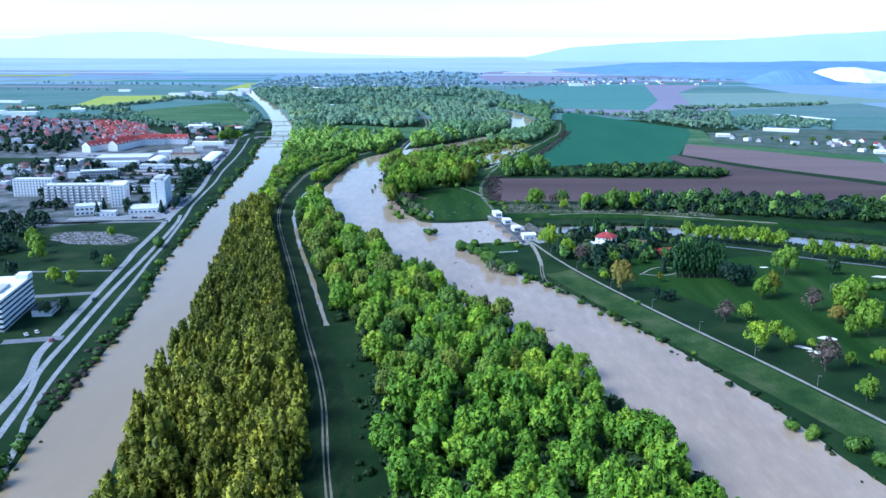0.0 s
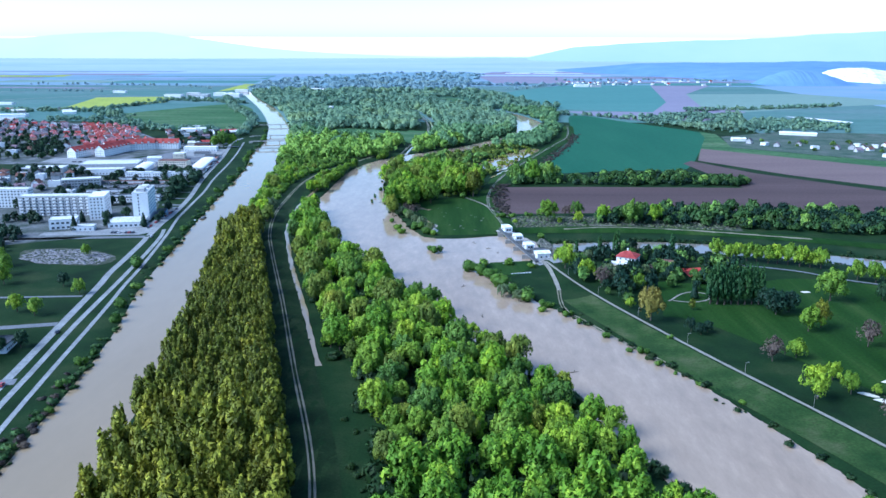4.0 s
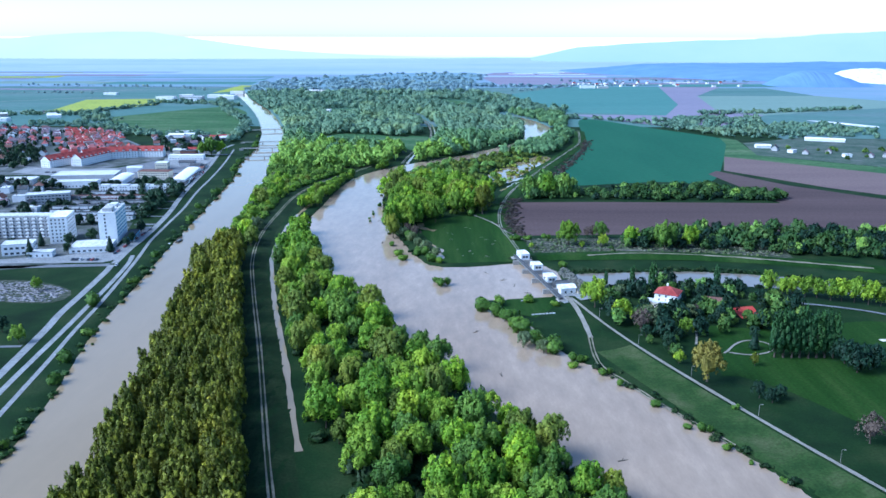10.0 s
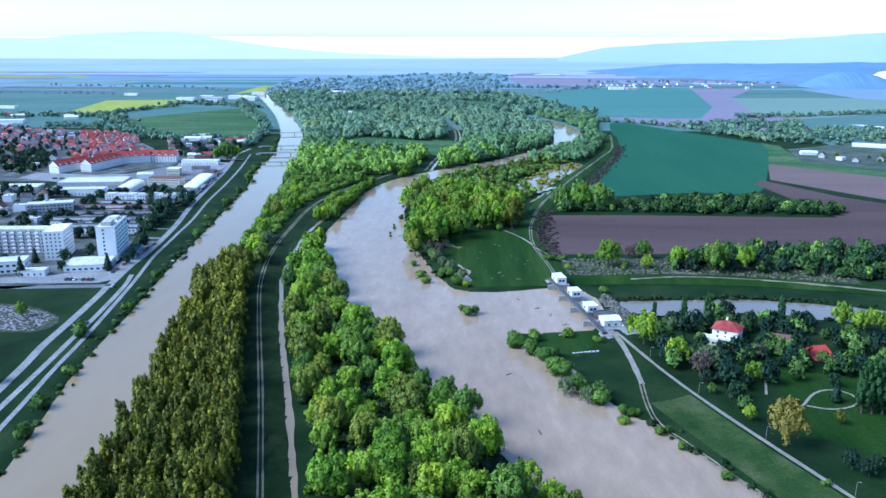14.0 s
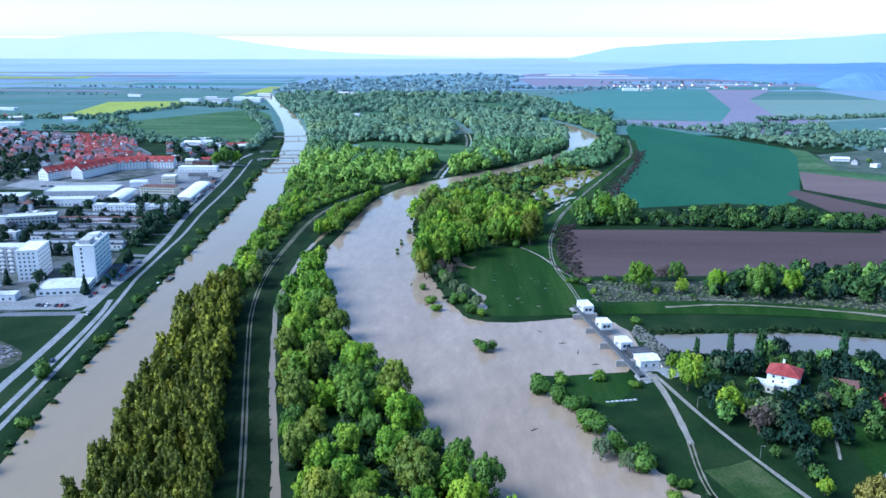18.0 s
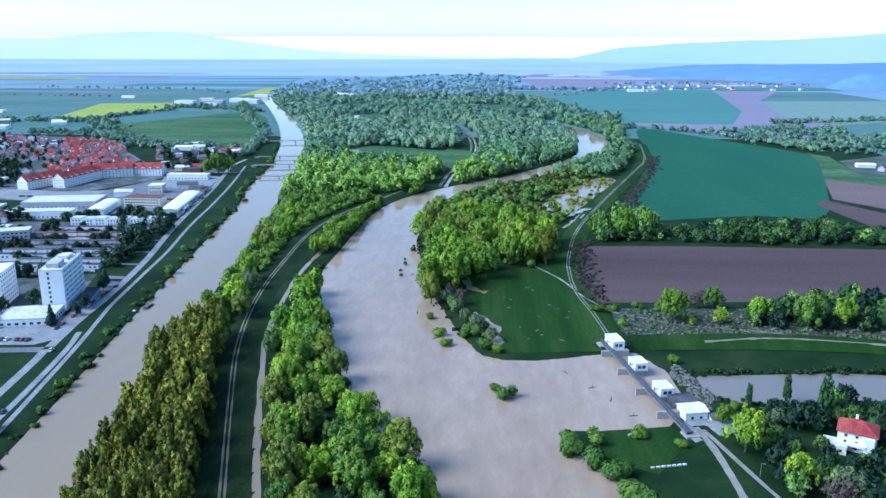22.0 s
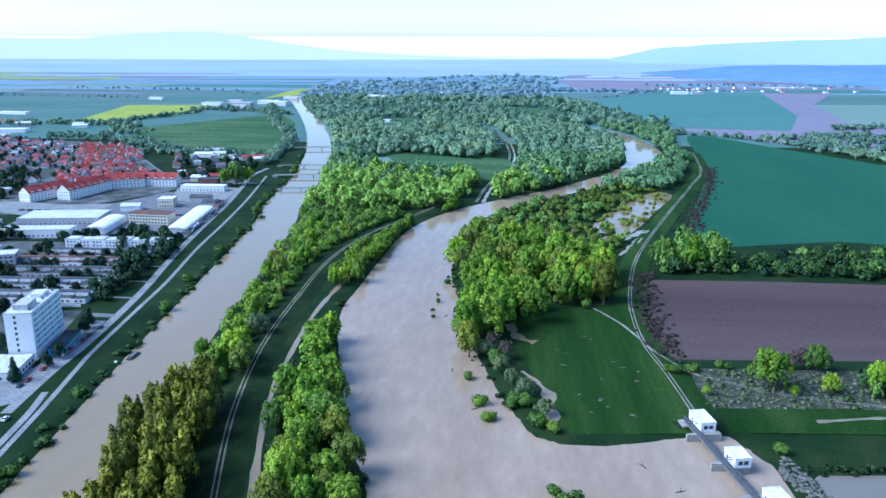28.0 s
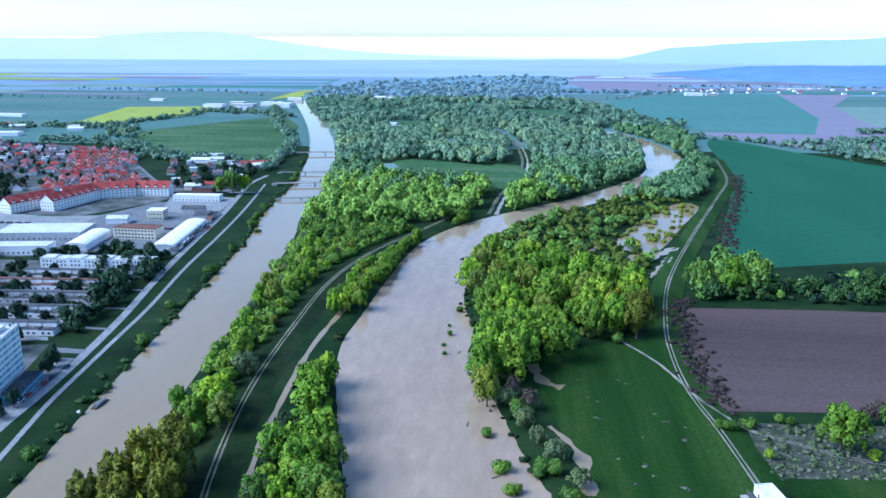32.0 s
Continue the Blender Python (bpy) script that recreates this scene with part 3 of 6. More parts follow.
for line, w in (([(30, 1010), (44, 1022), (52, 1045)], 9), ([(60, 1035), (72, 1052), (86, 1068)], 8), ([(10, 1020), (16, 1050), (30, 1075)], 6), ([(52, 985), (64, 1010), (76, 1040)], 5)):
    ribbon("flood_pool", line, w, MAT["canal"], "pool of flood water between the trees", "water", lift=0.3, ragged=0.5)
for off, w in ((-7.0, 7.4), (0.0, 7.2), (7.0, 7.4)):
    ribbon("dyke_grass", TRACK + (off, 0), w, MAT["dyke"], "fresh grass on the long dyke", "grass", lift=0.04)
# clearings and a pond in the floodplain woods: centre and half sizes
CLEARINGS = [(-411, 2660, 30, 110), (-255, 1945, 48, 80), (-215, 1450, 22, 30), (-55, 1400, 30, 90), (-10, 2250, 60, 60), (-180, 2450, 90, 50), (-330, 2250, 40, 60), (60, 2150, 50, 60), (-130, 1700, 26, 50)]
for k, (x, y, a, b) in enumerate(CLEARINGS):
    ring = [(x + a * math.cos(0.5 * j) * (1 + 0.12 * math.sin(3.1 * j + k)), y + b * math.sin(0.5 * j) * (1 + 0.12 * math.cos(2.3 * j + k))) for j in range(13)][:-1]
    sheet("far_pond" if k == 0 else "clearing", ring, 0.33 + 0.01 * k, MAT["canal" if k == 0 else "far_pasture" if k % 3 == 2 else "west_pasture"], "bright pond in the far woods" if k == 0 else "grassy clearing in the far woods", "pond" if k == 0 else "clearing")

# ---- growing things ----
def blob(rng, centre, radii, rows=5, cols=7, rough=0.15):
    """A lumpy closed ball: verts and quads (the poles are small rings)."""
    v, f = [], []
    for r in range(rows + 1):
        a = math.pi * (0.04 + 0.92 * r / rows)
        for c in range(cols):
            b = 2 * math.pi * (c + 0.5 * (r % 2)) / cols
            k = 1 + rng.uniform(-rough, rough)
            v.append((centre[0] + radii[0] * k * math.sin(a) * math.cos(b), centre[1] + radii[1] * k * math.sin(a) * math.sin(b), centre[2] + radii[2] * k * math.cos(a)))
    for r in range(rows):
        for c in range(cols):
            f.append((r * cols + c, (r + 1) * cols + c, (r + 1) * cols + (c + 1) % cols, r * cols + (c + 1) % cols))
    f = np.array(f)
    return np.array(v), np.vstack([f[:, :3], f[:, [0, 2, 3]]])


def sprigs(rng, centres, radii, count, size, upright=0.0, heart=(0, 0, 1)):
    """Leaf sprays with a pointed tip, over the skin of the lobes; each takes the soft lean and the tint of its tuft,
    painted lighter towards the top.
    """
    centres, radii = np.array(centres), np.array(radii)
    vol = radii[:, 0] * radii[:, 1] + radii[:, 0] * radii[:, 2]
    pick = rng.choice(len(centres), count, p=vol / vol.sum())
    d = rng.normal(size=(count, 3))
    d[:, 2] = np.abs(d[:, 2]) * np.where(rng.random(count) < 0.74, 1.2, -1)
    d /= np.linalg.norm(d, axis=1)[:, None]
    cen, rad = centres[pick], radii[pick]
    p = cen + d * rad * rng.uniform(0.72, 1.16, (count, 1))
    nrm = d / rad
    nrm /= np.linalg.norm(nrm, axis=1)[:, None]
    out = p - np.array(heart)
    out /= np.linalg.norm(out, axis=1)[:, None] + 1e-9
    lean = 0.55 * nrm + 0.45 * out + rng.normal(size=(count, 3)) * 0.16 + (0, 0, 0.12)
    lean /= np.linalg.norm(lean, axis=1)[:, None]
    nrm = nrm + rng.normal(size=(count, 3)) * 0.4 + (0, 0, 0.15)
    nrm /= np.linalg.norm(nrm, axis=1)[:, None]
    up = np.array([0, 0, 1.0]) + rng.normal(size=(count, 3)) * (0.9 - 0.45 * upright)
    u = np.cross(up, nrm)
    u /= np.linalg.norm(u, axis=1)[:, None] + 1e-9
    w = np.cross(nrm, u)
    s = size * rng.uniform(0.55, 1.35, (count, 1))
    long = s * (1 + 0.8 * upright)
    v = np.stack([p - u * s * 0.5 - w * long * 0.35, p + u * s * 0.5 - w * long * 0.35, p + w * long * 0.65 + nrm * s * 0.15], 1).reshape(-1, 3)
    # Upward-facing sprays get a lighter tint: top light put into the colour.
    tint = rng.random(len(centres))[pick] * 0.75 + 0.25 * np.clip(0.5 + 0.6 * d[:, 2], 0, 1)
    return v, np.arange(count * 3).reshape(-1, 3), np.repeat(lean, 3, 0), np.repeat(tint, 3)


def lobes(rng, kind, high, wide_):
    """Centres and radii of the parts of a crown, base at 0. Upright tufts, their tips painted lighter by sprigs."""
    if kind == "column":
        c, r = [(0, 0, high * 0.5)], [(wide_ * 0.2, wide_ * 0.2, high * 0.38)]
        for k in range(20):
            t = (k + 0.5) / 20
            a, q = k * 2.4 + rng.uniform(-0.3, 0.3), wide_ * (0.43 - 0.27 * t * t) * rng.uniform(0.7, 1.12)
            c.append((q * math.cos(a), q * math.sin(a), high * (0.22 + 0.7 * t) * rng.uniform(0.95, 1.04)))
            g = (1.05 - 0.4 * t) * rng.uniform(0.8, 1.2)
            r.append((wide_ * 0.135 * g, wide_ * 0.135 * g, high * rng.uniform(0.07, 0.13)))
        return c, r
    if kind == "cone":
        return ([(0, 0, high * (0.15 + 0.75 * k / 5)) for k in range(6)], [(wide_ * (0.5 - 0.075 * k), wide_ * (0.5 - 0.075 * k), high * 0.14) for k in range(6)])
    if kind == "bush":
        return ([(rng.normal(0, 0.2) * wide_, rng.normal(0, 0.2) * wide_, high * rng.uniform(0.3, 0.55)) for k in range(4)],
                [(wide_ * rng.uniform(0.26, 0.4), wide_ * rng.uniform(0.26, 0.4), high * rng.uniform(0.34, 0.45)) for k in range(4)])
    if kind == "far":
        return ([(rng.normal(0, 0.17) * wide_, rng.normal(0, 0.17) * wide_, high * rng.uniform(0.4, 0.75)) for k in range(4)],
                [(wide_ * rng.uniform(0.2, 0.34), wide_ * rng.uniform(0.2, 0.34), high * rng.uniform(0.22, 0.36)) for k in range(4)])
    c, r = [(0, 0, high * 0.5)], [(wide_ * 0.28, wide_ * 0.28, high * 0.3)]
    n, skew = 26, rng.normal(0, 0.05, 2) * wide_
    for k in range(n):
        a = k * 2.4 + rng.uniform(-0.45, 0.45)
        t = (k + 0.5) / n
        q = wide_ * 0.47 * math.sqrt(t) * rng.uniform(0.75, 1.12)
        c.append((q * math.cos(a) + skew[0], q * math.sin(a) + skew[1], high * (0.87 - 0.5 * t * t) * rng.uniform(0.86, 1.06)))
        s = rng.uniform(0.06, 0.125)
        r.append((wide_ * s, wide_ * s * rng.uniform(0.8, 1.2), high * rng.uniform(0.1, 0.2)))
    return c, r


def joined(pieces):
    vs, fs, n = [], [], 0
    for v, f in pieces:
        vs.append(v)
        fs.append(f + n)
        n += len(v)
    return np.vstack(vs), np.vstack(fs)


def crown_arrays(rng, kind, high, wide_, count, size, cores=True, core_rows=4, core_cols=6):
    """A crown: vertices, faces, lean and tint of the leaves; cores get a dark tint as inner shade."""
    c, r = lobes(rng, kind, high, wide_)
    heart = np.array((0, 0, high * 0.35))
    solid = 1 if kind in ("column", "round") else len(c)
    vs, fs, ls, ts, n = [], [], [], [], 0
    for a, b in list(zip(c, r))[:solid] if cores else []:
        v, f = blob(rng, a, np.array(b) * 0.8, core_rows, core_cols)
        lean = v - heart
        # Tint 0.15 paints the shade inside the crown onto the core.
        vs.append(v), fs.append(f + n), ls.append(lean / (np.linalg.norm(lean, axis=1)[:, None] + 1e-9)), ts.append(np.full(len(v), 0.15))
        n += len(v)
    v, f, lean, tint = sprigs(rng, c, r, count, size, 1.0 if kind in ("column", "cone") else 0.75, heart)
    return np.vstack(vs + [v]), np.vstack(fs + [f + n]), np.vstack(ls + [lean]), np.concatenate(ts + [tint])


def tube(path, radii, sides=6):
    v, f = [], []
    for k, (p, q) in enumerate(zip(path, radii)):
        for s in range(sides):
            a = 2 * math.pi * s / sides
            v.append((p[0] + q * math.cos(a), p[1] + q * math.sin(a), p[2]))
    for k in range(len(path) - 1):
        for s in range(sides):
            f.append((k * sides + s, k * sides + (s + 1) % sides, (k + 1) * sides + (s + 1) % sides, (k + 1) * sides + s))
    return np.array(v), np.array(f)


def trunk_arrays(rng, high, wide_, limbs=5):
    g = 0.018 * high + 0.06
    pieces = [tube([(0, 0, -0.3), (0, 0, high * 0.1), (rng.normal(0, 0.2), rng.normal(0, 0.2), high * 0.45), (0, 0, high * 0.8)], [g * 1.5, g, g * 0.7, g * 0.15])]
    for k in range(limbs):
        a, z = k * 2.3, high * rng.uniform(0.22, 0.5)
        q = wide_ * rng.uniform(0.2, 0.32)
        pieces.append(tube([(0, 0, z), (q * 0.5 * math.cos(a), q * 0.5 * math.sin(a), z + high * 0.12), (q * math.cos(a), q * math.sin(a), z + high * 0.26)], [g * 0.5, g * 0.35, g * 0.08], 5))
    return joined(pieces)


TREES = {}


def tree_kind(key, name, label, mat, kind, high, wide_, count, size, seed, category="tree", limbs=5):
    """One tree of a kind, parked as the pattern for its copies."""
    rng = np.random.default_rng(seed)
    root = tagged(new(name), label, category)
    v, f = trunk_arrays(rng, high, wide_, limbs)
    new("trunk", array_mesh("trunk", v, f, [MAT["bark"]], True)).parent = root
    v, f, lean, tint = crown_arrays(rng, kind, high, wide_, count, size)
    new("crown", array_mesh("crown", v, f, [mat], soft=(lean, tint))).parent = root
    TREES[key] = [root, False]
    return root


def plant(key, x, y, scale=1.0, turn=None, group="", rng=random, sink=0.0, label="", tall=None):
    """Set a tree of that kind on the ground."""
    root, used = TREES[key]
    turn = rng.uniform(0, 360) if turn is None else turn
    m = pose(x, y, max(gz(x, y), WATER_LEVEL) - sink, 0, 0, turn)
    s = (scale, scale, scale * (tall or rng.uniform(0.92, 1.1)))
    if used:
        ob = copy_thing(root, m)
    else:
        ob, TREES[key][1] = root, True
        ob.matrix_basis = m
    ob.scale = s
    if group or label:
        tagged(ob, label, "", group)
    return ob


def scattered(rng, poly, gap, jitter=0.42, keep=1.0):
    """Places in an outline about gap metres apart."""
    a = np.asarray(poly, float)
    lo, hi = a.min(0), a.max(0)
    xs, ys = np.meshgrid(np.arange(lo[0], hi[0] + gap, gap), np.arange(lo[1], hi[1] + gap, gap))
    xs[1::2] += gap / 2
    p = np.stack([xs.ravel(), ys.ravel()], -1)
    p += rng.uniform(-jitter, jitter, p.shape) * gap
    ok = inside(a, p[:, 0], p[:, 1]) & (rng.random(len(p)) < keep)
    return p[ok]


def wet(p):
    """Which places lie in open water."""
    out = np.zeros(len(p), bool)
    for poly in (RIVER, CANAL, ARM):
        out |= inside(poly, p[:, 0], p[:, 1])
    return out


def thicket(name, label, places, mat, rng, high, wide_, count, size, kind="round", cores=(3, 5), category="woodland", patterns=6, vary=(0.6, 1.22)):
    """Trees nobody could count, as one piece of the land."""
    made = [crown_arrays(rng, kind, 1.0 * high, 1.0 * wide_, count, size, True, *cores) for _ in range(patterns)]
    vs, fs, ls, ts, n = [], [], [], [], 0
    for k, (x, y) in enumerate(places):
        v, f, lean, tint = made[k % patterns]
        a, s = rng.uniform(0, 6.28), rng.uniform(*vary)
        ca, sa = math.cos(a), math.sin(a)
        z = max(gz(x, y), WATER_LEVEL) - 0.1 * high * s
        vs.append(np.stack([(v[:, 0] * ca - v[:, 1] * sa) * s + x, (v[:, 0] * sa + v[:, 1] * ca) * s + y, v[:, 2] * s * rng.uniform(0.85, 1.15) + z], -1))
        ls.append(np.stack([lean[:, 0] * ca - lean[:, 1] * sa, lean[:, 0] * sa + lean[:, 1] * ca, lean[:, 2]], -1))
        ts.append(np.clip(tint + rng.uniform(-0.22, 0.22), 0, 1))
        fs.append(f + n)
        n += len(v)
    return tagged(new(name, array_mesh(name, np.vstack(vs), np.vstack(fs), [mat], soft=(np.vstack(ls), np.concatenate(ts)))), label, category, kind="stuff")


for k in range(4):
    tree_kind("poplar%d" % k, "poplar_tree", "slender olive-green plantation poplar standing in rows", MAT["poplar"], "column", 23.0, 7.6, 1450, 0.76, 10 + k, limbs=3)
for k in range(6):
    tree_kind("willow%d" % k, "riverside_tree", "broad fresh-green riverside tree with a rounded crown", MAT[("willow", "lime_leaf", "willow", "olive_leaf", "bank_leaf", "lime_leaf")[k]], "round", 20.0, 17.0, 2700, 0.88, 30 + k)
for k in range(3):
    tree_kind("bush%d" % k, "riverside_bush", "low green bush growing on the river bank", MAT["bank_leaf"], "bush", 6.0, 8.0, 560, 0.7, 50 + k, "bush", 3)
    tree_kind("dark%d" % k, "garden_tree", "dark green garden tree with a dense crown", MAT["dark_leaf"], "round", 12.0, 10.0, 1000, 0.75, 60 + k)
    tree_kind("lime%d" % k, "park_tree", "light green park tree with a loose crown", MAT["lime_leaf"], "round", 15.0, 13.0, 1700, 0.75, 80 + k)
tree_kind("cypress", "columnar_poplar", "tall dark columnar poplar", MAT["screen_leaf"], "column", 24.0, 7.6, 1900, 0.72, 70, limbs=3)
tree_kind("fir", "conifer_tree", "dark conical fir tree", MAT["dark_leaf"], "cone", 14.0, 7.0, 600, 0.9, 71, limbs=3)
tree_kind("bronze", "bronze_tree", "park tree with bronze-yellow young leaves", MAT["bronze_leaf"], "round", 17.0, 16.0, 2000, 0.75, 72)
tree_kind("grey", "grey_willow", "grey-green willow leaning over the bank", MAT["grey_leaf"], "round", 11.0, 13.0, 1400, 0.7, 73)

tree_kind("bare", "bare_tree", "leafless grey-brown tree with fine twigs", MAT["twig"], "round", 13.0, 11.0, 700, 0.6, 78, limbs=9)
tree_kind("olive", "old_poplar", "broad olive-green old poplar at the plantation end", MAT["poplar"], "round", 24.0, 15.0, 3000, 0.8, 77)
rng = np.random.default_rng(5)


def between(line, low, high):
    return line[(line[:, 1] > low) & (line[:, 1] < high)]


def stand(places, kinds, top, scales, group, name, label, mat, high, wide_, count, size, kind="round", sink=0.3):
    """The first places get trees of their own, the rest one joined stand."""
    for k, (x, y) in enumerate(places[:top]):
        plant(kinds[k % len(kinds)], x, y, rng.uniform(*scales), group=group, sink=sink)
    if len(places) > top:
        thicket(name, label, places[top:], mat, rng, high, wide_, count, size, kind)


WILLOWS = ["willow%d" % k for k in range(6)]
# the poplar plantation between canal and dyke
PLANTATION = np.vstack([between(CANAL_E, 110, 716) + (6, 0), (between(TRACK, 70, 706) + (-10, 0))[::-1]])
spots = scattered(rng, PLANTATION, 6.3, 0.34)
spots = spots[(spots[:, 1] > 330) | (rng.random(len(spots)) < 0.8)]
spots = spots[np.argsort(np.abs(spots[:, 1] - 470))]
stand(spots, ["poplar%d" % k for k in range(4)], 260, (0.78, 1.06), "plantation poplars", "poplar_plantation", "dense olive-green poplar plantation in rows", MAT["poplar"], 22.5, 7.6, 760, 1.0, "column", 0.2)

# the wood between dyke and river
WOOD = np.vstack([[(0, 128), (-16, 230), (-24, 295), (-40, 384)], between(DITCH_LINE, 0, 760) + (6, 0), [(-136, 870), (-132, 850)], between(RIVER_W, 120, 850)[::-1] + (-2, 0)])
spots = scattered(rng, WOOD, 12.5, 0.42)
spots = spots[~((spots[:, 1] > 735) & (rng.random(len(spots)) < 0.6))]
spots = spots[np.argsort(np.abs(spots[:, 1] - 520))]
stand(spots, WILLOWS, 165, (0.5, 1.0), "riverside trees", "riverside_wood", "fresh green wood on the river bank", MAT["willow"], 18.0, 14.0, 1150, 1.1)
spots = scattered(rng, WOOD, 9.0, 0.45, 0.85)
thicket("undergrowth", "dense undergrowth below the riverside trees, painted shade-dark", spots, MAT["under_leaf"], rng, 6.5, 9.5, 170, 1.4, "bush")

# rough scrub between the long dyke and the wood
strip_rng = np.random.default_rng(87)
FRINGE = [(6, 128), (-12, 230), (-20, 295), (-36, 384), (-52, 384), (-40, 320), (-32, 260), (-22, 190), (-10, 128)]
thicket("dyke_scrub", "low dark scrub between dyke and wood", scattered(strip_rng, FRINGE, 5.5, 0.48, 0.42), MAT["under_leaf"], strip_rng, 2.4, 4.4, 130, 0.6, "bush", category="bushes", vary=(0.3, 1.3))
thicket("wood_edge", "small fresh green trees at the edge of the wood", scattered(strip_rng, [(6, 128), (-14, 240), (-24, 330), (-36, 384), (-28, 384), (-12, 300), (-2, 230), (16, 128)], 9.0, 0.48, 0.5), MAT["bank_leaf"], strip_rng, 8.0, 7.0, 420, 0.8, vary=(0.5, 1.3))

# woods further up the river
STRIP = np.vstack([between(CANAL_E, 725, 1130) + (4, 0), (between(TRACK, 715, 1120) + (-11, 0))[::-1]])
spots = scattered(rng, STRIP, 12.5, 0.42)
spots = spots[np.argsort(spots[:, 1])]
stand(spots, WILLOWS[:4] + ["bush0", "grey"], 60, (0.32, 0.72), "canal bank trees", "canal_bank_wood", "green trees along the canal bank", MAT["bank_leaf"], 10.0, 10.0, 620, 1.1)
spots = scattered(rng, STRIP, 7.5, 0.45)
thicket("canal_bank_scrub", "green scrub and small trees along the canal", spots, MAT["bank_leaf"], rng, 7.0, 9.0, 190, 1.4, "bush")
BANK_STRIP = np.vstack([between(TRACK, 880, 1170) + (14, 0), between(RIVER_W, 880, 1160)[::-1] + (-2, 0)])
spots = scattered(rng, BANK_STRIP, 8.0, 0.4)
stand(spots, WILLOWS, 24, (0.45, 0.62), "bank trees", "river_bank_trees", "row of small green trees on the river bank", MAT["lime_leaf"], 10.0, 10.0, 460, 1.4)

ISLAND = np.vstack([between(CANAL_E, 1110, 1950) + (6, 0), [(-307, 1997), (0, 1997)], RIVER_W[(RIVER_W[:, 1] > 1170)][::-1] + (-4, 0), [(-122, 1130), (-179, 1114)]])
GAP = smooth([(-66, 1180), (-58, 1270), (-40, 1380), (-33, 1496), (-36, 1600), (-45, 1690), (-70, 1820), (-92, 1900)], 10)
spots = scattered(rng, ISLAND, 12.0, 0.48)
spots = spots[~inside(GLADE, spots[:, 0], spots[:, 1]) & (away(GAP, spots[:, 0], spots[:, 1]) > 17)]
for x, y, a, b in CLEARINGS:
    spots = spots[np.hypot((spots[:, 0] - x) / (a + 6), (spots[:, 1] - y) / (b + 6)) > 1]
spots = spots[rng.random(len(spots)) < 0.93]
order = spots[:, 1] < 1470
# Leaf colours step towards painted haze with distance.
near = spots[:, 1] < 1300 + rng.uniform(-60, 60, len(spots))
thicket("floodplain_wood", "dense green floodplain wood between canal and river", spots[order & near], MAT["mid_leaf"], rng, 15.0, 14.0, 260, 1.9, vary=(0.5, 1.4))
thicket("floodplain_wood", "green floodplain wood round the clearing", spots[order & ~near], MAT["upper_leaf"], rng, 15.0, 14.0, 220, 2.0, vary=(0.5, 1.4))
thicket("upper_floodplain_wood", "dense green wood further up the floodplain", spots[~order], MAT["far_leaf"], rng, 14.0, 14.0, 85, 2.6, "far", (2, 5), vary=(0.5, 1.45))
ribbon("forest_track", GAP, 5.0, MAT["meadow"], "grassy ride through the floodplain wood", "track")
for a in (-1.0, 1.0):
    ribbon("wheel_track", GAP + (a, 0), 1.0, MAT["gravel"], "pale wheel track in the wood", "track", lift=0.12, ragged=0.4)
ribbon("ride_ditch", GAP + (7, 0), 3.0, MAT["canal"], "flooded ditch beside the forest ride", "ditch", lift=0.1, ragged=0.6)
FAR_WOOD = [(-422, 1997), (-550, 2368), (-666, 2752), (-700, 3100), (-640, 3500), (-420, 3900), (-150, 4120), (130, 4150), (190, 3840), (77, 3008), (128, 2483), (275, 1971), (205, 1920), (38, 1958)]
spots = scattered(rng, FAR_WOOD, 21.0, 0.45, 0.85)
spots = spots[rng.random(len(spots)) > np.clip((spots[:, 1] - 2500) / 1300, 0, 0.85)]
for x, y, a, b in CLEARINGS:
    spots = spots[np.hypot((spots[:, 0] - x) / (a + 12), (spots[:, 1] - y) / (b + 12)) > 1]
cut = spots[:, 1] < 2600
# Floors painted light, so the shaded gaps between far crowns look hazed.
sheet("wood_floor", [(-425, 2000), (-555, 2368), (-625, 2600), (118, 2600), (128, 2483), (275, 1971), (205, 1930), (60, 1990)], 0.27, MAT["wood_floor"], "far floodplain wood floor, lightened to soften shaded gaps", "ground")
sheet("wood_floor", [(-625, 2600), (-666, 2752), (-700, 3100), (-640, 3500), (-420, 3900), (-150, 4120), (130, 4150), (190, 3840), (77, 3008), (118, 2600)], 0.28, MAT["dim_floor"], "floor of the distant woods with haze painted in", "ground")
thicket("distant_wood", "distant woods along the river in haze-tinted blue-green", spots[cut], MAT["far_leaf"], rng, 15.0, 22.0, 80, 3.4, "far", (2, 5), vary=(0.45, 1.3))
thicket("hazy_wood", "far woods on the plain with haze painted in", spots[~cut], MAT["dim_leaf"], rng, 7.5, 26.0, 26, 5.5, "far", (2, 4), vary=(0.4, 1.2))

EAST_WOOD = np.vstack([between(RIVER_E2, 800, 1290) + (3, 0), [(125, 1261), (90, 1126), (58, 1024), (40, 940), (28, 880), (0, 862), (-28, 845), (-44, 810)]])
spots = scattered(rng, EAST_WOOD, 16.5, 0.4)
open_water = inside(BACKWATER, spots[:, 0], spots[:, 1]) & (rng.random(len(spots)) < 0.3)
spots = spots[~open_water & ~((spots[:, 0] > 8) & (spots[:, 1] > 975) & (rng.random(len(spots)) < 0.7))]
spots = spots[np.argsort(spots[:, 1])]
low = (spots[:, 1] > 1000) | ((spots[:, 1] > 950) & (spots[:, 0] > 20))
thicket("flooded_scrub_trees", "small green trees standing in the flooded backwater", spots[low], MAT["mid_leaf"], rng, 9.0, 10.0, 240, 1.5, vary=(0.4, 1.2))
spots = spots[~low]
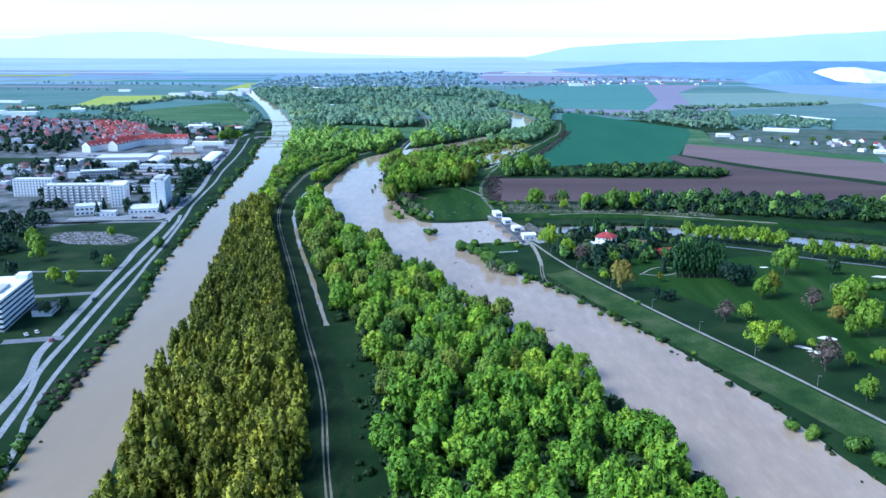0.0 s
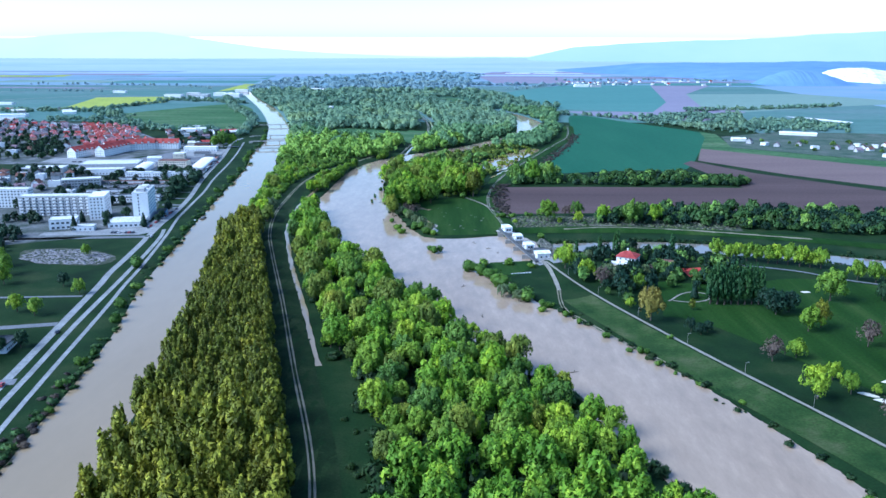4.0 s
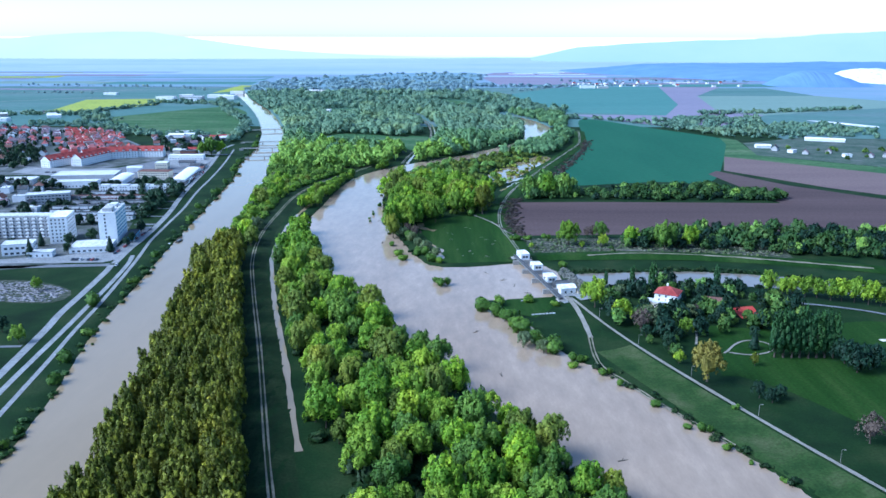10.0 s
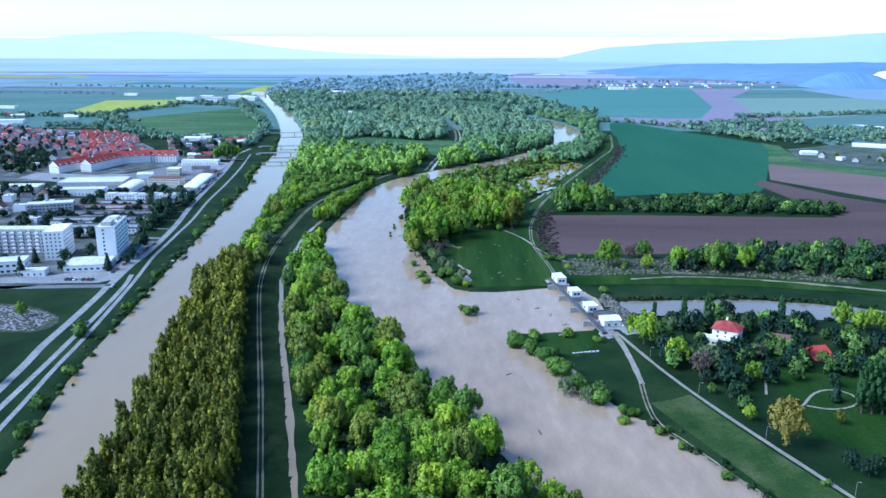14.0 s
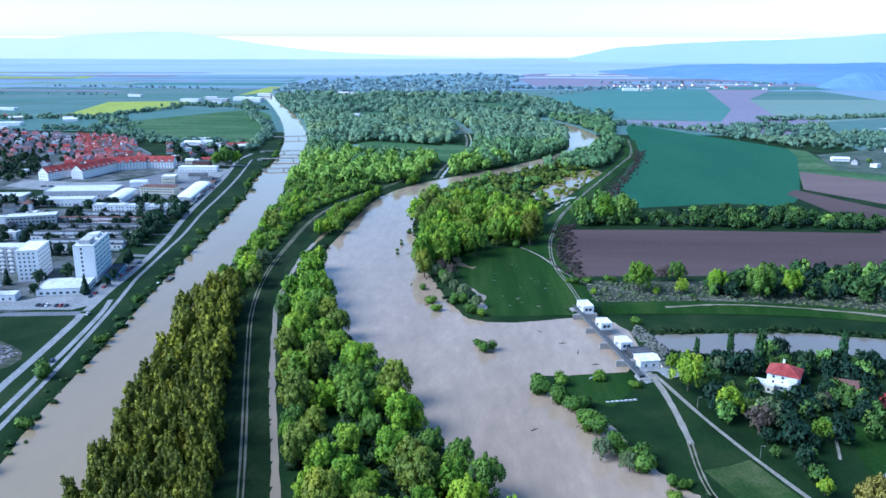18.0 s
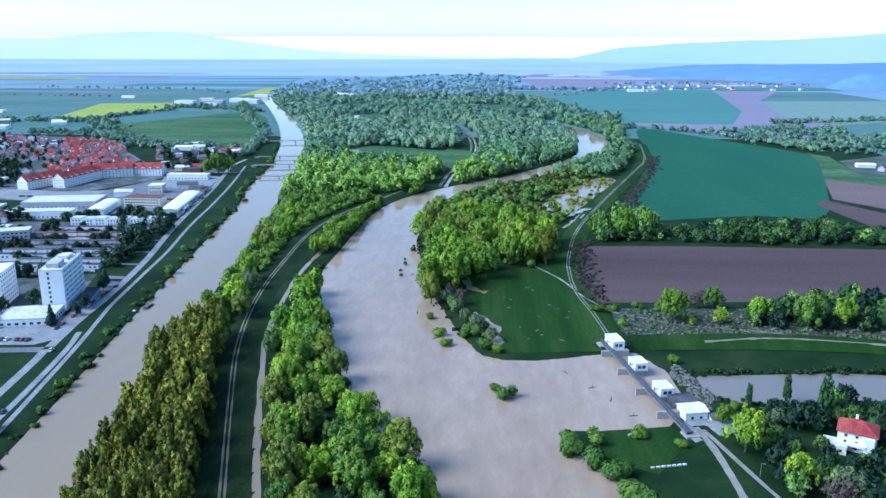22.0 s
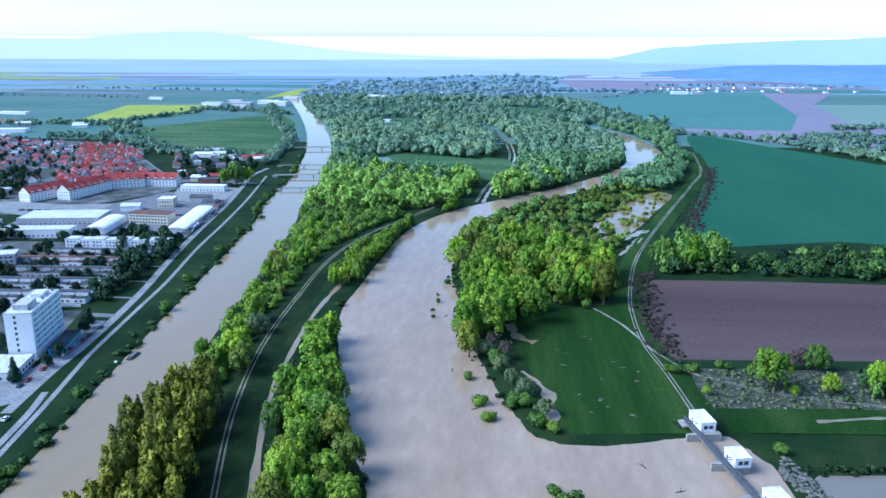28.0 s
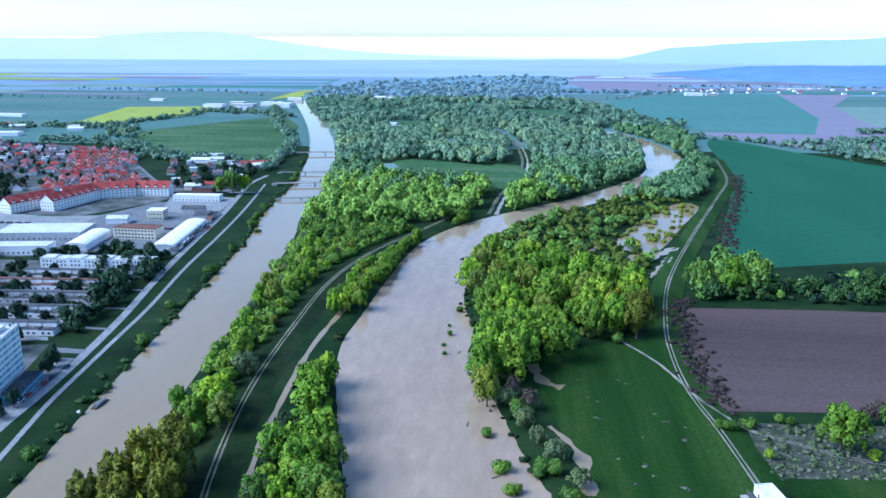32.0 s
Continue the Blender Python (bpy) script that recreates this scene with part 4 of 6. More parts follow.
stand(spots, ["willow0", "willow1", "willow2", "willow5", "willow1", "willow3"], 75, (0.75, 1.3), "meadow wood trees", "meadow_wood", "green wood round the flooded backwater", MAT["lime_leaf"], 21.0, 19.0, 640, 1.8)
spots = scattered(rng, EAST_WOOD, 9.0, 0.45, 0.7)
spots = spots[~inside(BACKWATER, spots[:, 0], spots[:, 1])]
thicket("meadow_wood_scrub", "green scrub below the trees of the meadow wood", spots, MAT["olive_leaf"], rng, 6.0, 8.0, 140, 1.4, "bush")
thicket("flooded_scrub", "low green scrub standing in the flood water", scattered(rng, BACKWATER, 8.0, 0.48, 0.42), MAT["olive_leaf"], rng, 4.0, 6.0, 110, 1.2, "bush", vary=(0.4, 1.3))
EAST_FAR = np.vstack([between(RIVER_E2, 1260, 1910) + (4, 0), [(243, 1882), (243, 1766), (215, 1613), (205, 1472), (172, 1331), (135, 1254)]])
spots = scattered(rng, EAST_FAR, 12.0, 0.45)
thicket("upper_bank_wood", "green trees along the upper river bend", spots, MAT["upper_leaf"], rng, 15.0, 15.0, 190, 2.4, "far", (2, 5))
HEDGE = [(64, 941), (122, 988), (205, 1001), (297, 1018), (352, 954), (335, 934), (192, 938)]
thicket("field_hedge", "dark green row of trees and bushes between two fields", scattered(rng, HEDGE, 8.0, 0.48, 0.6), MAT["hedge_leaf"], rng, 7.0, 8.5, 240, 1.4, vary=(0.25, 1.6))
thicket("field_hedge", "dark bushes in the hedge between two fields", scattered(rng, HEDGE, 9.0, 0.48, 0.55), MAT["dark_leaf"], rng, 5.0, 7.5, 220, 1.4, vary=(0.3, 1.3))
thicket("field_hedge", "light green trees standing in the hedge", scattered(rng, HEDGE, 17.0, 0.48, 0.4), MAT["mid_leaf"], rng, 9.0, 9.0, 300, 1.4, vary=(0.4, 1.4))
ARM_WOOD = [(122, 740), (192, 742), (269, 724), (371, 701), (538, 627), (691, 563), (691, 640), (512, 742), (384, 772), (269, 796), (154, 778)]
thicket("arm_wood", "dark belt of trees between ploughed field and side arm", scattered(rng, ARM_WOOD, 9.5, 0.45, 0.75), MAT["hedge_leaf"], rng, 10.0, 11.0, 300, 1.6, vary=(0.3, 1.45))
thicket("arm_wood_dark", "dark conifers and bushes in the side arm belt", scattered(rng, ARM_WOOD, 11.0, 0.45, 0.75), MAT["dark_leaf"], rng, 11.0, 11.0, 300, 1.5, vary=(0.5, 1.2))
thicket("arm_wood_light", "light green trees standing out of the side arm belt", scattered(rng, ARM_WOOD, 21.0, 0.48, 0.5), MAT["mid_leaf"], rng, 14.0, 11.0, 420, 1.4, vary=(0.5, 1.25))
SCRUB = [(58, 728), (150, 735), (250, 718), (262, 764), (154, 774), (62, 770)]
thicket("scrub_bushes", "low grey-green scrub on rough ground", scattered(rng, SCRUB, 3.4, 0.48, 0.6), MAT["grey_leaf"], rng, 1.5, 2.8, 24, 0.6, "bush", (2, 4), vary=(0.3, 1.4))
HEDGE_SPOTS = np.vstack([smooth([(53, 785), (51, 820), (54, 870), (60, 915), (66, 940)], 0.7), smooth([(116, 1040), (154, 1170), (194, 1300), (226, 1430)], 1.4)])
HEDGE_SPOTS = HEDGE_SPOTS + rng.normal(0, 1.0, HEDGE_SPOTS.shape) * (4.2, 2.5)
thicket("bare_hedge", "leafless purple-brown hedge along the ploughed field", HEDGE_SPOTS, MAT["bare_hedge"], rng, 1.8, 4.2, 80, 0.5, "bush", (2, 5), vary=(0.5, 1.2))
thicket("hedge_trees", "group of green trees at the end of the hedge", scattered(rng, [(72, 945), (125, 952), (135, 1000), (100, 1000)], 12.0, 0.4), MAT["mid_leaf"], rng, 19.0, 14.0, 420, 1.5)
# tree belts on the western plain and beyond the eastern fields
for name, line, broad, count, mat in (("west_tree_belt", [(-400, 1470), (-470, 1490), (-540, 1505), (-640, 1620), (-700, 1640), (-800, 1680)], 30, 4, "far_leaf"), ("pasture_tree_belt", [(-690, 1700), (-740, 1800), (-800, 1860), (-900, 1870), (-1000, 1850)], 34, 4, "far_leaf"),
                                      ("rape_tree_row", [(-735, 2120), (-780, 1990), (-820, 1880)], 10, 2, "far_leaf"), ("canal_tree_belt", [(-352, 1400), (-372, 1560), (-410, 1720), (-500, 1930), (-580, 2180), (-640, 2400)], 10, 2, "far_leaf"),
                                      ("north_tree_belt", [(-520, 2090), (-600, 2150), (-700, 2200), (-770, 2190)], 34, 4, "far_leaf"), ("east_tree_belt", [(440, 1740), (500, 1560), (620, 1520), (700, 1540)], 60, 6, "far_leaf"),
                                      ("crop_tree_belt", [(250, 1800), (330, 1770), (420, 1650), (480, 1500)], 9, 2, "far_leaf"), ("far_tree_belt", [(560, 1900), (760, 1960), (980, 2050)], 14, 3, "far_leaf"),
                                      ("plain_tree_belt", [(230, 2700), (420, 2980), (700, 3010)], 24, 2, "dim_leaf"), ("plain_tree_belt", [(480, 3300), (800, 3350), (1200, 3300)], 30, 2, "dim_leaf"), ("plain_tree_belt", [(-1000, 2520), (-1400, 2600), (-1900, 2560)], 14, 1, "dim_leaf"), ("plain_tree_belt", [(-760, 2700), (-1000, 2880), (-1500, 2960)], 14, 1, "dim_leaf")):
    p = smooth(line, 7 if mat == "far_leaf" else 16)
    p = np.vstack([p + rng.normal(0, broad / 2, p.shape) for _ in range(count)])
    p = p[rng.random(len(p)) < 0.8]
    thicket(name, "ragged belt of haze-tinted trees across the fields", p, MAT[mat], rng, 8.0, 10.0, 70, 2.2, "far", (2, 4), vary=(0.3, 1.4))

# ---- far hills ----
def ridge(name, label, mat, left, right, bases, depths, tops, seed, ripple=0.02):
    """A range of hills: a rolling sheet; foot line, depth and crest height are given in even steps from left to right."""
    rr = np.random.default_rng(seed)
    cols, rows = 160, 8
    along = lambda u, q: float(np.interp(u, np.linspace(0, 1, len(q)), q))
    v = []
    for r in range(rows):
        for c in range(cols):
            u, s = c / (cols - 1), r / (rows - 1)
            h = along(u, tops) * (1 + ripple * (math.sin(u * 23 + seed) + 0.6 * math.sin(u * 57 + 2 * seed) + 0.4 * math.sin(u * 131)))
            v.append((left + (right - left) * u, along(u, bases) + along(u, depths) * (s + rr.uniform(-0.008, 0.008)), -2 + h * math.sin(min(1.0, s * 1.25) * math.pi / 2)))
    f = [(r * cols + c, r * cols + c + 1, (r + 1) * cols + c + 1, (r + 1) * cols + c) for r in range(rows - 1) for c in range(cols - 1)]
    return tagged(new(name, mesh_of(name, v, f, [mat], True)), label, "hills", kind="structure")


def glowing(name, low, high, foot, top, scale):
    """A far backdrop whose emission stands in for hazy air light, paler towards its crest."""
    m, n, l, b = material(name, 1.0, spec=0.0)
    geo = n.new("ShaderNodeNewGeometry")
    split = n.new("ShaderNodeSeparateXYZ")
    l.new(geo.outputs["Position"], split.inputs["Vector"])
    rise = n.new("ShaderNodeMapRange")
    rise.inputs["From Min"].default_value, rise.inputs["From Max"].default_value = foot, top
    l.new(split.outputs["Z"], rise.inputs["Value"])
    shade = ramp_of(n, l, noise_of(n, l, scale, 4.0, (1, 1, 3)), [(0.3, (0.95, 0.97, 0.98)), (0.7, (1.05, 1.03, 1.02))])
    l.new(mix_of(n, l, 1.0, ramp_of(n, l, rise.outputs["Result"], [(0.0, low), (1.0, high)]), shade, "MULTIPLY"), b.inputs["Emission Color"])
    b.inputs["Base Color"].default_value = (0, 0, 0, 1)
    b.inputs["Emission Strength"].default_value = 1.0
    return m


# Emission in place of haze: these ranges glow in pale air colours.
MAT["far_range"] = glowing("glowing_far_range", (0.5, 0.58, 0.6), (0.52, 0.58, 0.58), 40, 210, 0.0012)
MAT["near_range"] = glowing("glowing_east_range", (0.37, 0.5, 0.58), (0.41, 0.535, 0.57), 40, 260, 0.0016)
# The blue of distance haze is painted into the hills' base colour.
MAT["wooded_hill"] = blotched("hazed_wooded_hill", (0.13, 0.23, 0.43), (0.165, 0.265, 0.48), 0.004, 0.012, stretch=(0.5, 1, 1), grit=0.12)
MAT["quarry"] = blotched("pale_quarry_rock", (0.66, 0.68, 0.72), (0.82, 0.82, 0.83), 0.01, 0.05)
MAT["far_air"] = glowing("glowing_far_air", (0.62, 0.72, 0.78), (1.0, 1.0, 1.0), 50, 120, 0.0006)
# Added glowing sheet, covers the sky's dark rim below the horizon.
ridge("backdrop_distance", "added glowing white backdrop above the far plain", MAT["far_air"], -4200, 4600, [5040], [20], [176], 11, 0.0)
ridge("backdrop_range_west", "glowing pale blue mountain backdrop on the horizon", MAT["far_range"], -3700, 560, [4900], [150], [182, 180, 175, 172, 168, 165, 182, 197, 206, 204, 173, 141, 114, 94, 82, 72, 65, 60, 57, 55, 55], 1, 0.006)
ridge("backdrop_range_east", "glowing pale blue wooded backdrop on the horizon", MAT["near_range"], 500, 4000, [4780], [220], [56, 122, 142, 155, 166, 178, 197, 212, 230, 244, 252, 262, 268], 2, 0.01)
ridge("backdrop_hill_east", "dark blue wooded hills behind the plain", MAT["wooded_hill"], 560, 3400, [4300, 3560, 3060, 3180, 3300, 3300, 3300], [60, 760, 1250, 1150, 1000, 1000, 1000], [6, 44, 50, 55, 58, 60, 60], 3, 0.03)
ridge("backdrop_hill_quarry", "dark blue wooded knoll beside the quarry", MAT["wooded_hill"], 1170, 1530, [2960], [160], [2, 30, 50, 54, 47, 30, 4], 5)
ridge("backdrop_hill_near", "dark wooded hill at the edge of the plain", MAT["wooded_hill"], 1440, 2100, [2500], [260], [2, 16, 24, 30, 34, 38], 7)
ridge("quarry_face", "bright pale quarry cut into the hill", MAT["quarry"], 1500, 1850, [3190, 3120, 3150], [150], [20, 46, 58, 56, 50, 40, 26], 9)
sheet("gravel_pit", smooth([(735, 1772), (760, 1765), (785, 1730), (825, 1655), (800, 1640), (775, 1690), (752, 1740)], 12), 0.62, MAT["quarry"], "bright pale gravel pit beside the village road", "gravel pit")
for k, (x, y, a, d) in enumerate(((560, 3980, 120, 26), (360, 4000, 60, 40), (530, 4200, 70, 20), (900, 3250, 60, 14))):
    sheet("pale_yard", [(x - a, y - d), (x + a, y - d * 0.8), (x + a * 0.9, y + d), (x - a * 1.1, y + d * 0.7)], 1.2 + 0.01 * k, MAT["quarry"], "far bright patch of bare yards on the plain", "yard")
# dark copses on the eastern plain
for k, (x0, x1, y, d) in enumerate(((140, 285, 2955, 60), (330, 420, 2925, 50), (470, 620, 1740, 90), (540, 720, 1600, 120), (660, 760, 1560, 60), (-100, 160, 3000, 80))):
    copse = np.random.default_rng(900 + k)
    thicket("far_copse", "dark copse of trees on the eastern plain", scattered(copse, [(x0, y - d / 2), (x1, y - d / 2), (x1 + 20, y + d / 2), (x0 - 10, y + d / 2)], 13 if y < 2000 else 20, 0.45, 0.85), MAT["far_leaf" if y < 2000 else "dim_leaf"], copse, 11.0, 13.0 if y < 2000 else 22.0, 90, 2.4 if y < 2000 else 4.0, "far", (2, 5), vary=(0.5, 1.3))

# ---- buildings ----
MAT["white_wall"] = blotched("white_render", (0.72, 0.73, 0.75), (0.8, 0.81, 0.83), 0.12, 0.8, grit=0.08)
MAT["cream_wall"] = blotched("cream_render", (0.58, 0.53, 0.42), (0.68, 0.63, 0.52), 0.12, 0.8)
MAT["grey_wall"] = blotched("grey_concrete_panels", (0.4, 0.4, 0.42), (0.52, 0.52, 0.53), 0.12, 0.8)
MAT["red_tile"] = blotched("red_roof_tiles", (0.24, 0.042, 0.042), (0.34, 0.07, 0.064), 0.15, 1.2, third=(0.4, 0.13, 0.11))
MAT["mauve_tile"] = blotched("weathered_mauve_tiles", (0.17, 0.12, 0.15), (0.26, 0.2, 0.23), 0.15, 1.2)
MAT["rose_tile"] = blotched("faded_rose_tiles", (0.3, 0.1, 0.11), (0.42, 0.18, 0.18), 0.15, 1.2)
MAT["brown_tile"] = blotched("brown_roof_tiles", (0.13, 0.075, 0.065), (0.22, 0.12, 0.1), 0.15, 1.2)
MAT["dark_roof"] = blotched("dark_bitumen_roof", (0.06, 0.065, 0.075), (0.12, 0.125, 0.135), 0.1, 0.8)
MAT["pale_roof"] = blotched("pale_sheet_roof", (0.5, 0.52, 0.54), (0.66, 0.67, 0.68), 0.08, 0.6)
MAT["white_roof"] = blotched("white_sheet_roof", (0.72, 0.73, 0.74), (0.82, 0.82, 0.82), 0.06, 0.5)
MAT["blue_panel"] = blotched("blue_facade_panels", (0.1, 0.3, 0.5), (0.14, 0.38, 0.6), 0.2, 1.0, rough=0.5)
MAT["band_glass"] = material("pale_blue_glazing", 0.15, spec=0.5)[0]
MAT["band_glass"].node_tree.nodes["Principled BSDF"].inputs["Base Color"].default_value = (0.26, 0.46, 0.62, 1)
MAT["glass"] = material("window_glass", 0.08, spec=0.6)[0]
MAT["glass"].node_tree.nodes["Principled BSDF"].inputs["Base Color"].default_value = (0.03, 0.045, 0.06, 1)
MAT["frame"] = blotched("window_frames", (0.6, 0.6, 0.6), (0.7, 0.7, 0.7), 0.5, 3.0)
MAT["steel"] = blotched("painted_steel", (0.12, 0.13, 0.14), (0.2, 0.21, 0.22), 0.5, 3.0, rough=0.5)
MAT["concrete"] = blotched("weathered_concrete", (0.26, 0.25, 0.24), (0.38, 0.37, 0.35), 0.25, 1.5, bump=0.02)
MAT["clay"] = blotched("red_clay_court", (0.42, 0.06, 0.05), (0.5, 0.09, 0.07), 0.1, 1.0)
MAT["sand"] = blotched("pale_sand", (0.6, 0.57, 0.48), (0.7, 0.67, 0.58), 0.3, 2.0)
MAT["rock"] = blotched("grey_boulders", (0.06, 0.065, 0.055), (0.2, 0.2, 0.18), 0.5, 2.0, bump=0.05)


def box_arrays(x0, x1, y0, y1, z0, z1):
    v = np.array([(x, y, z) for z in (z0, z1) for x, y in ((x0, y0), (x1, y0), (x1, y1), (x0, y1))], float)
    return v, np.array([(3, 2, 1, 0), (4, 5, 6, 7), (0, 1, 5, 4), (1, 2, 6, 5), (2, 3, 7, 6), (3, 0, 4, 7)])


def part(name, arrays, mat, parent, label=""):
    v, f = arrays
    ob = new(name, array_mesh(name, v, f, [mat], flat=True))
    ob.parent = parent
    return tagged(ob, label)


def shared(name, mesh, parent, m, label=""):
    ob = new(name, mesh)
    ob.parent = parent
    ob.matrix_basis = m
    return tagged(ob, label)


WINDOWS = {}


def window_mesh(w, h):
    """A framed window in the plane y = 0 that looks towards -y."""
    key = (round(w, 1), round(h, 1))
    if key not in WINDOWS:
        w, h = key
        t = 0.1
        ring = [(-w / 2, 0), (w / 2, 0), (w / 2, h), (-w / 2, h)]
        hole = [(-w / 2 + t, t), (w / 2 - t, t), (w / 2 - t, h - t), (-w / 2 + t, h - t)]
        v = [(x, 0.03, z) for x, z in ring] + [(x, -0.06, z) for x, z in ring] + [(x, -0.06, z) for x, z in hole] + [(x, -0.01, z) for x, z in hole]
        f = [(a + k, a + (k + 1) % 4, a + 4 + (k + 1) % 4, a + 4 + k) for a in (0, 4, 8) for k in range(4)] + [(12, 13, 14, 15)]
        me = array_mesh("window", np.array(v, float), np.array(f), [MAT["frame"], MAT["glass"]], flat=True)
        me.polygons.foreach_set("material_index", np.array([0] * 12 + [1], np.int32))
        WINDOWS[key] = me
    return WINDOWS[key]


def windows_on(root, face, w, d, floors, bays, storey, base, ww, wh, sill=0.9, margin=1.0):
    """Rows of windows on the face s, n, e or w of a box w by d round the root."""
    long = w if face in "sn" else d
    spin = {"s": 0, "e": 90, "n": 180, "w": -90}[face]
    for k in range(floors):
        for b in range(bays):
            u = -long / 2 + margin + (long - 2 * margin) * (b + 0.5) / bays
            x, y = {"s": (u, -d / 2 - 0.02), "n": (-u, d / 2 + 0.02), "e": (w / 2 + 0.02, u), "w": (-w / 2 - 0.02, -u)}[face]
            shared("window", window_mesh(ww, wh), root, pose(x, y, base + k * storey + sill, 0, 0, spin))


def gable_roof(w, d, h, rise, over=0.5, thick=0.25):
    """Two slopes with the ridge along x, over walls w by d that end at h."""
    x, y = w / 2 + over, d / 2 + over
    drop = rise * over / (d / 2)
    outer = [(-x, -y, h - drop), (x, -y, h - drop), (x, 0, h + rise), (-x, 0, h + rise), (x, y, h - drop), (-x, y, h - drop)]
    v = np.array([(a, b, c + thick) for a, b, c in outer] + outer, float)
    f = [(0, 1, 2, 3), (3, 2, 4, 5), (7, 6, 9, 8), (8, 9, 11, 10), (6, 7, 1, 0), (10, 11, 5, 4), (7, 8, 2, 1), (8, 10, 4, 2), (9, 6, 0, 3), (11, 9, 3, 5)]
    return v, np.array(f)


def gable_wall(w, d, h, rise):
    v, f = box_arrays(-w / 2, w / 2, -d / 2, d / 2, -0.3, h)
    g = np.array([(-w / 2, -d / 2, h), (-w / 2, d / 2, h), (-w / 2, 0, h + rise), (-w / 2 + 0.01, 0, h + rise), (w / 2, d / 2, h), (w / 2, -d / 2, h), (w / 2, 0, h + rise), (w / 2 - 0.01, 0, h + rise)])
    return np.vstack([v, g]), np.vstack([f, [(8, 10, 11, 9), (12, 14, 15, 13)]])


def hip_roof(w, d, h, rise, over=0.6):
    x, y, r = w / 2 + over, d / 2 + over, max(0.3, w / 2 - d / 2)
    v = np.array([(-x, -y, h), (x, -y, h), (x, y, h), (-x, y, h), (-x, -y, h - 0.25), (x, -y, h - 0.25), (x, y, h - 0.25), (-x, y, h - 0.25), (-r, 0, h + rise), (r, 0, h + rise), (-r, 0.02, h + rise), (r, 0.02, h + rise)], float)
    return v, np.array([(0, 1, 9, 8), (2, 3, 10, 11), (1, 2, 11, 9), (3, 0, 8, 10), (4, 5, 1, 0), (5, 6, 2, 1), (6, 7, 3, 2), (7, 4, 0, 3), (7, 6, 5, 4)])


def arch_roof(w, d, h, rise, ends=8):
    """A low vault along y."""
    v, f = [], []
    for y in (-d / 2 - 0.3, d / 2 + 0.3):
        for k in range(ends + 1):
            a = math.pi * k / ends
            v.append((-(w / 2 + 0.3) * math.cos(a), y, h + rise * math.sin(a)))
    n = ends + 1
    for k in range(ends):
        f.append((k, n + k, n + k + 1, k + 1))
    for k in range(ends // 2):
        f += [(k, k + 1, ends - k - 1, ends - k), (n + k + 1, n + k, n + ends - k, n + ends - k - 1)]
    return np.array(v), np.array(f)


def flat_roof(w, d, h, edge=0.5):
    """A roof slab within a parapet."""
    return joined([box_arrays(-w / 2, w / 2, -d / 2, d / 2, h, h + 0.2), box_arrays(-w / 2 - 0.1, w / 2 + 0.1, -d / 2 - 0.1, -d / 2 + 0.25, h, h + edge), box_arrays(-w / 2 - 0.1, w / 2 + 0.1, d / 2 - 0.25, d / 2 + 0.1, h, h + edge),
                   box_arrays(-w / 2 - 0.1, -w / 2 + 0.25, -d / 2 + 0.25, d / 2 - 0.25, h, h + edge), box_arrays(w / 2 - 0.25, w / 2 + 0.1, -d / 2 + 0.25, d / 2 - 0.25, h, h + edge)])


def building(name, label, category, x, y, turn, w, d, h, wall, roof_kind="flat", roof=None, rise=3.0, floors=0, sides="", bays=6, ww=1.4, wh=1.5, group="", base=0.0, z=0.0):
    """A house or hall with walls, roof and windows, ridge along its own x."""
    root = tagged(new(name), label, category, group)
    if roof_kind == "gable":
        part("wall", gable_wall(w, d, h, rise), MAT[wall], root)
        part("roof", gable_roof(w, d, h, rise), MAT[roof], root)
    else:
        part("wall", box_arrays(-w / 2, w / 2, -d / 2, d / 2, -0.3, h), MAT[wall], root)
        part("roof", {"flat": flat_roof, "hip": lambda a, b, c: hip_roof(a, b, c, rise), "arch": lambda a, b, c: arch_roof(a, b, c, rise)}[roof_kind](w, d, h), MAT[roof or "dark_roof"], root)
    for s in sides:
        n = bays if s in "sn" else max(1, round(bays * d / w))
        windows_on(root, s, w, d, floors, n, (h - base - 0.6) / max(1, floors), base, ww, wh)
    root.matrix_basis = pose(x, y, z, 0, 0, turn)
    return root


# the office tower beside the canal: white end wall, blue-white window bands
tower = building("office_tower", "white eight-storey office tower with blue window bands", "office building", -282.5, 771, 11, 13.5, 39, 25.5, "white_wall", "flat", "pale_roof")
for k in range(7):
    z = 4.6 + k * 2.95
    band = part("window_band", box_arrays(6.75, 6.9, -18.6, 18.6, z + 0.9, z + 2.5), MAT["band_glass"], tower, "pale blue window strip")
    part("spandrel", box_arrays(6.75, 7.0, -19.3, 19.3, z - 0.45, z + 0.85), MAT["white_wall"], tower, "white spandrel below a window strip")
    for b in range(13):
        u = -18.6 + 37.2 * b / 12
        part("mullion", box_arrays(6.9, 7.05, u - 0.22, u + 0.22, z + 0.9, z + 2.5), MAT["blue_panel" if b % 3 == 1 else "white_wall"], band)
    shared("window", window_mesh(1.4, 1.7), tower, pose(-1.6, -19.52, z + 0.6))
part("plant_room", box_arrays(-4, 3, -14, -2, 25.7, 28.4), MAT["grey_wall"], tower, "grey roof plant room")
part("plant_room", box_arrays(-3, 3, 6, 15, 25.7, 27.6), MAT["pale_roof"], tower, "low roof plant room")
for u in (-15, 3, 17):
    part("vent_pipe", box_arrays(3.6, 4.4, u, u + 0.8, 25.7, 27.2), MAT["steel"], tower)
building("office_wing", "low white office wing at the foot of the tower", "building", -285, 737, 11, 30, 24, 4.2, "white_wall", "flat", "pale_roof", floors=1, sides="se", bays=7, ww=2.2, wh=1.6)
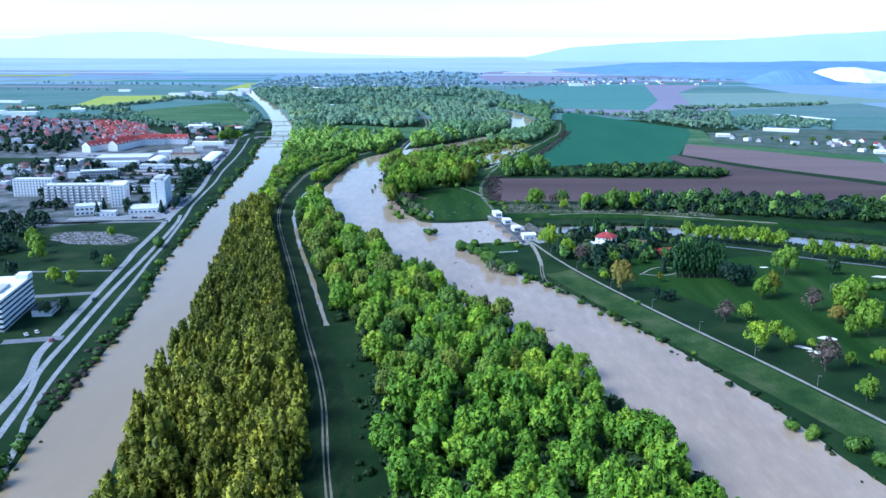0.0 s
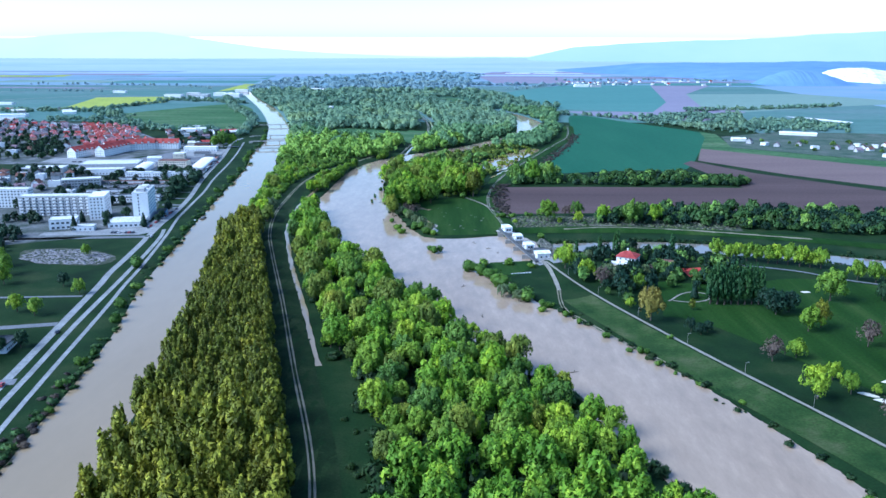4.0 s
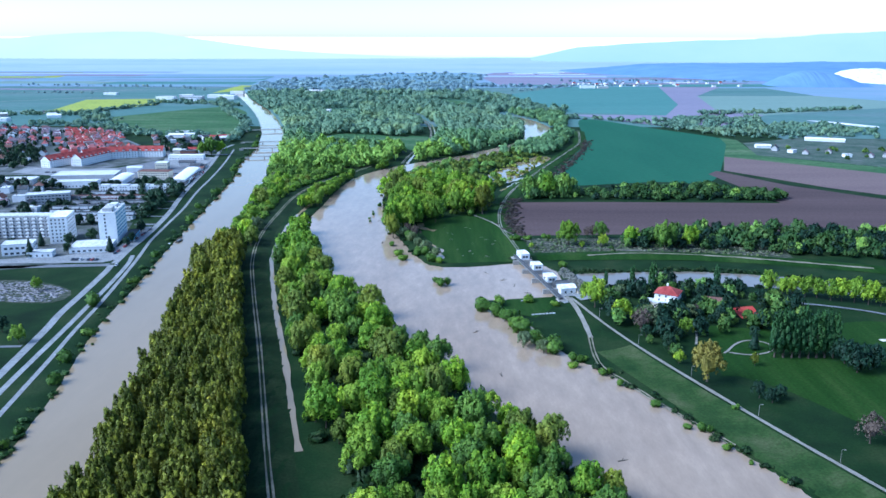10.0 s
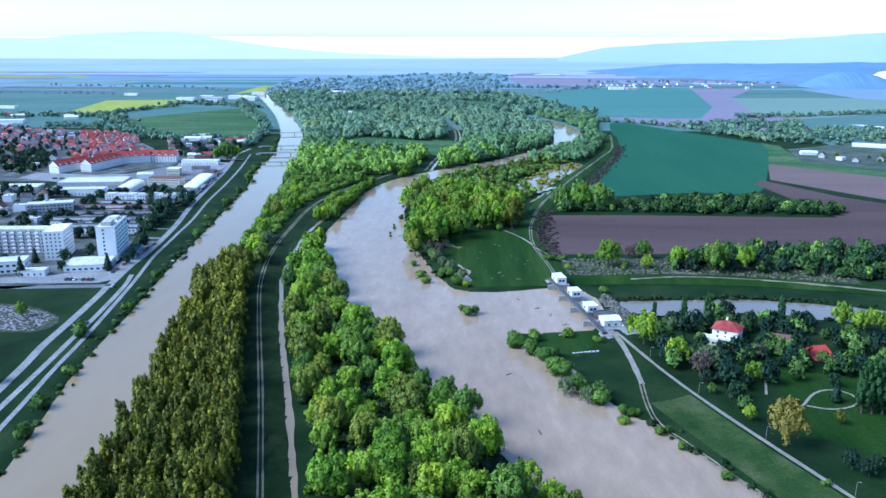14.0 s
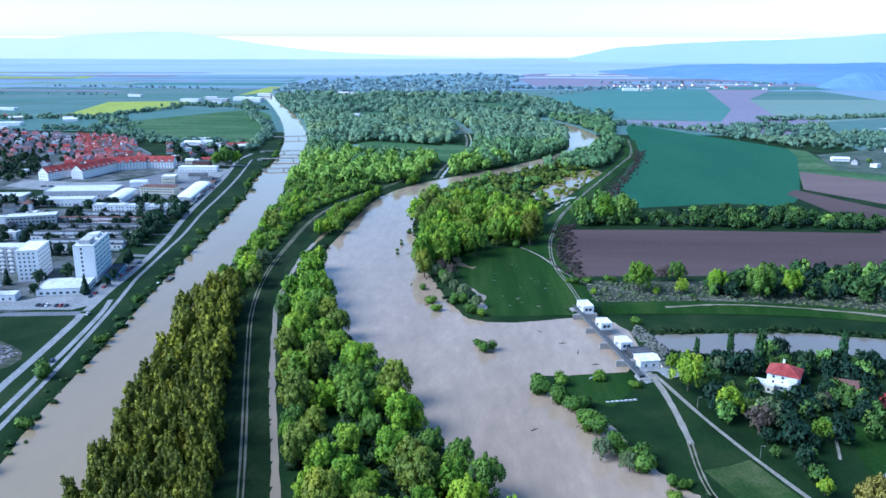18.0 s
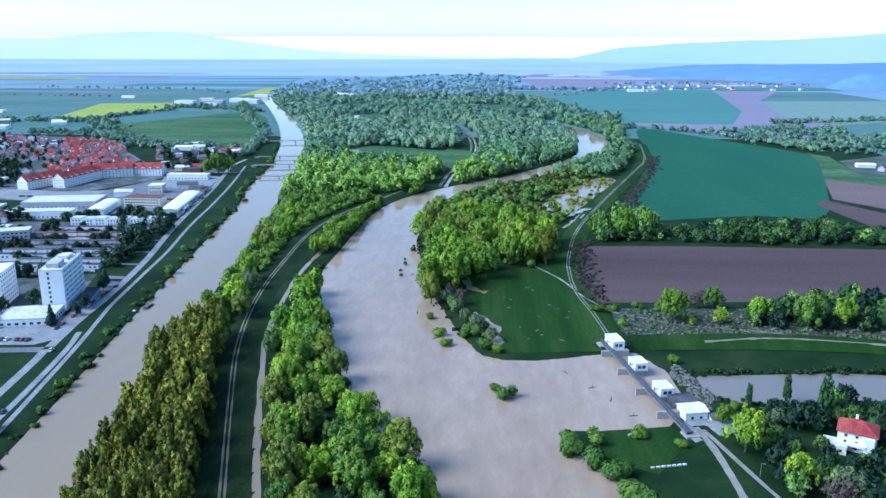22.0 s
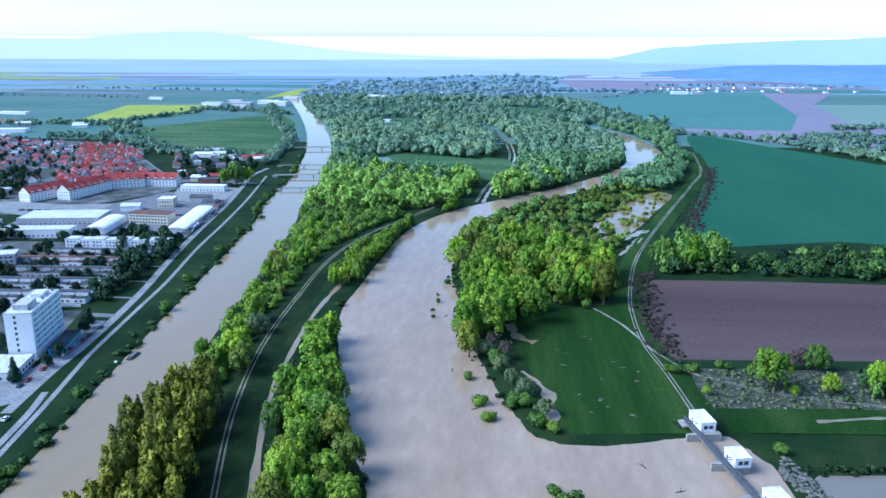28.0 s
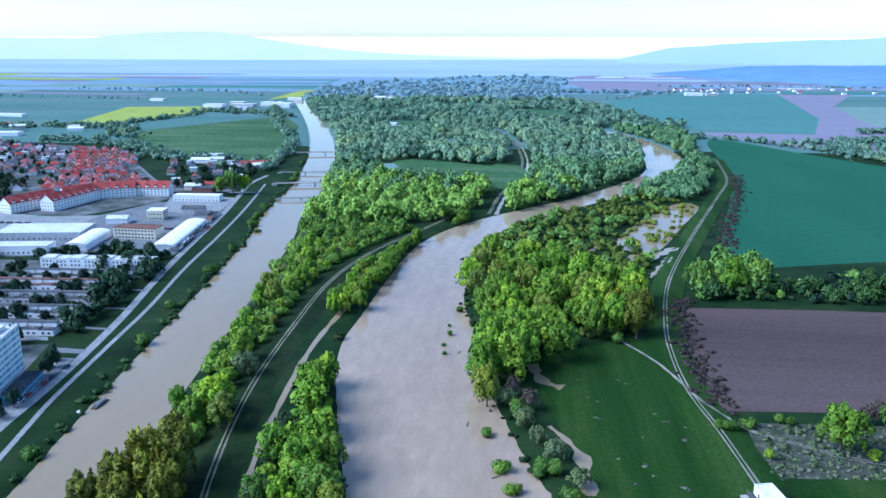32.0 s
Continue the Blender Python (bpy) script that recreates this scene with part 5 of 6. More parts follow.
building("entrance_hall", "low blue glazed hall beside the office tower", "building", -268.5, 773, 11, 8, 26, 4.0, "blue_panel", "flat", "dark_roof", floors=1, sides="e", bays=3, ww=1.8, wh=2.0)

# panel flats
flats = building("apartment_slab", "long grey-white slab of panel flats with balconies", "apartment building", -366, 776, 4, 66, 12, 18.6, "grey_wall", "flat", "pale_roof", floors=6, sides="s", bays=22, ww=1.7, wh=1.5, base=0.6)
for k in range(6):
    for b in range(11):
        part("balcony", box_arrays(-31.5 + 6 * b - 0.2, -31.5 + 6 * b + 2.6, -7.3, -6.05, 0.9 + 3.0 * k, 1.95 + 3.0 * k), MAT["white_wall"], flats)
building("apartment_block", "white eight-storey panel flats with small windows", "apartment building", -322, 766, 12, 14, 27, 21.5, "white_wall", "flat", "white_roof", floors=7, sides="se", bays=4, ww=1.3, wh=1.4, base=0.8)
building("apartment_block", "grey-white panel flats behind trees", "apartment building", -430, 812, 4, 40, 12, 18, "white_wall", "flat", "pale_roof", floors=6, sides="se", bays=12, ww=1.6, wh=1.5)
building("apartment_block", "pale grey flats beside the town hall", "apartment building", -402, 905, 20, 40, 14, 12, "grey_wall", "flat", "pale_roof", floors=4, sides="se", bays=12, ww=2.2, wh=1.4)
building("school", "white two-storey school with dark windows", "school", -336, 724, 16, 22, 15, 8.5, "white_wall", "flat", "pale_roof", floors=2, sides="se", bays=5, ww=2.4, wh=1.8)
building("school_wing", "low white wing beside the school", "building", -315, 715, 10, 18, 9, 4, "white_wall", "flat", "pale_roof", floors=1, sides="s", bays=4)
office = building("office_block", "office block with white bands over dark window rows", "office building", -259, 436, 98, 48, 17, 18, "grey_wall", "flat", "pale_roof")
for k in range(6):
    part("window_band", box_arrays(-24.1, 24.1, -8.62, 8.62, 1.2 + 3 * k, 2.5 + 3 * k), MAT["glass"], office, "dark window strip")
    part("spandrel", box_arrays(-24.4, 24.4, -8.9, 8.9, 2.6 + 3 * k, 3.9 + 3 * k), MAT["white_wall"], office, "white band between window rows")
part("stair_tower", box_arrays(17, 24.6, -9.2, -2, 18, 21.5), MAT["white_wall"], office, "white stair head on the roof")
part("plant_room", box_arrays(-12, 4, -4, 4, 18.2, 20.4), MAT["grey_wall"], office, "grey roof plant room")
building("annex", "low white annex with a flat roof", "building", -240, 447, 8, 11, 16, 4, "white_wall", "flat", "dark_roof", floors=1, sides="e", bays=4)

# terraces of row houses
def terrace(x, y, turn, units, wall, roof, label, unit=8.5, depth=9.0, h=3.4, back=3.0):
    for k in range(units):
        a = radians(turn)
        px, py = x - k * unit * math.cos(a), y - k * unit * math.sin(a)
        b = building("row_house", label, "house", px, py, turn, unit - 0.06, depth, h + (0.4 if k % 2 else 0), wall, "flat", roof, floors=1, sides="s", bays=2, ww=1.8, wh=1.4, group="terraces by the canal")
        part("upper_floor", box_arrays(-unit / 2 + 0.3, unit / 2 - 0.4, 0.4, depth / 2 - 0.2, h + 0.2, h + back - 0.3), MAT[wall], b, "set-back upper floor")
        part("upper_roof", box_arrays(-unit / 2 + 0.1, unit / 2 - 0.2, 0.2, depth / 2, h + back - 0.3, h + back), MAT[roof], b, "dark flat upper roof")
        part("chimney", box_arrays(-0.3, 0.3, -2.0, -1.4, h, h + 1.6), MAT["grey_wall"], b)
        part("garden_wall", box_arrays(-unit / 2, unit / 2, -depth / 2 - 6.2, -depth / 2 - 6.0, 0, 1.7), MAT["white_wall"], b)


for y, n, wl, rf in ((845, 7, "white_wall", "dark_roof"), (872, 10, "white_wall", "dark_roof"), (898, 9, "grey_wall", "dark_roof"), (924, 11, "white_wall", "brown_tile"), (946, 9, "white_wall", "dark_roof")):
    terrace(-299 - (y - 845) * 0.06, y, 3, n, wl, rf, "white terraced house with a dark flat roof")
for k in range(8):
    building("row_house", "tall white terraced house with three floors", "house", -300 - k * 10.2, 969 - k * 0.4, 3, 10.1, 10, 8.6 + 0.5 * (k % 2), "white_wall", "flat", "pale_roof", floors=3, sides="s", bays=3, ww=1.3, wh=1.4, group="white terrace")

# works halls and warehouses
building("warehouse", "long white warehouse with a low vaulted roof", "warehouse", -317, 1063, 6, 17, 90, 4.6, "white_wall", "arch", "white_roof", 1.8)
building("office_block", "long three-storey cream office with dark window rows", "office building", -352, 1061, -4, 37, 15, 9, "cream_wall", "flat", "brown_tile", floors=3, sides="s", bays=12, ww=2.0, wh=1.5)
building("warehouse", "white hall with a rounded sheet roof", "warehouse", -383, 1037, 6, 17, 48, 4.4, "white_wall", "arch", "white_roof", 2.6)
building("warehouse", "long low hall with a white roof", "warehouse", -364, 1214, 2, 48, 11, 6, "white_wall", "flat", "white_roof", floors=1, sides="s", bays=12)
building("house", "cream two-storey office house in the yard", "building", -368, 1130, 5, 15, 14, 8.5, "cream_wall", "flat", "white_roof", floors=2, sides="se", bays=5)
building("factory_hall", "long pale factory hall with roof lights", "factory", -428, 1005, 8, 62, 16, 6.5, "white_wall", "flat", "pale_roof", floors=1, sides="s", bays=16)
building("factory_hall", "wide pale factory hall with a flat roof", "factory", -432, 1058, 8, 70, 34, 6.5, "grey_wall", "flat", "pale_roof", floors=1, sides="s", bays=16)
building("factory_hall", "pale low workshop with a flat roof", "factory", -500, 1020, 8, 50, 24, 6, "grey_wall", "flat", "pale_roof", floors=1, sides="s", bays=12)
building("workshop", "grey workshop beside the yard", "workshop", -345, 1158, 4, 20, 12, 5, "grey_wall", "gable", "dark_roof", 2)
building("workshop", "workshop with a red upper wall", "workshop", -372, 1250, 2, 22, 12, 7, "brown_tile", "flat", "dark_roof")
building("workshop", "low dark shed in the yard", "workshop", -328, 1138, 6, 12, 18, 4.5, "grey_wall", "gable", "dark_roof", 1.8)
building("workshop", "small pale shed beside the halls", "workshop", -395, 1110, 10, 18, 12, 5, "white_wall", "gable", "pale_roof", 2)


def wing(x0, y0, x1, y1, depth, h, label):
    """A long red-roofed wing from end to end, with dormers."""
    long, a = math.hypot(x1 - x0, y1 - y0), math.degrees(math.atan2(y1 - y0, x1 - x0))
    b = building("residential_wing", label, "apartment building", (x0 + x1) / 2, (y0 + y1) / 2, a, long, depth, h, "white_wall", "gable", "red_tile", 6.0, floors=3, sides="sw", bays=max(3, int(long / 4)), ww=1.3, wh=1.4, group="red-roofed residences")
    for k in range(max(2, int(long / 9))):
        u = -long / 2 + 4.5 + 9 * k
        v, f = gable_roof(3.2, 5.0, h + 1.6, 1.4, 0.2, 0.15)
        part("dormer", (v[:, [1, 0, 2]] * (1, 1, 1) + (u, -depth / 4 - 1.2, 0), f[:, ::-1]), MAT["red_tile"], b, "red-tiled dormer")
        part("dormer_wall", box_arrays(u - 1.8, u + 1.8, -depth / 2 + 0.3, -depth / 4, h - 0.5, h + 1.7), MAT["white_wall"], b)


wing(-520, 1136, -502, 1185, 15, 9.5, "white residence wing with a steep red roof")
wing(-487, 1150, -474, 1212, 15, 10, "white residence wing with a steep red roof")
wing(-476, 1216, -440, 1234, 15, 10, "white residence wing with red roof and dormers")
wing(-440, 1238, -404, 1240, 14, 9, "white residence wing with red roof and dormers")
wing(-500, 1198, -470, 1225, 14, 9, "red-roofed wing closing the courtyard")

# detached houses: six patterns, copied through the streets
HOUSES = []
for k, (w, d, h, wall, roof_kind, roof, rise, label) in enumerate((
        (11, 9, 5.2, "white_wall", "gable", "red_tile", 3.6, "white detached house with a red gable roof"), (12, 10, 5.6, "cream_wall", "hip", "red_tile", 3.4, "cream house with a red hipped roof"),
        (10, 9, 4.2, "white_wall", "gable", "brown_tile", 3.8, "white house with a brown gable roof"), (13, 9, 6.2, "white_wall", "flat", "pale_roof", 0, "white detached house with a flat roof"),
        (10, 8, 5.0, "grey_wall", "gable", "dark_roof", 3.2, "grey house with a dark gable roof"), (12, 10, 5.8, "white_wall", "hip", "brown_tile", 3.0, "white house with a brown hipped roof"))):
    b = building("house", label, "house", 0, 0, 0, w, d, h, wall, roof_kind, roof, rise, floors=2 if h > 4.5 else 1, sides="s", bays=2, ww=1.3, wh=1.3, group="town houses")
    part("chimney", box_arrays(w * 0.2, w * 0.2 + 0.8, 0.6, 1.4, h, h + rise + 1.2), MAT["brown_tile"], b)
    part("door", box_arrays(-w * 0.02 - 0.5, -w * 0.02 + 0.5, -d / 2 - 0.06, -d / 2 + 0.05, 0, 2.05), MAT["brown_tile"], b)
    HOUSES.append([b, False])


def settle(k, x, y, turn):
    b, used = HOUSES[k]
    if used:
        copy_thing(b, pose(x, y, 0, 0, 0, turn))
    else:
        b.matrix_basis, HOUSES[k][1] = pose(x, y, 0, 0, 0, turn), True


town = np.random.default_rng(21)


def quarter(poly, gap, picks, turn, keep=0.9, dodge=()):
    for x, y in scattered(town, poly, gap, 0.16, keep):
        if all(math.hypot(x - a, y - b) > r for a, b, r in dodge):
            settle(picks[town.integers(len(picks))], x, y, turn + 90 * town.integers(4) + town.uniform(-6, 6))


for w, d, h, wall, roof_kind, roof, rise, label in (
        (9, 8, 3.4, "white_wall", "gable", "red_tile", 3.4, "small white house with a red gable roof"), (10, 8, 3.6, "cream_wall", "hip", "red_tile", 3.0, "small cream house with a red hipped roof"), (9, 8, 3.2, "white_wall", "gable", "brown_tile", 3.2, "small white house with a brown gable roof"),
        (11, 8, 3.6, "grey_wall", "gable", "mauve_tile", 3.0, "grey house with a weathered mauve roof"), (10, 9, 4.6, "white_wall", "flat", "pale_roof", 0, "small white house with a flat roof"), (12, 8, 4.2, "white_wall", "hip", "rose_tile", 3.2, "white house with a faded rose-red roof")):
    b = building("cottage", label, "cottage", 0, 0, 0, w, d, h, wall, roof_kind, roof, rise, group="estate houses")
    part("chimney", box_arrays(w * 0.2, w * 0.2 + 0.8, 0.6, 1.4, h, h + rise + 1.0), MAT["brown_tile"], b)
    HOUSES.append([b, False])
quarter([(-430, 1262), (-470, 1318), (-505, 1352), (-560, 1490), (-640, 1560), (-690, 1560), (-585, 1318), (-560, 1250), (-500, 1240)], 14.5, [6, 6, 7, 11, 8, 9, 6], 30, 0.95, [(-502, 1185, 20), (-470, 1225, 18), (-440, 1238, 18)])
quarter([(-600, 1330), (-690, 1560), (-880, 1640), (-900, 1450), (-680, 1330)], 19, [8, 9, 9, 11, 10, 6], 24, 0.8)
quarter([(-540, 1160), (-600, 1310), (-760, 1340), (-820, 1330), (-820, 1180), (-720, 1090)], 27, [2, 3, 9, 10, 8], 12, 0.55)
quarter([(-470, 830), (-420, 940), (-440, 985), (-540, 1000), (-640, 1060), (-680, 900), (-560, 820)], 21, [2, 3, 4, 5, 10, 9, 10], 8, 0.8)
quarter([(-350, 1300), (-420, 1290), (-520, 1440), (-460, 1475), (-370, 1450)], 26, [8, 9, 10, 4, 6], 20, 0.55)
quarter([(-380, 640), (-420, 740), (-520, 780), (-560, 700), (-480, 600)], 24, [2, 3, 4, 5], 8, 0.65)
quarter([(-370, 850), (-420, 850), (-430, 940), (-380, 945)], 20, [2, 4, 5, 3], 3, 0.7)
for k in range(14):
    building("garden_shed", "low grey lock-up shed beside the warehouse", "shed", -303.5 - 0.13 * k * 10, 1020 + 10 * k, 8, 5, 8, 2.6, ("grey_wall", "white_wall", "dark_roof")[k % 3], "gable", ("dark_roof", "pale_roof", "brown_tile")[(k // 2) % 3], 0.8, group="lock-up sheds")
for k, (x, y) in enumerate(((-459, 1459), (-440, 1467), (-380, 1439), (-402, 1437), (-366, 1427), (-392, 1273), (-368, 1286), (-930, 1790), (-960, 1830), (-850, 1830), (-1010, 1870), (-890, 1890), (-830, 1800), (-1060, 1840))):
    building("works_hall", "pale low works hall among trees", "hall", x, y, 10 * (k % 5), (26, 18, 34, 14)[k % 4], (10, 12, 12, 9)[k % 4], 5, ("white_wall", "grey_wall", "cream_wall")[k % 3], "gable", ("white_roof", "pale_roof", "red_tile", "dark_roof")[k % 4], 2.2)

MAT["village_ground"] = blotched("village_gardens", (0.04, 0.075, 0.05), (0.075, 0.105, 0.08), 0.03, 0.3, third=(0.15, 0.15, 0.15))
# far works and farm buildings
for x, y, w, d, h, wl, rf in ((-610, 2337, 46, 30, 10, "white_wall", "white_roof"), (-705, 2327, 60, 26, 8, "grey_wall", "pale_roof"), (-773, 2319, 50, 24, 8, "white_wall", "pale_roof"), (-650, 2380, 50, 26, 9, "white_wall", "white_roof"), (-690, 2270, 34, 18, 6, "white_wall", "pale_roof"),
                              (-740, 2390, 36, 22, 8, "grey_wall", "white_roof"), (-920, 1719, 70, 22, 6, "white_wall", "white_roof"), (-990, 1740, 50, 20, 7, "white_wall", "white_roof"), (-880, 1640, 30, 14, 6, "white_wall", "pale_roof"), (-960, 1600, 40, 18, 6, "white_wall", "white_roof"),
                              (-1010, 1660, 60, 20, 6, "white_wall", "white_roof"), (-1120, 2050, 70, 14, 5, "white_wall", "white_roof"), (-1000, 2500, 40, 14, 6, "white_wall", "white_roof"), (-640, 2560, 40, 16, 7, "white_wall", "white_roof"), (-460, 1500, 26, 14, 6, "white_wall", "pale_roof"),
                              (-435, 2640, 60, 40, 6, "white_wall", "white_roof"), (-300, 1955, 60, 14, 5, "white_wall", "white_roof"), (480, 2880, 50, 24, 8, "white_wall", "white_roof"), (530, 2870, 36, 20, 7, "grey_wall", "pale_roof")):
    building("farm_hall" if abs(x) > 800 else "works_hall", "far white hall with a pale flat roof", "hall", x, y, town.uniform(-10, 10), w, d, h, wl, "flat", rf)
village = np.random.default_rng(71)
for x, y in scattered(village, [(470, 1330), (600, 1320), (760, 1290), (830, 1200), (790, 1120), (640, 1150), (540, 1230)], 27, 0.42, 0.5):
    settle(int(village.choice([4, 6, 8, 9, 10, 10])), x, y, village.uniform(0, 90))
for x, y, w, d in ((480, 1346, 22, 11), (660, 1140, 54, 10), (614, 1429, 60, 10), (770, 1120, 46, 10)):
    building("barn", "long white farm barn at the village edge", "barn", x, y, town.uniform(-25, -5), w, d, 4, "white_wall", "gable", "white_roof", 2)
for k in range(26):
    settle(int(town.choice([3, 0, 5])), town.uniform(420, 1050), town.uniform(2950, 3250), town.uniform(0, 90))
sheet("village_green", [(440, 1265), (470, 1400), (600, 1480), (860, 1440), (900, 1120), (760, 1070), (620, 1110)], 0.4, MAT["village_ground"], "dull green ground round the village", "ground")

# ---- the weir and its gate houses ----
weir = tagged(new("weir"), "concrete weir with a steel footbridge over the flooded basin", "weir")
A, B = np.array((45.0, 712.0)), np.array((65.0, 612.0))
span = np.linalg.norm(B - A)
way = math.degrees(math.atan2(B[1] - A[1], B[0] - A[0]))
weir.matrix_basis = pose(*A, 0, 0, 0, way)
part("deck", box_arrays(-2, span, -1.3, 1.3, 2.2, 2.7), MAT["dark_roof"], weir, "dark footbridge deck")
part("girder", box_arrays(0, span, -1.25, -0.95, 1.2, 2.2), MAT["steel"], weir)
part("girder", box_arrays(0, span, 0.95, 1.25, 1.2, 2.2), MAT["steel"], weir)
for s in (-1.2, 1.2):
    part("handrail", box_arrays(-2, span, s - 0.05, s + 0.05, 3.65, 3.75), MAT["steel"], weir)
    for k in range(34):
        part("post", box_arrays(3 * k - 0.04, 3 * k + 0.04, s - 0.04, s + 0.04, 2.7, 3.65), MAT["steel"], weir)
for u in (12, 35, 58, 82):
    v, f = box_arrays(u - 1.6, u + 1.6, -5.5, 9, -4, 2.2)
    v[[0, 1, 4, 5], 0] = u + (v[[0, 1, 4, 5], 0] - u) * 0.35
    part("pier", (v, f), MAT["concrete"], weir, "concrete pier with a pointed nose")
for u in (23, 46, 70):
    part("gate", box_arrays(u - 9.5, u + 9.5, 3.2, 3.7, -3.5, 0.6), MAT["steel"], weir, "dark steel sluice gate")
part("abutment", box_arrays(-3, 3, -3, 8, -3, 1.0), MAT["concrete"], weir)
part("abutment", box_arrays(span - 4, span + 2, -2, 7, -3, 1.2), MAT["concrete"], weir)
part("wing_wall", box_arrays(2, 2.6, 8, 14, -3, 0.9), MAT["concrete"], weir)
part("spillway", box_arrays(3, span - 6, 9.2, 13, -4, -1.35), MAT["concrete"], weir, "pale wet spillway apron")


def on_weir(u, v):
    a = radians(way)
    return A[0] + u * math.cos(a) - v * math.sin(a), A[1] + u * math.sin(a) + v * math.cos(a)


for u, v, w, d, h in ((5, 4.2, 12, 6.5, 3.6), (35, 5, 9, 6.5, 3.4), (64, 5.2, 9.5, 6.5, 3.4)):
    x, y = on_weir(u, v)
    gatehouse = building("gate_house", "small white gate house on the weir", "gate house", x, y, way, w, d, h, "white_wall", "flat", "white_roof", floors=1, sides="ne", bays=3, ww=2.0, wh=1.8, group="gate houses", z=2.4)
    part("plinth", box_arrays(-w / 2 + 0.4, w / 2 - 0.4, -d / 2 + 0.4, d / 2 - 0.4, -5.5, -0.3), MAT["concrete"], gatehouse, "concrete plinth")
    part("door", box_arrays(-w * 0.2 - 0.6, -w * 0.2 + 0.6, -d / 2 - 0.05, -d / 2 + 0.1, 0, 2.1), MAT["steel"], gatehouse)
    for q in (0.15, 0.3):
        part("hoist_beam", box_arrays(w * q - 0.12, w * q + 0.12, -d / 2 - 1.6, -d / 2 + 0.5, 2.6, 2.85), MAT["steel"], gatehouse)
building("store_shed", "white store shed beside the weir", "shed", 71, 631, way + 90, 10, 9, 4.2, "white_wall", "gable", "white_roof", 1.2, floors=1, sides="s", bays=2)
building("open_shed", "dark open shed behind the gate house", "shed", 70, 642, way + 90, 11, 10, 3.0, "dark_roof", "flat", "dark_roof")
building("hut", "small cream hut with a dark roof", "hut", 80, 628, way + 90, 5, 4, 2.5, "cream_wall", "gable", "dark_roof", 0.9, floors=1, sides="s", bays=2, ww=0.9, wh=0.9)
rock_rng = np.random.default_rng(9)
stones = [blob(rock_rng, (0, 0, 0), (1, 0.8, 0.6), 3, 6, 0.25) for _ in range(4)]
bits = []
for k in range(320):
    u, v = rock_rng.uniform(0, 1), rock_rng.uniform(-1.6, 1.6)
    s = rock_rng.uniform(0.6, 1.7)
    V, F = stones[k % 4]
    bits.append((V * s + (75 + 9 * u + 2 * v, 684 - 40 * u + 5 * v, -0.8 + 0.3 * s), F))
V, F = joined(bits)
tagged(new("boulders", array_mesh("boulders", V, F, [MAT["rock"]])), "grey boulder bank below the weir", "rocks", kind="stuff")
MAT["straw"] = blotched("pale_dry_stalks", (0.16, 0.17, 0.12), (0.26, 0.26, 0.2), 0.4, 2.0)
stalk_rng = np.random.default_rng(93)
p = scattered(stalk_rng, SCRUB, 4.2, 0.48, 0.75)
thicket("dry_stalks", "pale dry stalks standing in the rough scrub", p, MAT["straw"], stalk_rng, 1.3, 2.6, 40, 0.35, "bush", (2, 4), category="scrub", vary=(0.4, 1.3))
p = scattered(stalk_rng, [(-20, 760), (10, 705), (40, 712), (36, 830), (-10, 840)], 13.0, 0.48, 0.35)
thicket("grass_tufts", "pale tufts of tall grass on the mown meadow", p, MAT["straw"], stalk_rng, 0.35, 2.2, 30, 0.4, "bush", (2, 4), category="grass", vary=(0.4, 1.4))
MAT["rubble"] = blotched("broken_concrete", (0.16, 0.15, 0.16), (0.32, 0.31, 0.33), 0.4, 1.5)
# rubble on the cleared lot
bits = []
for k in range(900):
    x, y = rock_rng.uniform(-325, -256), rock_rng.uniform(608, 650)
    if inside(np.array([(-322, 622), (-331, 647), (-293, 653), (-254, 631), (-255, 607), (-299, 609)], float), x, y):
        s = rock_rng.uniform(0.3, 1.3)
        V, F = stones[k % 4]
        bits.append((V * (s * 1.4, s, s * 0.4) + (x, y, 0.2), F))
V, F = joined(bits)
tagged(new("rubble", array_mesh("rubble", V, F, [MAT["rubble"]])), "heaps of pale broken rubble", "rubble", kind="stuff")

ledge = tagged(new("concrete_ledge"), "low pale concrete ledge across the mown lawn", "ledge")
for k in range(7):
    part("slab", box_arrays(2.2 * k, 2.2 * k + 1.5, -0.4, 0.4, -0.2, 0.45), MAT["pale_roof"], ledge)
ledge.matrix_basis = pose(44, 586.7, 0.12, 0, 0, 13)

# ---- villa, court and park ----
villa = building("villa", "white villa with a red hipped roof and balcony", "house", 131, 608, -28, 14, 12, 8.2, "white_wall", "hip", "red_tile", 3.6, floors=3, sides="se", bays=3, ww=1.2, wh=1.4)
part("chimney", box_arrays(-1.5, -0.5, 1, 2, 10, 13), MAT["white_wall"], villa)
part("balcony", box_arrays(-3.5, 3.5, -8.0, -6.02, 3.0, 4.1), MAT["white_wall"], villa, "white balcony")
part("bay", box_arrays(2.6, 6.4, -7.6, -6.02, 0, 7.6), MAT["white_wall"], villa, "projecting bay")
building("annex", "low pale annex beside the villa", "building", 121, 605, -28, 9, 7, 3.2, "cream_wall", "flat", "pale_roof", floors=1, sides="s", bays=3)
building("club_house", "small white house behind garden trees", "house", 158, 604, -20, 10, 8, 3.6, "white_wall", "gable", "brown_tile", 2.4, floors=1, sides="s", bays=3)
sheet("tennis_court", [(168, 581), (180, 583), (183, 604), (168, 601)], 0.3, MAT["clay"], "red clay tennis court between trees", "court")
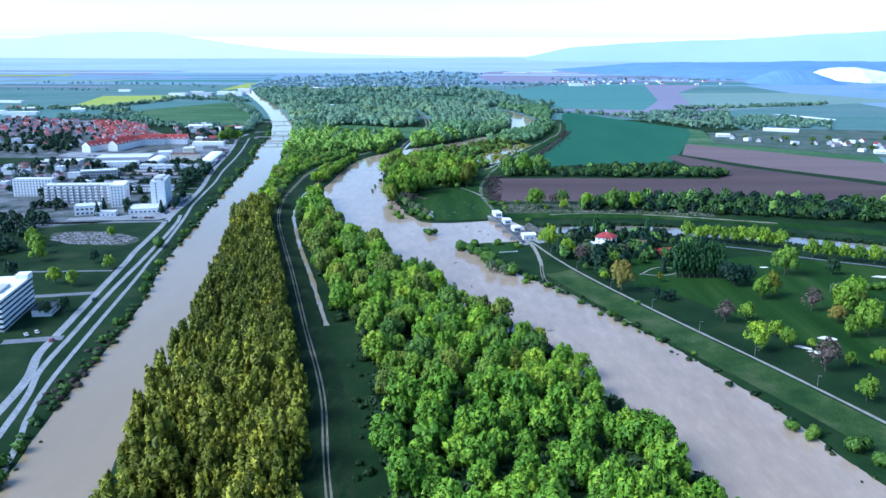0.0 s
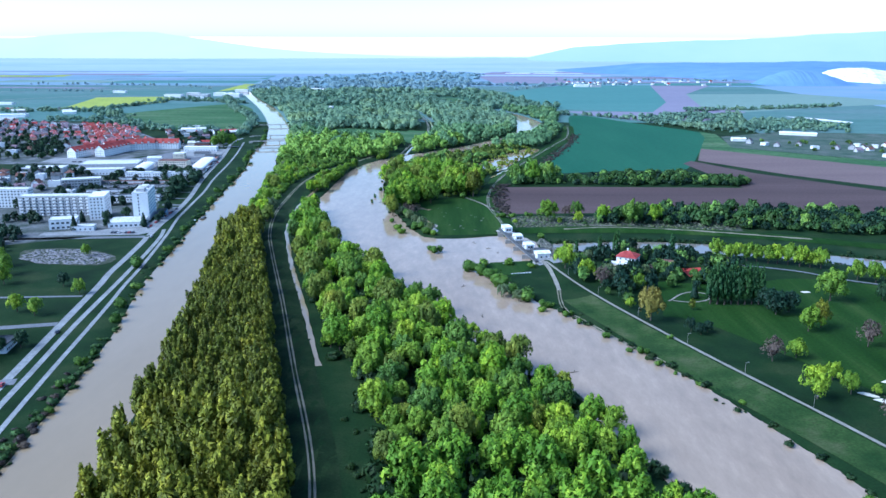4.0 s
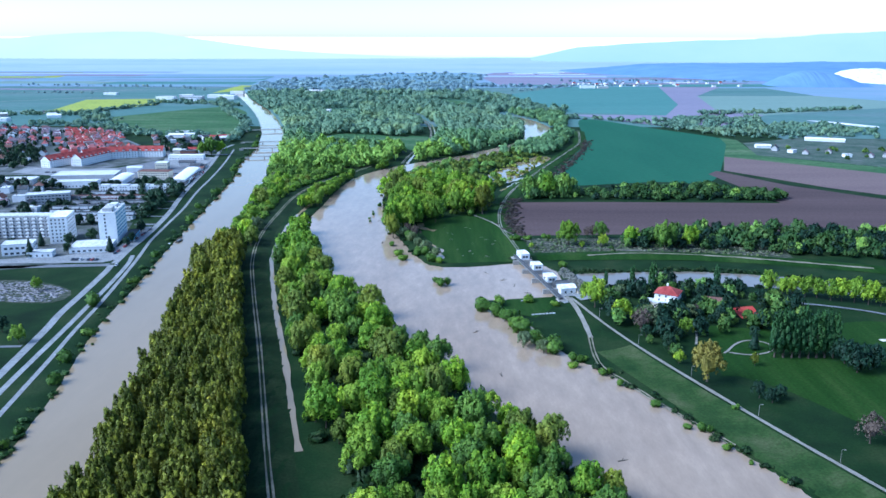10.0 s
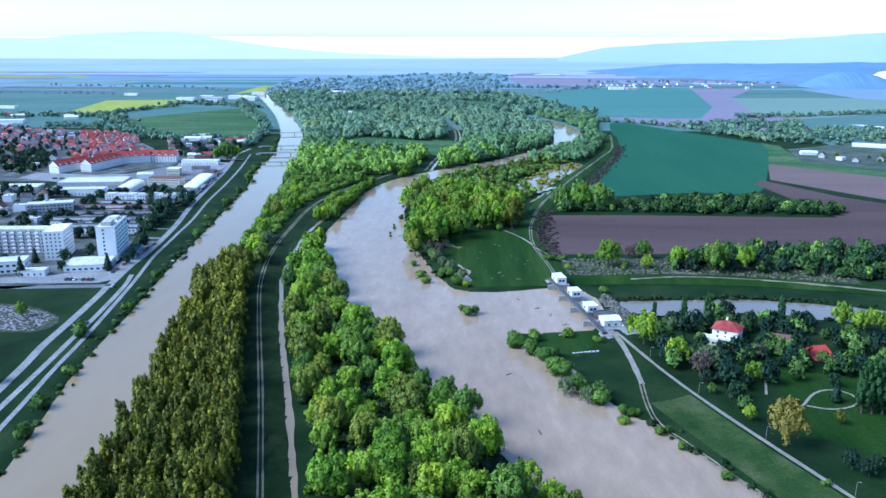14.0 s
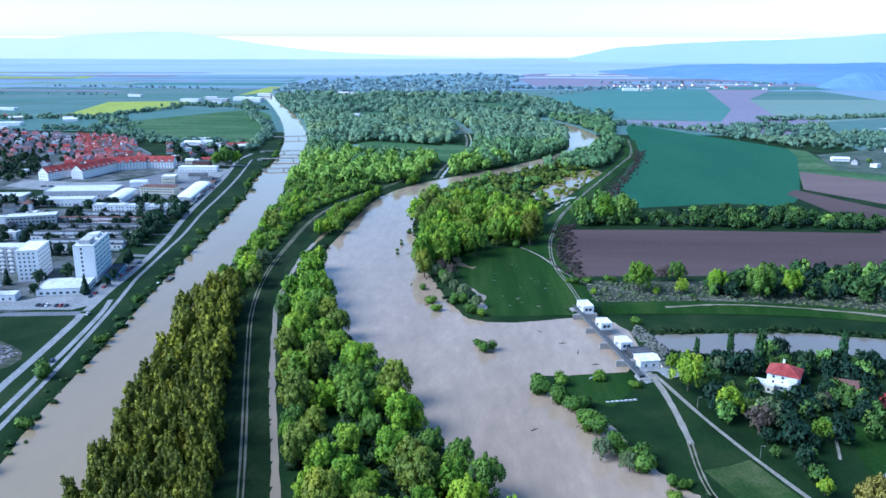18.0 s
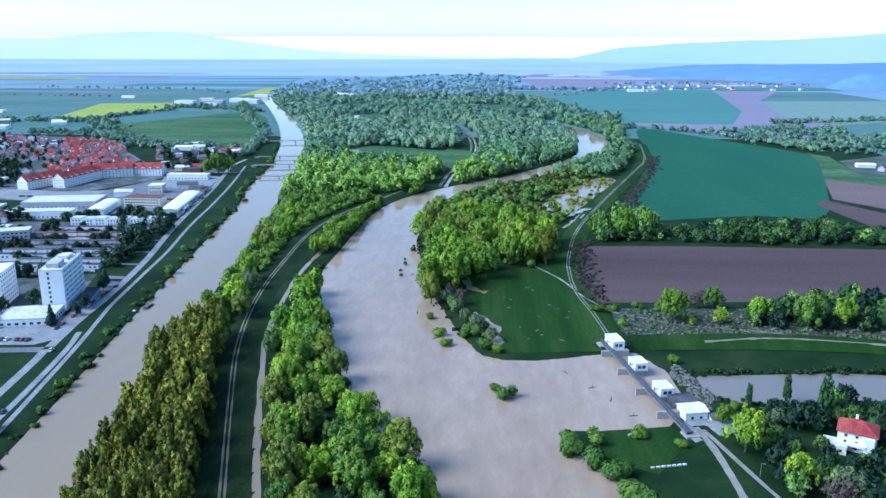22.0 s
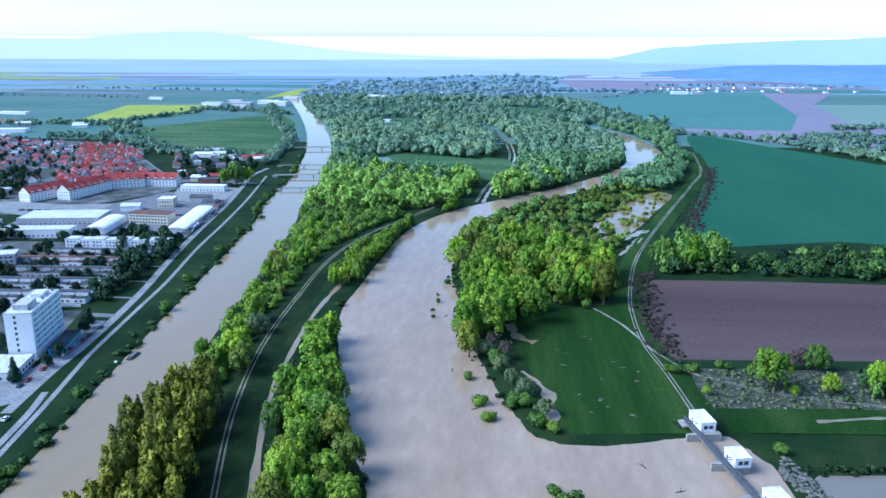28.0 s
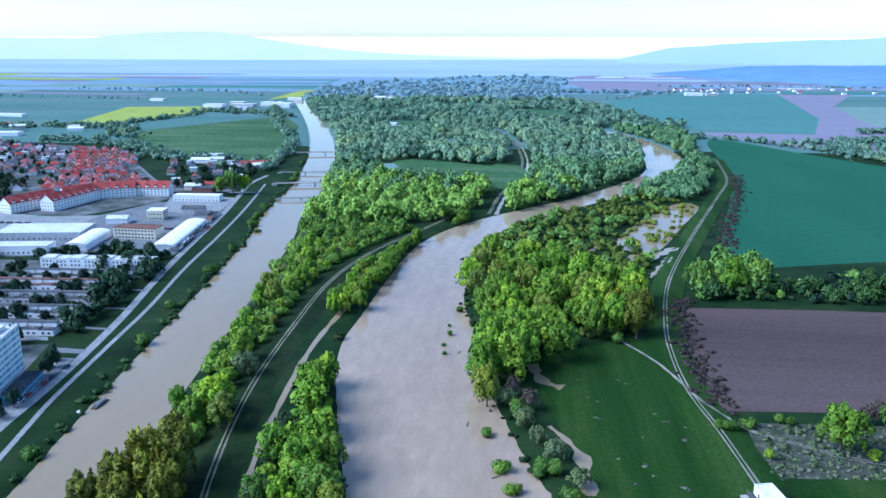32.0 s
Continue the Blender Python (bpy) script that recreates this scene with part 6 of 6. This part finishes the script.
for pts in ([(190, 395), (196, 390), (199, 391), (194, 396)], [(194, 388), (200, 382), (204, 383), (199, 389)], [(208, 407), (214, 403), (219, 405), (214, 410)], [(232, 545), (237, 546), (236, 549), (231, 548)], [(300, 524), (308, 521), (314, 524), (306, 527)]):
    sheet("sand_bunker", smooth(pts + [pts[0]], 2)[:-1], 0.35, MAT["sand"], "pale sand bunker on the park lawn", "bunker")
ribbon("park_path", [(136, 566), (132, 552), (128, 540)], 1.2, MAT["gravel"], "thin pale garden path", "path", lift=0.35)
ribbon("park_path", [(139, 528), (142, 531), (148, 539), (155, 545), (162, 546), (168, 541), (166, 532), (158, 527), (150, 526), (142, 529)], 1.3, MAT["gravel"], "thin pale garden path in a loop", "path", lift=0.35)
ribbon("park_path", [(200, 612), (226, 606), (253, 593), (273, 575), (324, 548), (400, 512)], 2.6, MAT["asphalt"], "grey lane behind the park trees", "path", lift=0.35)
ribbon("pond_rim", np.vstack([POND + (0, 0), POND[:1]])[: len(POND) // 2], 1.2, MAT["paving"], "pale stone rim of the park pond", "rim", lift=0.6)

# park trees: kind, place and height in metres
TALL = {"lime": 15.0, "dark": 12.0, "bronze": 17.0, "bare": 13.0, "grey": 11.0, "cypress": 24.0, "fir": 14.0, "willow": 20.0, "olive": 24.0, "bush": 6.0}
PARK = (("lime0", 84, 600, 20), ("lime1", 94, 575, 17), ("lime2", 127, 556, 12), ("fir", 157, 534, 12), ("lime0", 111, 514, 8), ("lime2", 82, 624, 10), ("bronze", 118, 491, 21), ("bare", 103, 560, 17), ("grey", 108, 566, 14), ("olive", 149, 512, 8),
        ("cypress", 127, 630, 25), ("cypress", 118, 648, 16), ("cypress", 172, 639, 19), ("cypress", 99, 642, 13))
PARK_DARK = (("dark0", 149, 626, 13), ("dark1", 156, 621, 11), ("dark2", 184, 632, 11), ("dark1", 147, 637, 8), ("dark0", 160, 610, 9), ("dark2", 152, 574, 11), ("dark1", 111, 532, 11), ("dark2", 146, 594, 12), ("dark0", 137, 632, 11), ("dark1", 163, 551, 9), ("dark2", 119, 545, 10),
             ("dark0", 104, 552, 9), ("dark1", 112, 578, 9), ("dark2", 121, 588, 8), ("fir", 142, 614, 12), ("dark0", 165, 628, 12), ("dark1", 190, 612, 10), ("dark2", 196, 596, 9), ("grey", 137, 583, 9), ("bare", 142, 588, 8), ("dark0", 129, 572, 7))
PARK_EAST = (("lime0", 204, 476, 17), ("willow4", 242, 530, 25), ("lime1", 180, 437, 13), ("lime2", 169, 389, 18), ("lime0", 186, 410, 11), ("lime1", 187, 394, 12), ("willow1", 240, 442, 26), ("lime2", 228, 410, 14), ("willow5", 239, 411, 23), ("lime0", 195, 329, 13), ("lime1", 207, 369, 9),
             ("lime2", 199, 393, 6), ("willow3", 250, 442, 19), ("lime1", 213, 318, 12), ("lime0", 224, 372, 10), ("willow2", 262, 470, 20), ("lime2", 290, 450, 15), ("olive", 214, 482, 18), ("bronze", 231, 432, 13))
PARK_REST = (("bare", 166, 433, 15), ("bare", 226, 453, 17), ("bare", 192, 363, 19), ("dark0", 197, 504, 19), ("dark1", 196, 515, 17), ("dark2", 207, 509, 17), ("dark0", 276, 531, 14), ("bush0", 283, 496, 6), ("bush1", 289, 496, 6), ("bush2", 296, 498, 6), ("dark1", 137, 475, 9), ("dark2", 141, 470, 9),
             ("dark0", 146, 474, 8), ("grey", 255, 480, 10), ("grey", 35, 540, 9), ("grey", 44, 530, 8), ("grey", -24, 735, 10), ("grey", -36, 760, 9), ("grey", -44, 780, 10), ("grey", -30, 748, 8), ("grey", -16, 715, 9), ("grey", 105, 625, 8))
for key, x, y, high in PARK + PARK_DARK + PARK_EAST + PARK_REST:
    plant(key, x, y, 0.88 * high / TALL[key.rstrip("0123456789")], group="park trees", sink=0.2)
for k in range(8):
    for j in range(2):
        plant("cypress", 163.5 + k * 4.3 + j * 2, 522.5 + j * 5.0 + random.uniform(-0.6, 0.6), random.uniform(0.88, 1.06), group="poplar screen", label="dark poplar in a dense screen row", tall=random.uniform(0.98, 1.08))
for k in range(11):
    plant("lime%d" % (k % 3), 204 + k * 6.6, 631 - k * 2.9 + random.uniform(-2, 2), random.uniform(0.75, 1.0), group="arm bank trees")
for k in range(14):
    plant("lime%d" % (k % 3), 282 + k * 9.6, 574 - k * 4.0 + random.uniform(-2, 2), random.uniform(0.8, 1.1), group="arm bank trees")
villa_green = np.random.default_rng(61)
GARDEN = [(88, 575), (100, 545), (112, 520), (122, 535), (128, 552), (165, 555), (200, 565), (215, 600), (190, 632), (140, 640), (95, 632)]
for mat, gap, keep, high in (("dark_leaf", 9.0, 0.42, 9.0), ("hedge_leaf", 8.0, 0.5, 7.0), ("mid_leaf", 18.0, 0.45, 8.5)):
    p = scattered(villa_green, GARDEN, gap, 0.45, keep)
    p = p[(np.hypot(p[:, 0] - 131, p[:, 1] - 606) > 14) & (np.hypot(p[:, 0] - 176, p[:, 1] - 592) > 13) & (np.hypot(p[:, 0] - 150, p[:, 1] - 540) > 15)]
    thicket("garden_thicket", "dark garden trees and shrubs round the villa", p, MAT[mat], villa_green, high, high * 0.95, 260, 1.1, category="garden trees", vary=(0.5, 1.5))
# big trees at the meadow
for key, x, y, s in (("olive", 27, 869, 1.25), ("olive", 17, 880, 1.1), ("willow1", 6, 890, 1.25), ("lime0", -17, 833, 1.55), ("willow1", -43, 806, 1.3), ("willow0", -36, 820, 1.15), ("willow2", -55, 800, 1.1), ("willow5", -30, 846, 1.3), ("willow1", -21, 902, 1.4), ("willow0", 3, 940, 1.4), ("willow2", -52, 830, 1.3), ("bush0", 16, 861, 1.0), ("willow3", -52, 780, 0.9), ("willow5", 91, 753, 1.15), ("willow4", 121, 773, 0.75), ("willow0", 141, 752, 0.8), ("willow4", 165, 741, 1.1), ("willow2", 186, 746, 0.9), ("bush1", 50, 764, 0.9), ("bush2", 60, 770, 0.8), ("bush0", 74, 774, 0.8), ("bush2", 46, 765, 0.6), ("bare", 115, 778, 0.8), ("bare", 110, 776, 0.7), ("willow4", 79, 958, 1.1), ("willow2", 99, 952, 1.2), ("willow4", 118, 968, 1.0), ("bare", -33, 776, 0.8), ("bare", -40, 790, 0.7), ("willow3", -50, 815, 0.8), ("willow4", -46, 838, 0.8), ("grey", -51, 800, 0.9), ("lime0", 118, 748, 0.7), ("lime1", 60, 742, 0.35), ("lime2", 100, 744, 0.4)):
    plant(key, x, y, s, group="meadow trees", sink=0.2)
for key, x, y, s in (("olive", -173, 700, 0.98), ("olive", -167, 713, 1.0), ("olive", -178, 688, 0.9), ("olive", -161, 700, 0.85), ("olive", -158, 682, 0.9), ("olive", -170, 672, 0.94), ("olive", -164, 655, 0.9), ("olive", -178, 658, 0.9), ("olive", -182, 675, 0.86), ("olive", -152, 640, 0.9), ("olive", -168, 638, 0.92), ("willow0", -170, 758, 0.98), ("willow3", -163, 745, 0.8), ("willow1", -178, 817, 0.85), ("grey", -172, 800, 1.1), ("willow2", -118, 704, 1.0), ("willow4", -106, 690, 0.95), ("willow5", -134, 788, 0.72), ("willow1", -108, 715, 0.8)):
    plant(key, x, y, s, group="dyke end trees", sink=0.2)
# bushes: river banks, flooded basin and canal edge
for x, y, s in ((-11, 646, 1.0), (-15, 655, 0.9), (16, 597, 1.4), (22, 590, 1.3), (26, 604, 1.0), (30, 580, 1.4), (36, 560, 1.6), (41, 548, 1.3), (50, 530, 1.5), (45, 540, 0.8), (33, 570, 1.3), (14, 606, 1.2), (58, 520, 0.8), (101, 445, 0.7), (96, 447, 0.6), (88, 468, 0.6), (70, 502, 0.8), (76, 490, 0.6), (106, 429, 0.5), (133, 384, 0.4), (156, 297, 1.0), (166, 283, 1.1), (149, 304, 0.9), (172, 272, 0.9),
                (-44, 726, 0.9), (-40, 710, 0.8), (-51, 752, 0.7), (-30, 722, 1.1), (-20, 706, 1.2), (-24, 724, 1.2), (-38, 770, 1.2), (-12, 700, 0.8), (62, 636, 0.5), (44, 612, 0.8), (60, 604, 0.7), (48, 700, 0.5), (78, 690, 0.8), (92, 640, 0.7), (104, 636, 0.6), (122, 462, 0.4), (57, 512, 0.6), (64, 520, 0.5), (112, 418, 0.35), (120, 405, 0.35)):
    plant("bush%d" % random.randrange(3), x, y, s * random.uniform(0.85, 1.1), group="bank bushes", sink=0.25)
bank = between(CANAL_W, 190, 1500)
p = np.vstack([bank + (-random.uniform(0.5, 2.5), random.uniform(-4, 4)) for _ in range(3)])
p = p + rng.normal(0, 1.6, p.shape)
thicket("canal_edge_bushes", "dark ragged bushes along the canal edge", p[rng.random(len(p)) < 0.8], MAT["hedge_leaf"], rng, 2.6, 5.0, 120, 0.8, "bush", category="bushes", vary=(0.2, 1.1))
p = between(CANAL_W, 320, 420)
p = np.vstack([p, p + (-4, 3), p + (-7, 0)]) + rng.normal(0, 1.5, (3 * len(p), 2))
thicket("bank_brambles", "dark purple-brown brambles on the canal bank", p, MAT["bare_hedge"], rng, 2.0, 5.0, 120, 0.6, "bush", category="bushes", vary=(0.4, 1.2))
p = bank + rng.normal(0, 1.5, bank.shape) + (-3, 0)
thicket("canal_edge_trees", "small green trees on the canal edge", p[rng.random(len(p)) < 0.22], MAT["bank_leaf"], rng, 6.0, 7.5, 260, 1.1, "bush", category="bushes", vary=(0.5, 1.2))
edge = np.vstack([between(RIVER_E, 250, 560), between(RIVER_E2, 720, 1100)])
p = np.vstack([edge, edge]) + rng.normal(0, 2.0, (2 * len(edge), 2))
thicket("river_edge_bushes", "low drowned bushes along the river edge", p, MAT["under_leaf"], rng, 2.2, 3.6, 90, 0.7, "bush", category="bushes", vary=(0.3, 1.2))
arm_rng = np.random.default_rng(83)
edge = np.vstack([between(ARM_N, 560, 700) + (0, 1.5), between(ARM_N, 560, 700) + (0, 3.0), between(ARM_S, 560, 660) + (0, -1.5)])
edge = edge[edge[:, 0] < 420]
edge = np.vstack([edge, edge + (4, 0), edge + (8, 0)])
thicket("bank_shrubs", "dark low shrubs and reeds along the side arm", edge + arm_rng.normal(0, 1.0, edge.shape), MAT["under_leaf"], arm_rng, 2.0, 3.4, 90, 0.6, "bush", category="bushes", vary=(0.4, 1.3))
# snags in mid river
for x, y, s in ((-76, 866, 0.5), (-78, 850, 0.35), (-77, 838, 0.35), (-74, 905, 0.6), (-70, 915, 0.6), (-78, 880, 0.3)):
    plant("bush1", x, y, s, group="flooded bushes", label="half-drowned bush standing in the river")

# ---- town greenery ----
green = np.random.default_rng(31)
for poly, gap, keep, size in (([(-470, 830), (-420, 940), (-440, 985), (-540, 1000), (-720, 1060), (-680, 900), (-560, 820)], 17, 0.6, 0.75), ([(-430, 1265), (-600, 1500), (-740, 1540), (-820, 1480), (-760, 1360), (-520, 1255)], 17, 0.4, 0.42),
                              ([(-540, 1130), (-600, 1290), (-900, 1440), (-900, 1180), (-720, 1090)], 17, 0.6, 0.75), ([(-300, 985), (-400, 985), (-400, 1000), (-300, 1002)], 9, 0.85, 0.8), ([(-283, 846), (-296, 846), (-326, 945), (-350, 1012), (-311, 1008), (-291, 962)], 8, 0.85, 0.85),
                              ([(-345, 790), (-420, 795), (-430, 850), (-310, 835), (-300, 815)], 12, 0.6, 0.7), ([(-330, 560), (-345, 650), (-360, 700), (-470, 700), (-500, 580), (-420, 540)], 12, 0.8, 0.9), ([(-300, 850), (-420, 845), (-420, 960), (-306, 960)], 9, 0.62, 0.6), ([(-430, 985), (-430, 1000), (-540, 1020), (-540, 1000)], 9, 0.8, 0.8), ([(-545, 1150), (-600, 1310), (-650, 1310), (-640, 1180)], 12, 0.8, 0.8), ([(-600, 1330), (-690, 1560), (-880, 1640), (-900, 1450), (-680, 1330)], 16, 0.45, 0.45),
                              ([(-340, 1275), (-500, 1265), (-420, 1300), (-480, 1400), (-360, 1420)], 16, 0.6, 0.8), ([(-345, 735), (-400, 740), (-400, 762), (-345, 755)], 9, 0.7, 0.7)):
    p = scattered(green, poly, gap, 0.45, keep)
    thicket("town_trees", "dark garden trees between the houses", p, MAT["dark_leaf" if gap < 18 else "mid_leaf"], green, 12.0 * size, 11.0 * size, 180, 1.7, category="garden trees")
for x, y, key, s in ((-240, 540, "lime0", 0.7), (-262, 505, "lime1", 0.8), (-248, 498, "lime2", 0.7), (-258, 556, "dark0", 0.8), (-275, 630, "lime1", 0.6), (-225, 600, "bush0", 1.3), (-230, 448, "dark1", 0.8), (-236, 440, "dark2", 0.8), (-268, 728, "fir", 0.9), (-262, 745, "dark0", 0.6), (-262, 756, "dark1", 0.7), (-272, 800, "dark2", 0.8),
                     (-274, 808, "fir", 0.8), (-268, 792, "dark0", 0.7), (-300, 724, "dark1", 0.7), (-322, 712, "fir", 0.9), (-308, 745, "dark2", 0.9), (-296, 760, "dark0", 1.0), (-330, 745, "fir", 0.8), (-300, 560, "lime0", 0.9), (-310, 580, "lime2", 1.0), (-300, 520, "dark1", 1.0), (-325, 600, "lime1", 1.0)):
    plant(key, x, y, s, group="street trees")
for key, x, y, s in (("willow4", -340, 1250, 1.2), ("willow2", -330, 1256, 1.0), ("willow4", -352, 1246, 0.9)):
    plant(key, x, y, s, group="yard trees", label="tall green tree beside the works yard")

p = scattered(green, [(470, 1330), (600, 1340), (760, 1310), (850, 1200), (790, 1110), (640, 1140), (540, 1220)], 24, 0.45, 0.4)
thicket("village_trees", "small garden trees of the village", p, MAT["hedge_leaf"], green, 6.0, 7.0, 120, 1.5, category="garden trees", vary=(0.4, 1.3))

# ---- bridges over the canal ----
def foot_bridge(a, b, wide_, z, label, piers):
    root = tagged(new("canal_bridge"), label, "bridge")
    long = math.hypot(b[0] - a[0], b[1] - a[1])
    root.matrix_basis = pose(a[0], a[1], 0, 0, 0, math.degrees(math.atan2(b[1] - a[1], b[0] - a[0])))
    part("deck", box_arrays(0, long, -wide_ / 2, wide_ / 2, z, z + 0.7), MAT["concrete"], root)
    for s in (-1, 1):
        part("railing", box_arrays(0, long, s * wide_ / 2 - 0.06, s * wide_ / 2 + 0.06, z + 1.5, z + 1.65), MAT["steel"], root)
        for k in range(int(long / 6)):
            part("post", box_arrays(6 * k, 6 * k + 0.1, s * wide_ / 2 - 0.05, s * wide_ / 2 + 0.05, z + 0.7, z + 1.5), MAT["steel"], root)
    for q in piers:
        part("pier", box_arrays(long * q - 0.6, long * q + 0.6, -wide_ / 2, wide_ / 2, -4, z), MAT["concrete"], root)
    for q in (0.0, 1.0):
        part("abutment", box_arrays(long * q - 3, long * q + 3, -wide_ / 2 - 0.5, wide_ / 2 + 0.5, -3, z), MAT["concrete"], root)


foot_bridge((-312, 1305), (-246, 1318), 5, 2.2, "narrow concrete road bridge over the canal", (0.33, 0.67))
foot_bridge((-284, 1226), (-238, 1236), 1.6, 1.0, "low pipe bridge over the canal", (0.5,))
foot_bridge((-330, 1385), (-268, 1392), 2, 1.4, "slim footbridge over the canal", (0.5,))
foot_bridge((-362, 1548), (-292, 1562), 4, 2.4, "far concrete bridge over the canal", (0.33, 0.67))

# ---- small things ----
raft = tagged(new("pontoon"), "long dark wooden pontoon moored at the canal bank", "pontoon")
part("hull", box_arrays(-1.3, 1.3, -5, 5, -0.4, 0.5), MAT["bark"], raft)
part("cabin", box_arrays(-0.9, 0.9, -3.6, 3.6, 0.5, 1.5), MAT["steel"], raft)
for s in (-1.2, 1.2):
    part("rail", box_arrays(s - 0.04, s + 0.04, -4.8, 4.8, 1.1, 1.2), MAT["pale_roof"], raft)
raft.matrix_basis = pose(-227, 765, WATER_LEVEL, 0, 0, -4)
jetty = tagged(new("jetty"), "small plank jetty on the canal bank", "jetty")
part("deck", box_arrays(-5, 5, -1, 1, 0.5, 0.7), MAT["pale_roof"], jetty)
for u in (-4, 0, 4):
    for s in (-0.8, 0.8):
        part("pile", box_arrays(u - 0.12, u + 0.12, s - 0.12, s + 0.12, -1.5, 0.5), MAT["bark"], jetty)
jetty.matrix_basis = pose(-234, 757, WATER_LEVEL, 0, 0, -20)

MAT["car_white"] = material("white_car_paint", 0.3, spec=0.5)[0]
MAT["car_white"].node_tree.nodes["Principled BSDF"].inputs["Base Color"].default_value = (0.7, 0.7, 0.72, 1)
MAT["car_dark"] = material("dark_car_paint", 0.3, spec=0.5)[0]
MAT["car_dark"].node_tree.nodes["Principled BSDF"].inputs["Base Color"].default_value = (0.04, 0.05, 0.08, 1)
MAT["car_red"] = material("red_car_paint", 0.3, spec=0.5)[0]
MAT["car_red"].node_tree.nodes["Principled BSDF"].inputs["Base Color"].default_value = (0.3, 0.03, 0.03, 1)


def taper(x0, x1, y0, y1, z0, z1, inx, iny):
    v, f = box_arrays(x0, x1, y0, y1, z0, z1)
    v[4:, 0] *= 1 - inx
    v[4:, 1] *= 1 - iny
    return v, f


def wheel_arrays(x, y):
    v, f = [], []
    for s in (-0.1, 0.1):
        for k in range(10):
            a = 2 * math.pi * k / 10
            v.append((x + s, y + 0.32 * math.cos(a), 0.32 + 0.32 * math.sin(a)))
    for k in range(10):
        f.append((k, (k + 1) % 10, 10 + (k + 1) % 10, 10 + k))
    f += [(k, k + 1, 8 - k, 9 - k) for k in range(4)] + [(10 + k + 1, 10 + k, 19 - k, 18 - k) for k in range(4)]
    return np.array(v), np.array(f)


CARS = []
for paint, label in (("car_white", "parked white car"), ("car_dark", "parked dark blue car"), ("car_red", "parked dark red car")):
    car = tagged(new("car"), label + " on the street", "car", "parked cars")
    part("body", taper(-0.88, 0.88, -2.1, 2.1, 0.3, 0.95, 0.05, 0.03), MAT[paint], car)
    part("cabin", taper(-0.78, 0.78, -1.3, 1.1, 0.95, 1.45, 0.15, 0.25), MAT["glass"], car)
    part("roof", box_arrays(-0.66, 0.66, -0.95, 0.8, 1.45, 1.5), MAT[paint], car)
    for wx in (-0.8, 0.8):
        for wy in (-1.3, 1.3):
            part("wheel", wheel_arrays(wx, wy), MAT["steel"], car)
    CARS.append([car, False])
park = np.random.default_rng(41)
lots = [(-262 - 0.11 * k, 716 + 6.5 * k, 2) for k in range(14) if k % 3] + [(-289 + 2.9 * k, 704, 0) for k in range(8) if k % 4] + [(-306 - 0.11 * k, 1020 + 4.0 * k, 80) for k in range(22)]
lots += [(-420 - 2.8 * k, 1086, 5) for k in range(14) if k % 4] + [(-470 - 2.8 * k, 1098, 5) for k in range(12) if k % 3] + [(-335 - 3 * k, 1090, 0) for k in range(9)] + [(-232, 620, 8), (-248, 690, 6), (-221, 470, 6), (-228, 412, 40), (-232, 408, 40), (-214, 400, 6)]
for x, y, a in lots:
    n = int(park.choice([0, 0, 1, 1, 2]))
    car, used = CARS[n]
    if used:
        copy_thing(car, pose(x, y, 0.2, 0, 0, a + park.uniform(-3, 3)))
    else:
        car.matrix_basis, CARS[n][1] = pose(x, y, 0.2, 0, 0, a), True

# street lamps along the dyke path and the canal street
lamp = tagged(new("street_lamp"), "slim grey street lamp on a tall mast", "street lamp", "street lamps")
V, F = tube([(0, 0, -0.3), (0, 0, 3), (0, 0, 5.5)], [0.09, 0.07, 0.05])
part("mast", (V, F), MAT["concrete"], lamp)
part("arm", box_arrays(0, 1.2, -0.05, 0.05, 5.4, 5.5), MAT["concrete"], lamp)
part("head", box_arrays(0.9, 1.6, -0.15, 0.15, 5.25, 5.42), MAT["concrete"], lamp)
first = True
for x, y in list(LEVEE_PATH[4::5] + (2.2, 0)) :
    if first:
        lamp.matrix_basis, first = pose(x, y, gz(x, y)), False
    else:
        copy_thing(lamp, pose(x, y, gz(x, y)))
# pale bank stones of the lawn and a landing wall
for a, b in (((22, 588), (42, 592)), ((40, 612), (46, 616))):
    wall = tagged(new("kerb_wall"), "low pale concrete wall at the lawn edge", "wall")
    long = math.hypot(b[0] - a[0], b[1] - a[1])
    part("wall", box_arrays(0, long, -0.5, 0.5, -0.2, 0.7), MAT["paving"], wall)
    wall.matrix_basis = pose(a[0], a[1], gz(*a), 0, 0, math.degrees(math.atan2(b[1] - a[1], b[0] - a[0])))
for root, used in list(TREES.values()) + HOUSES + CARS:
    if not used:
        for ob in list(root.children_recursive) + [root]:
            bpy.data.objects.remove(ob)

# driftwood on the flood
log = tagged(new("driftwood"), "dark drifting log in the flood water", "driftwood", "driftwood")
V, F = tube([(0, 0, 0), (0, 0, 2.2), (0.2, 0, 4.5)], [0.3, 0.26, 0.12])
part("stem", (V[:, [2, 0, 1]], F), MAT["bark"], log)
V, F = tube([(0, 0, 0), (0.1, 0, 0.8), (0.4, 0, 1.6)], [0.14, 0.1, 0.04], 5)
part("branch", (V + (2.0, 0, 0.1), F), MAT["bark"], log)
for k, (x, y, a) in enumerate(((30, 660, 20), (38, 646, 70), (44, 632, 10), (22, 676, 120), (-48, 720, 30), (-60, 760, 80), (8, 560, 40), (20, 500, 100), (60, 420, 15), (-70, 840, 60))):
    if k == 0:
        log.matrix_basis = pose(x, y, WATER_LEVEL, 0, 0, a)
    else:
        copy_thing(log, pose(x, y, WATER_LEVEL, 0, 0, a))
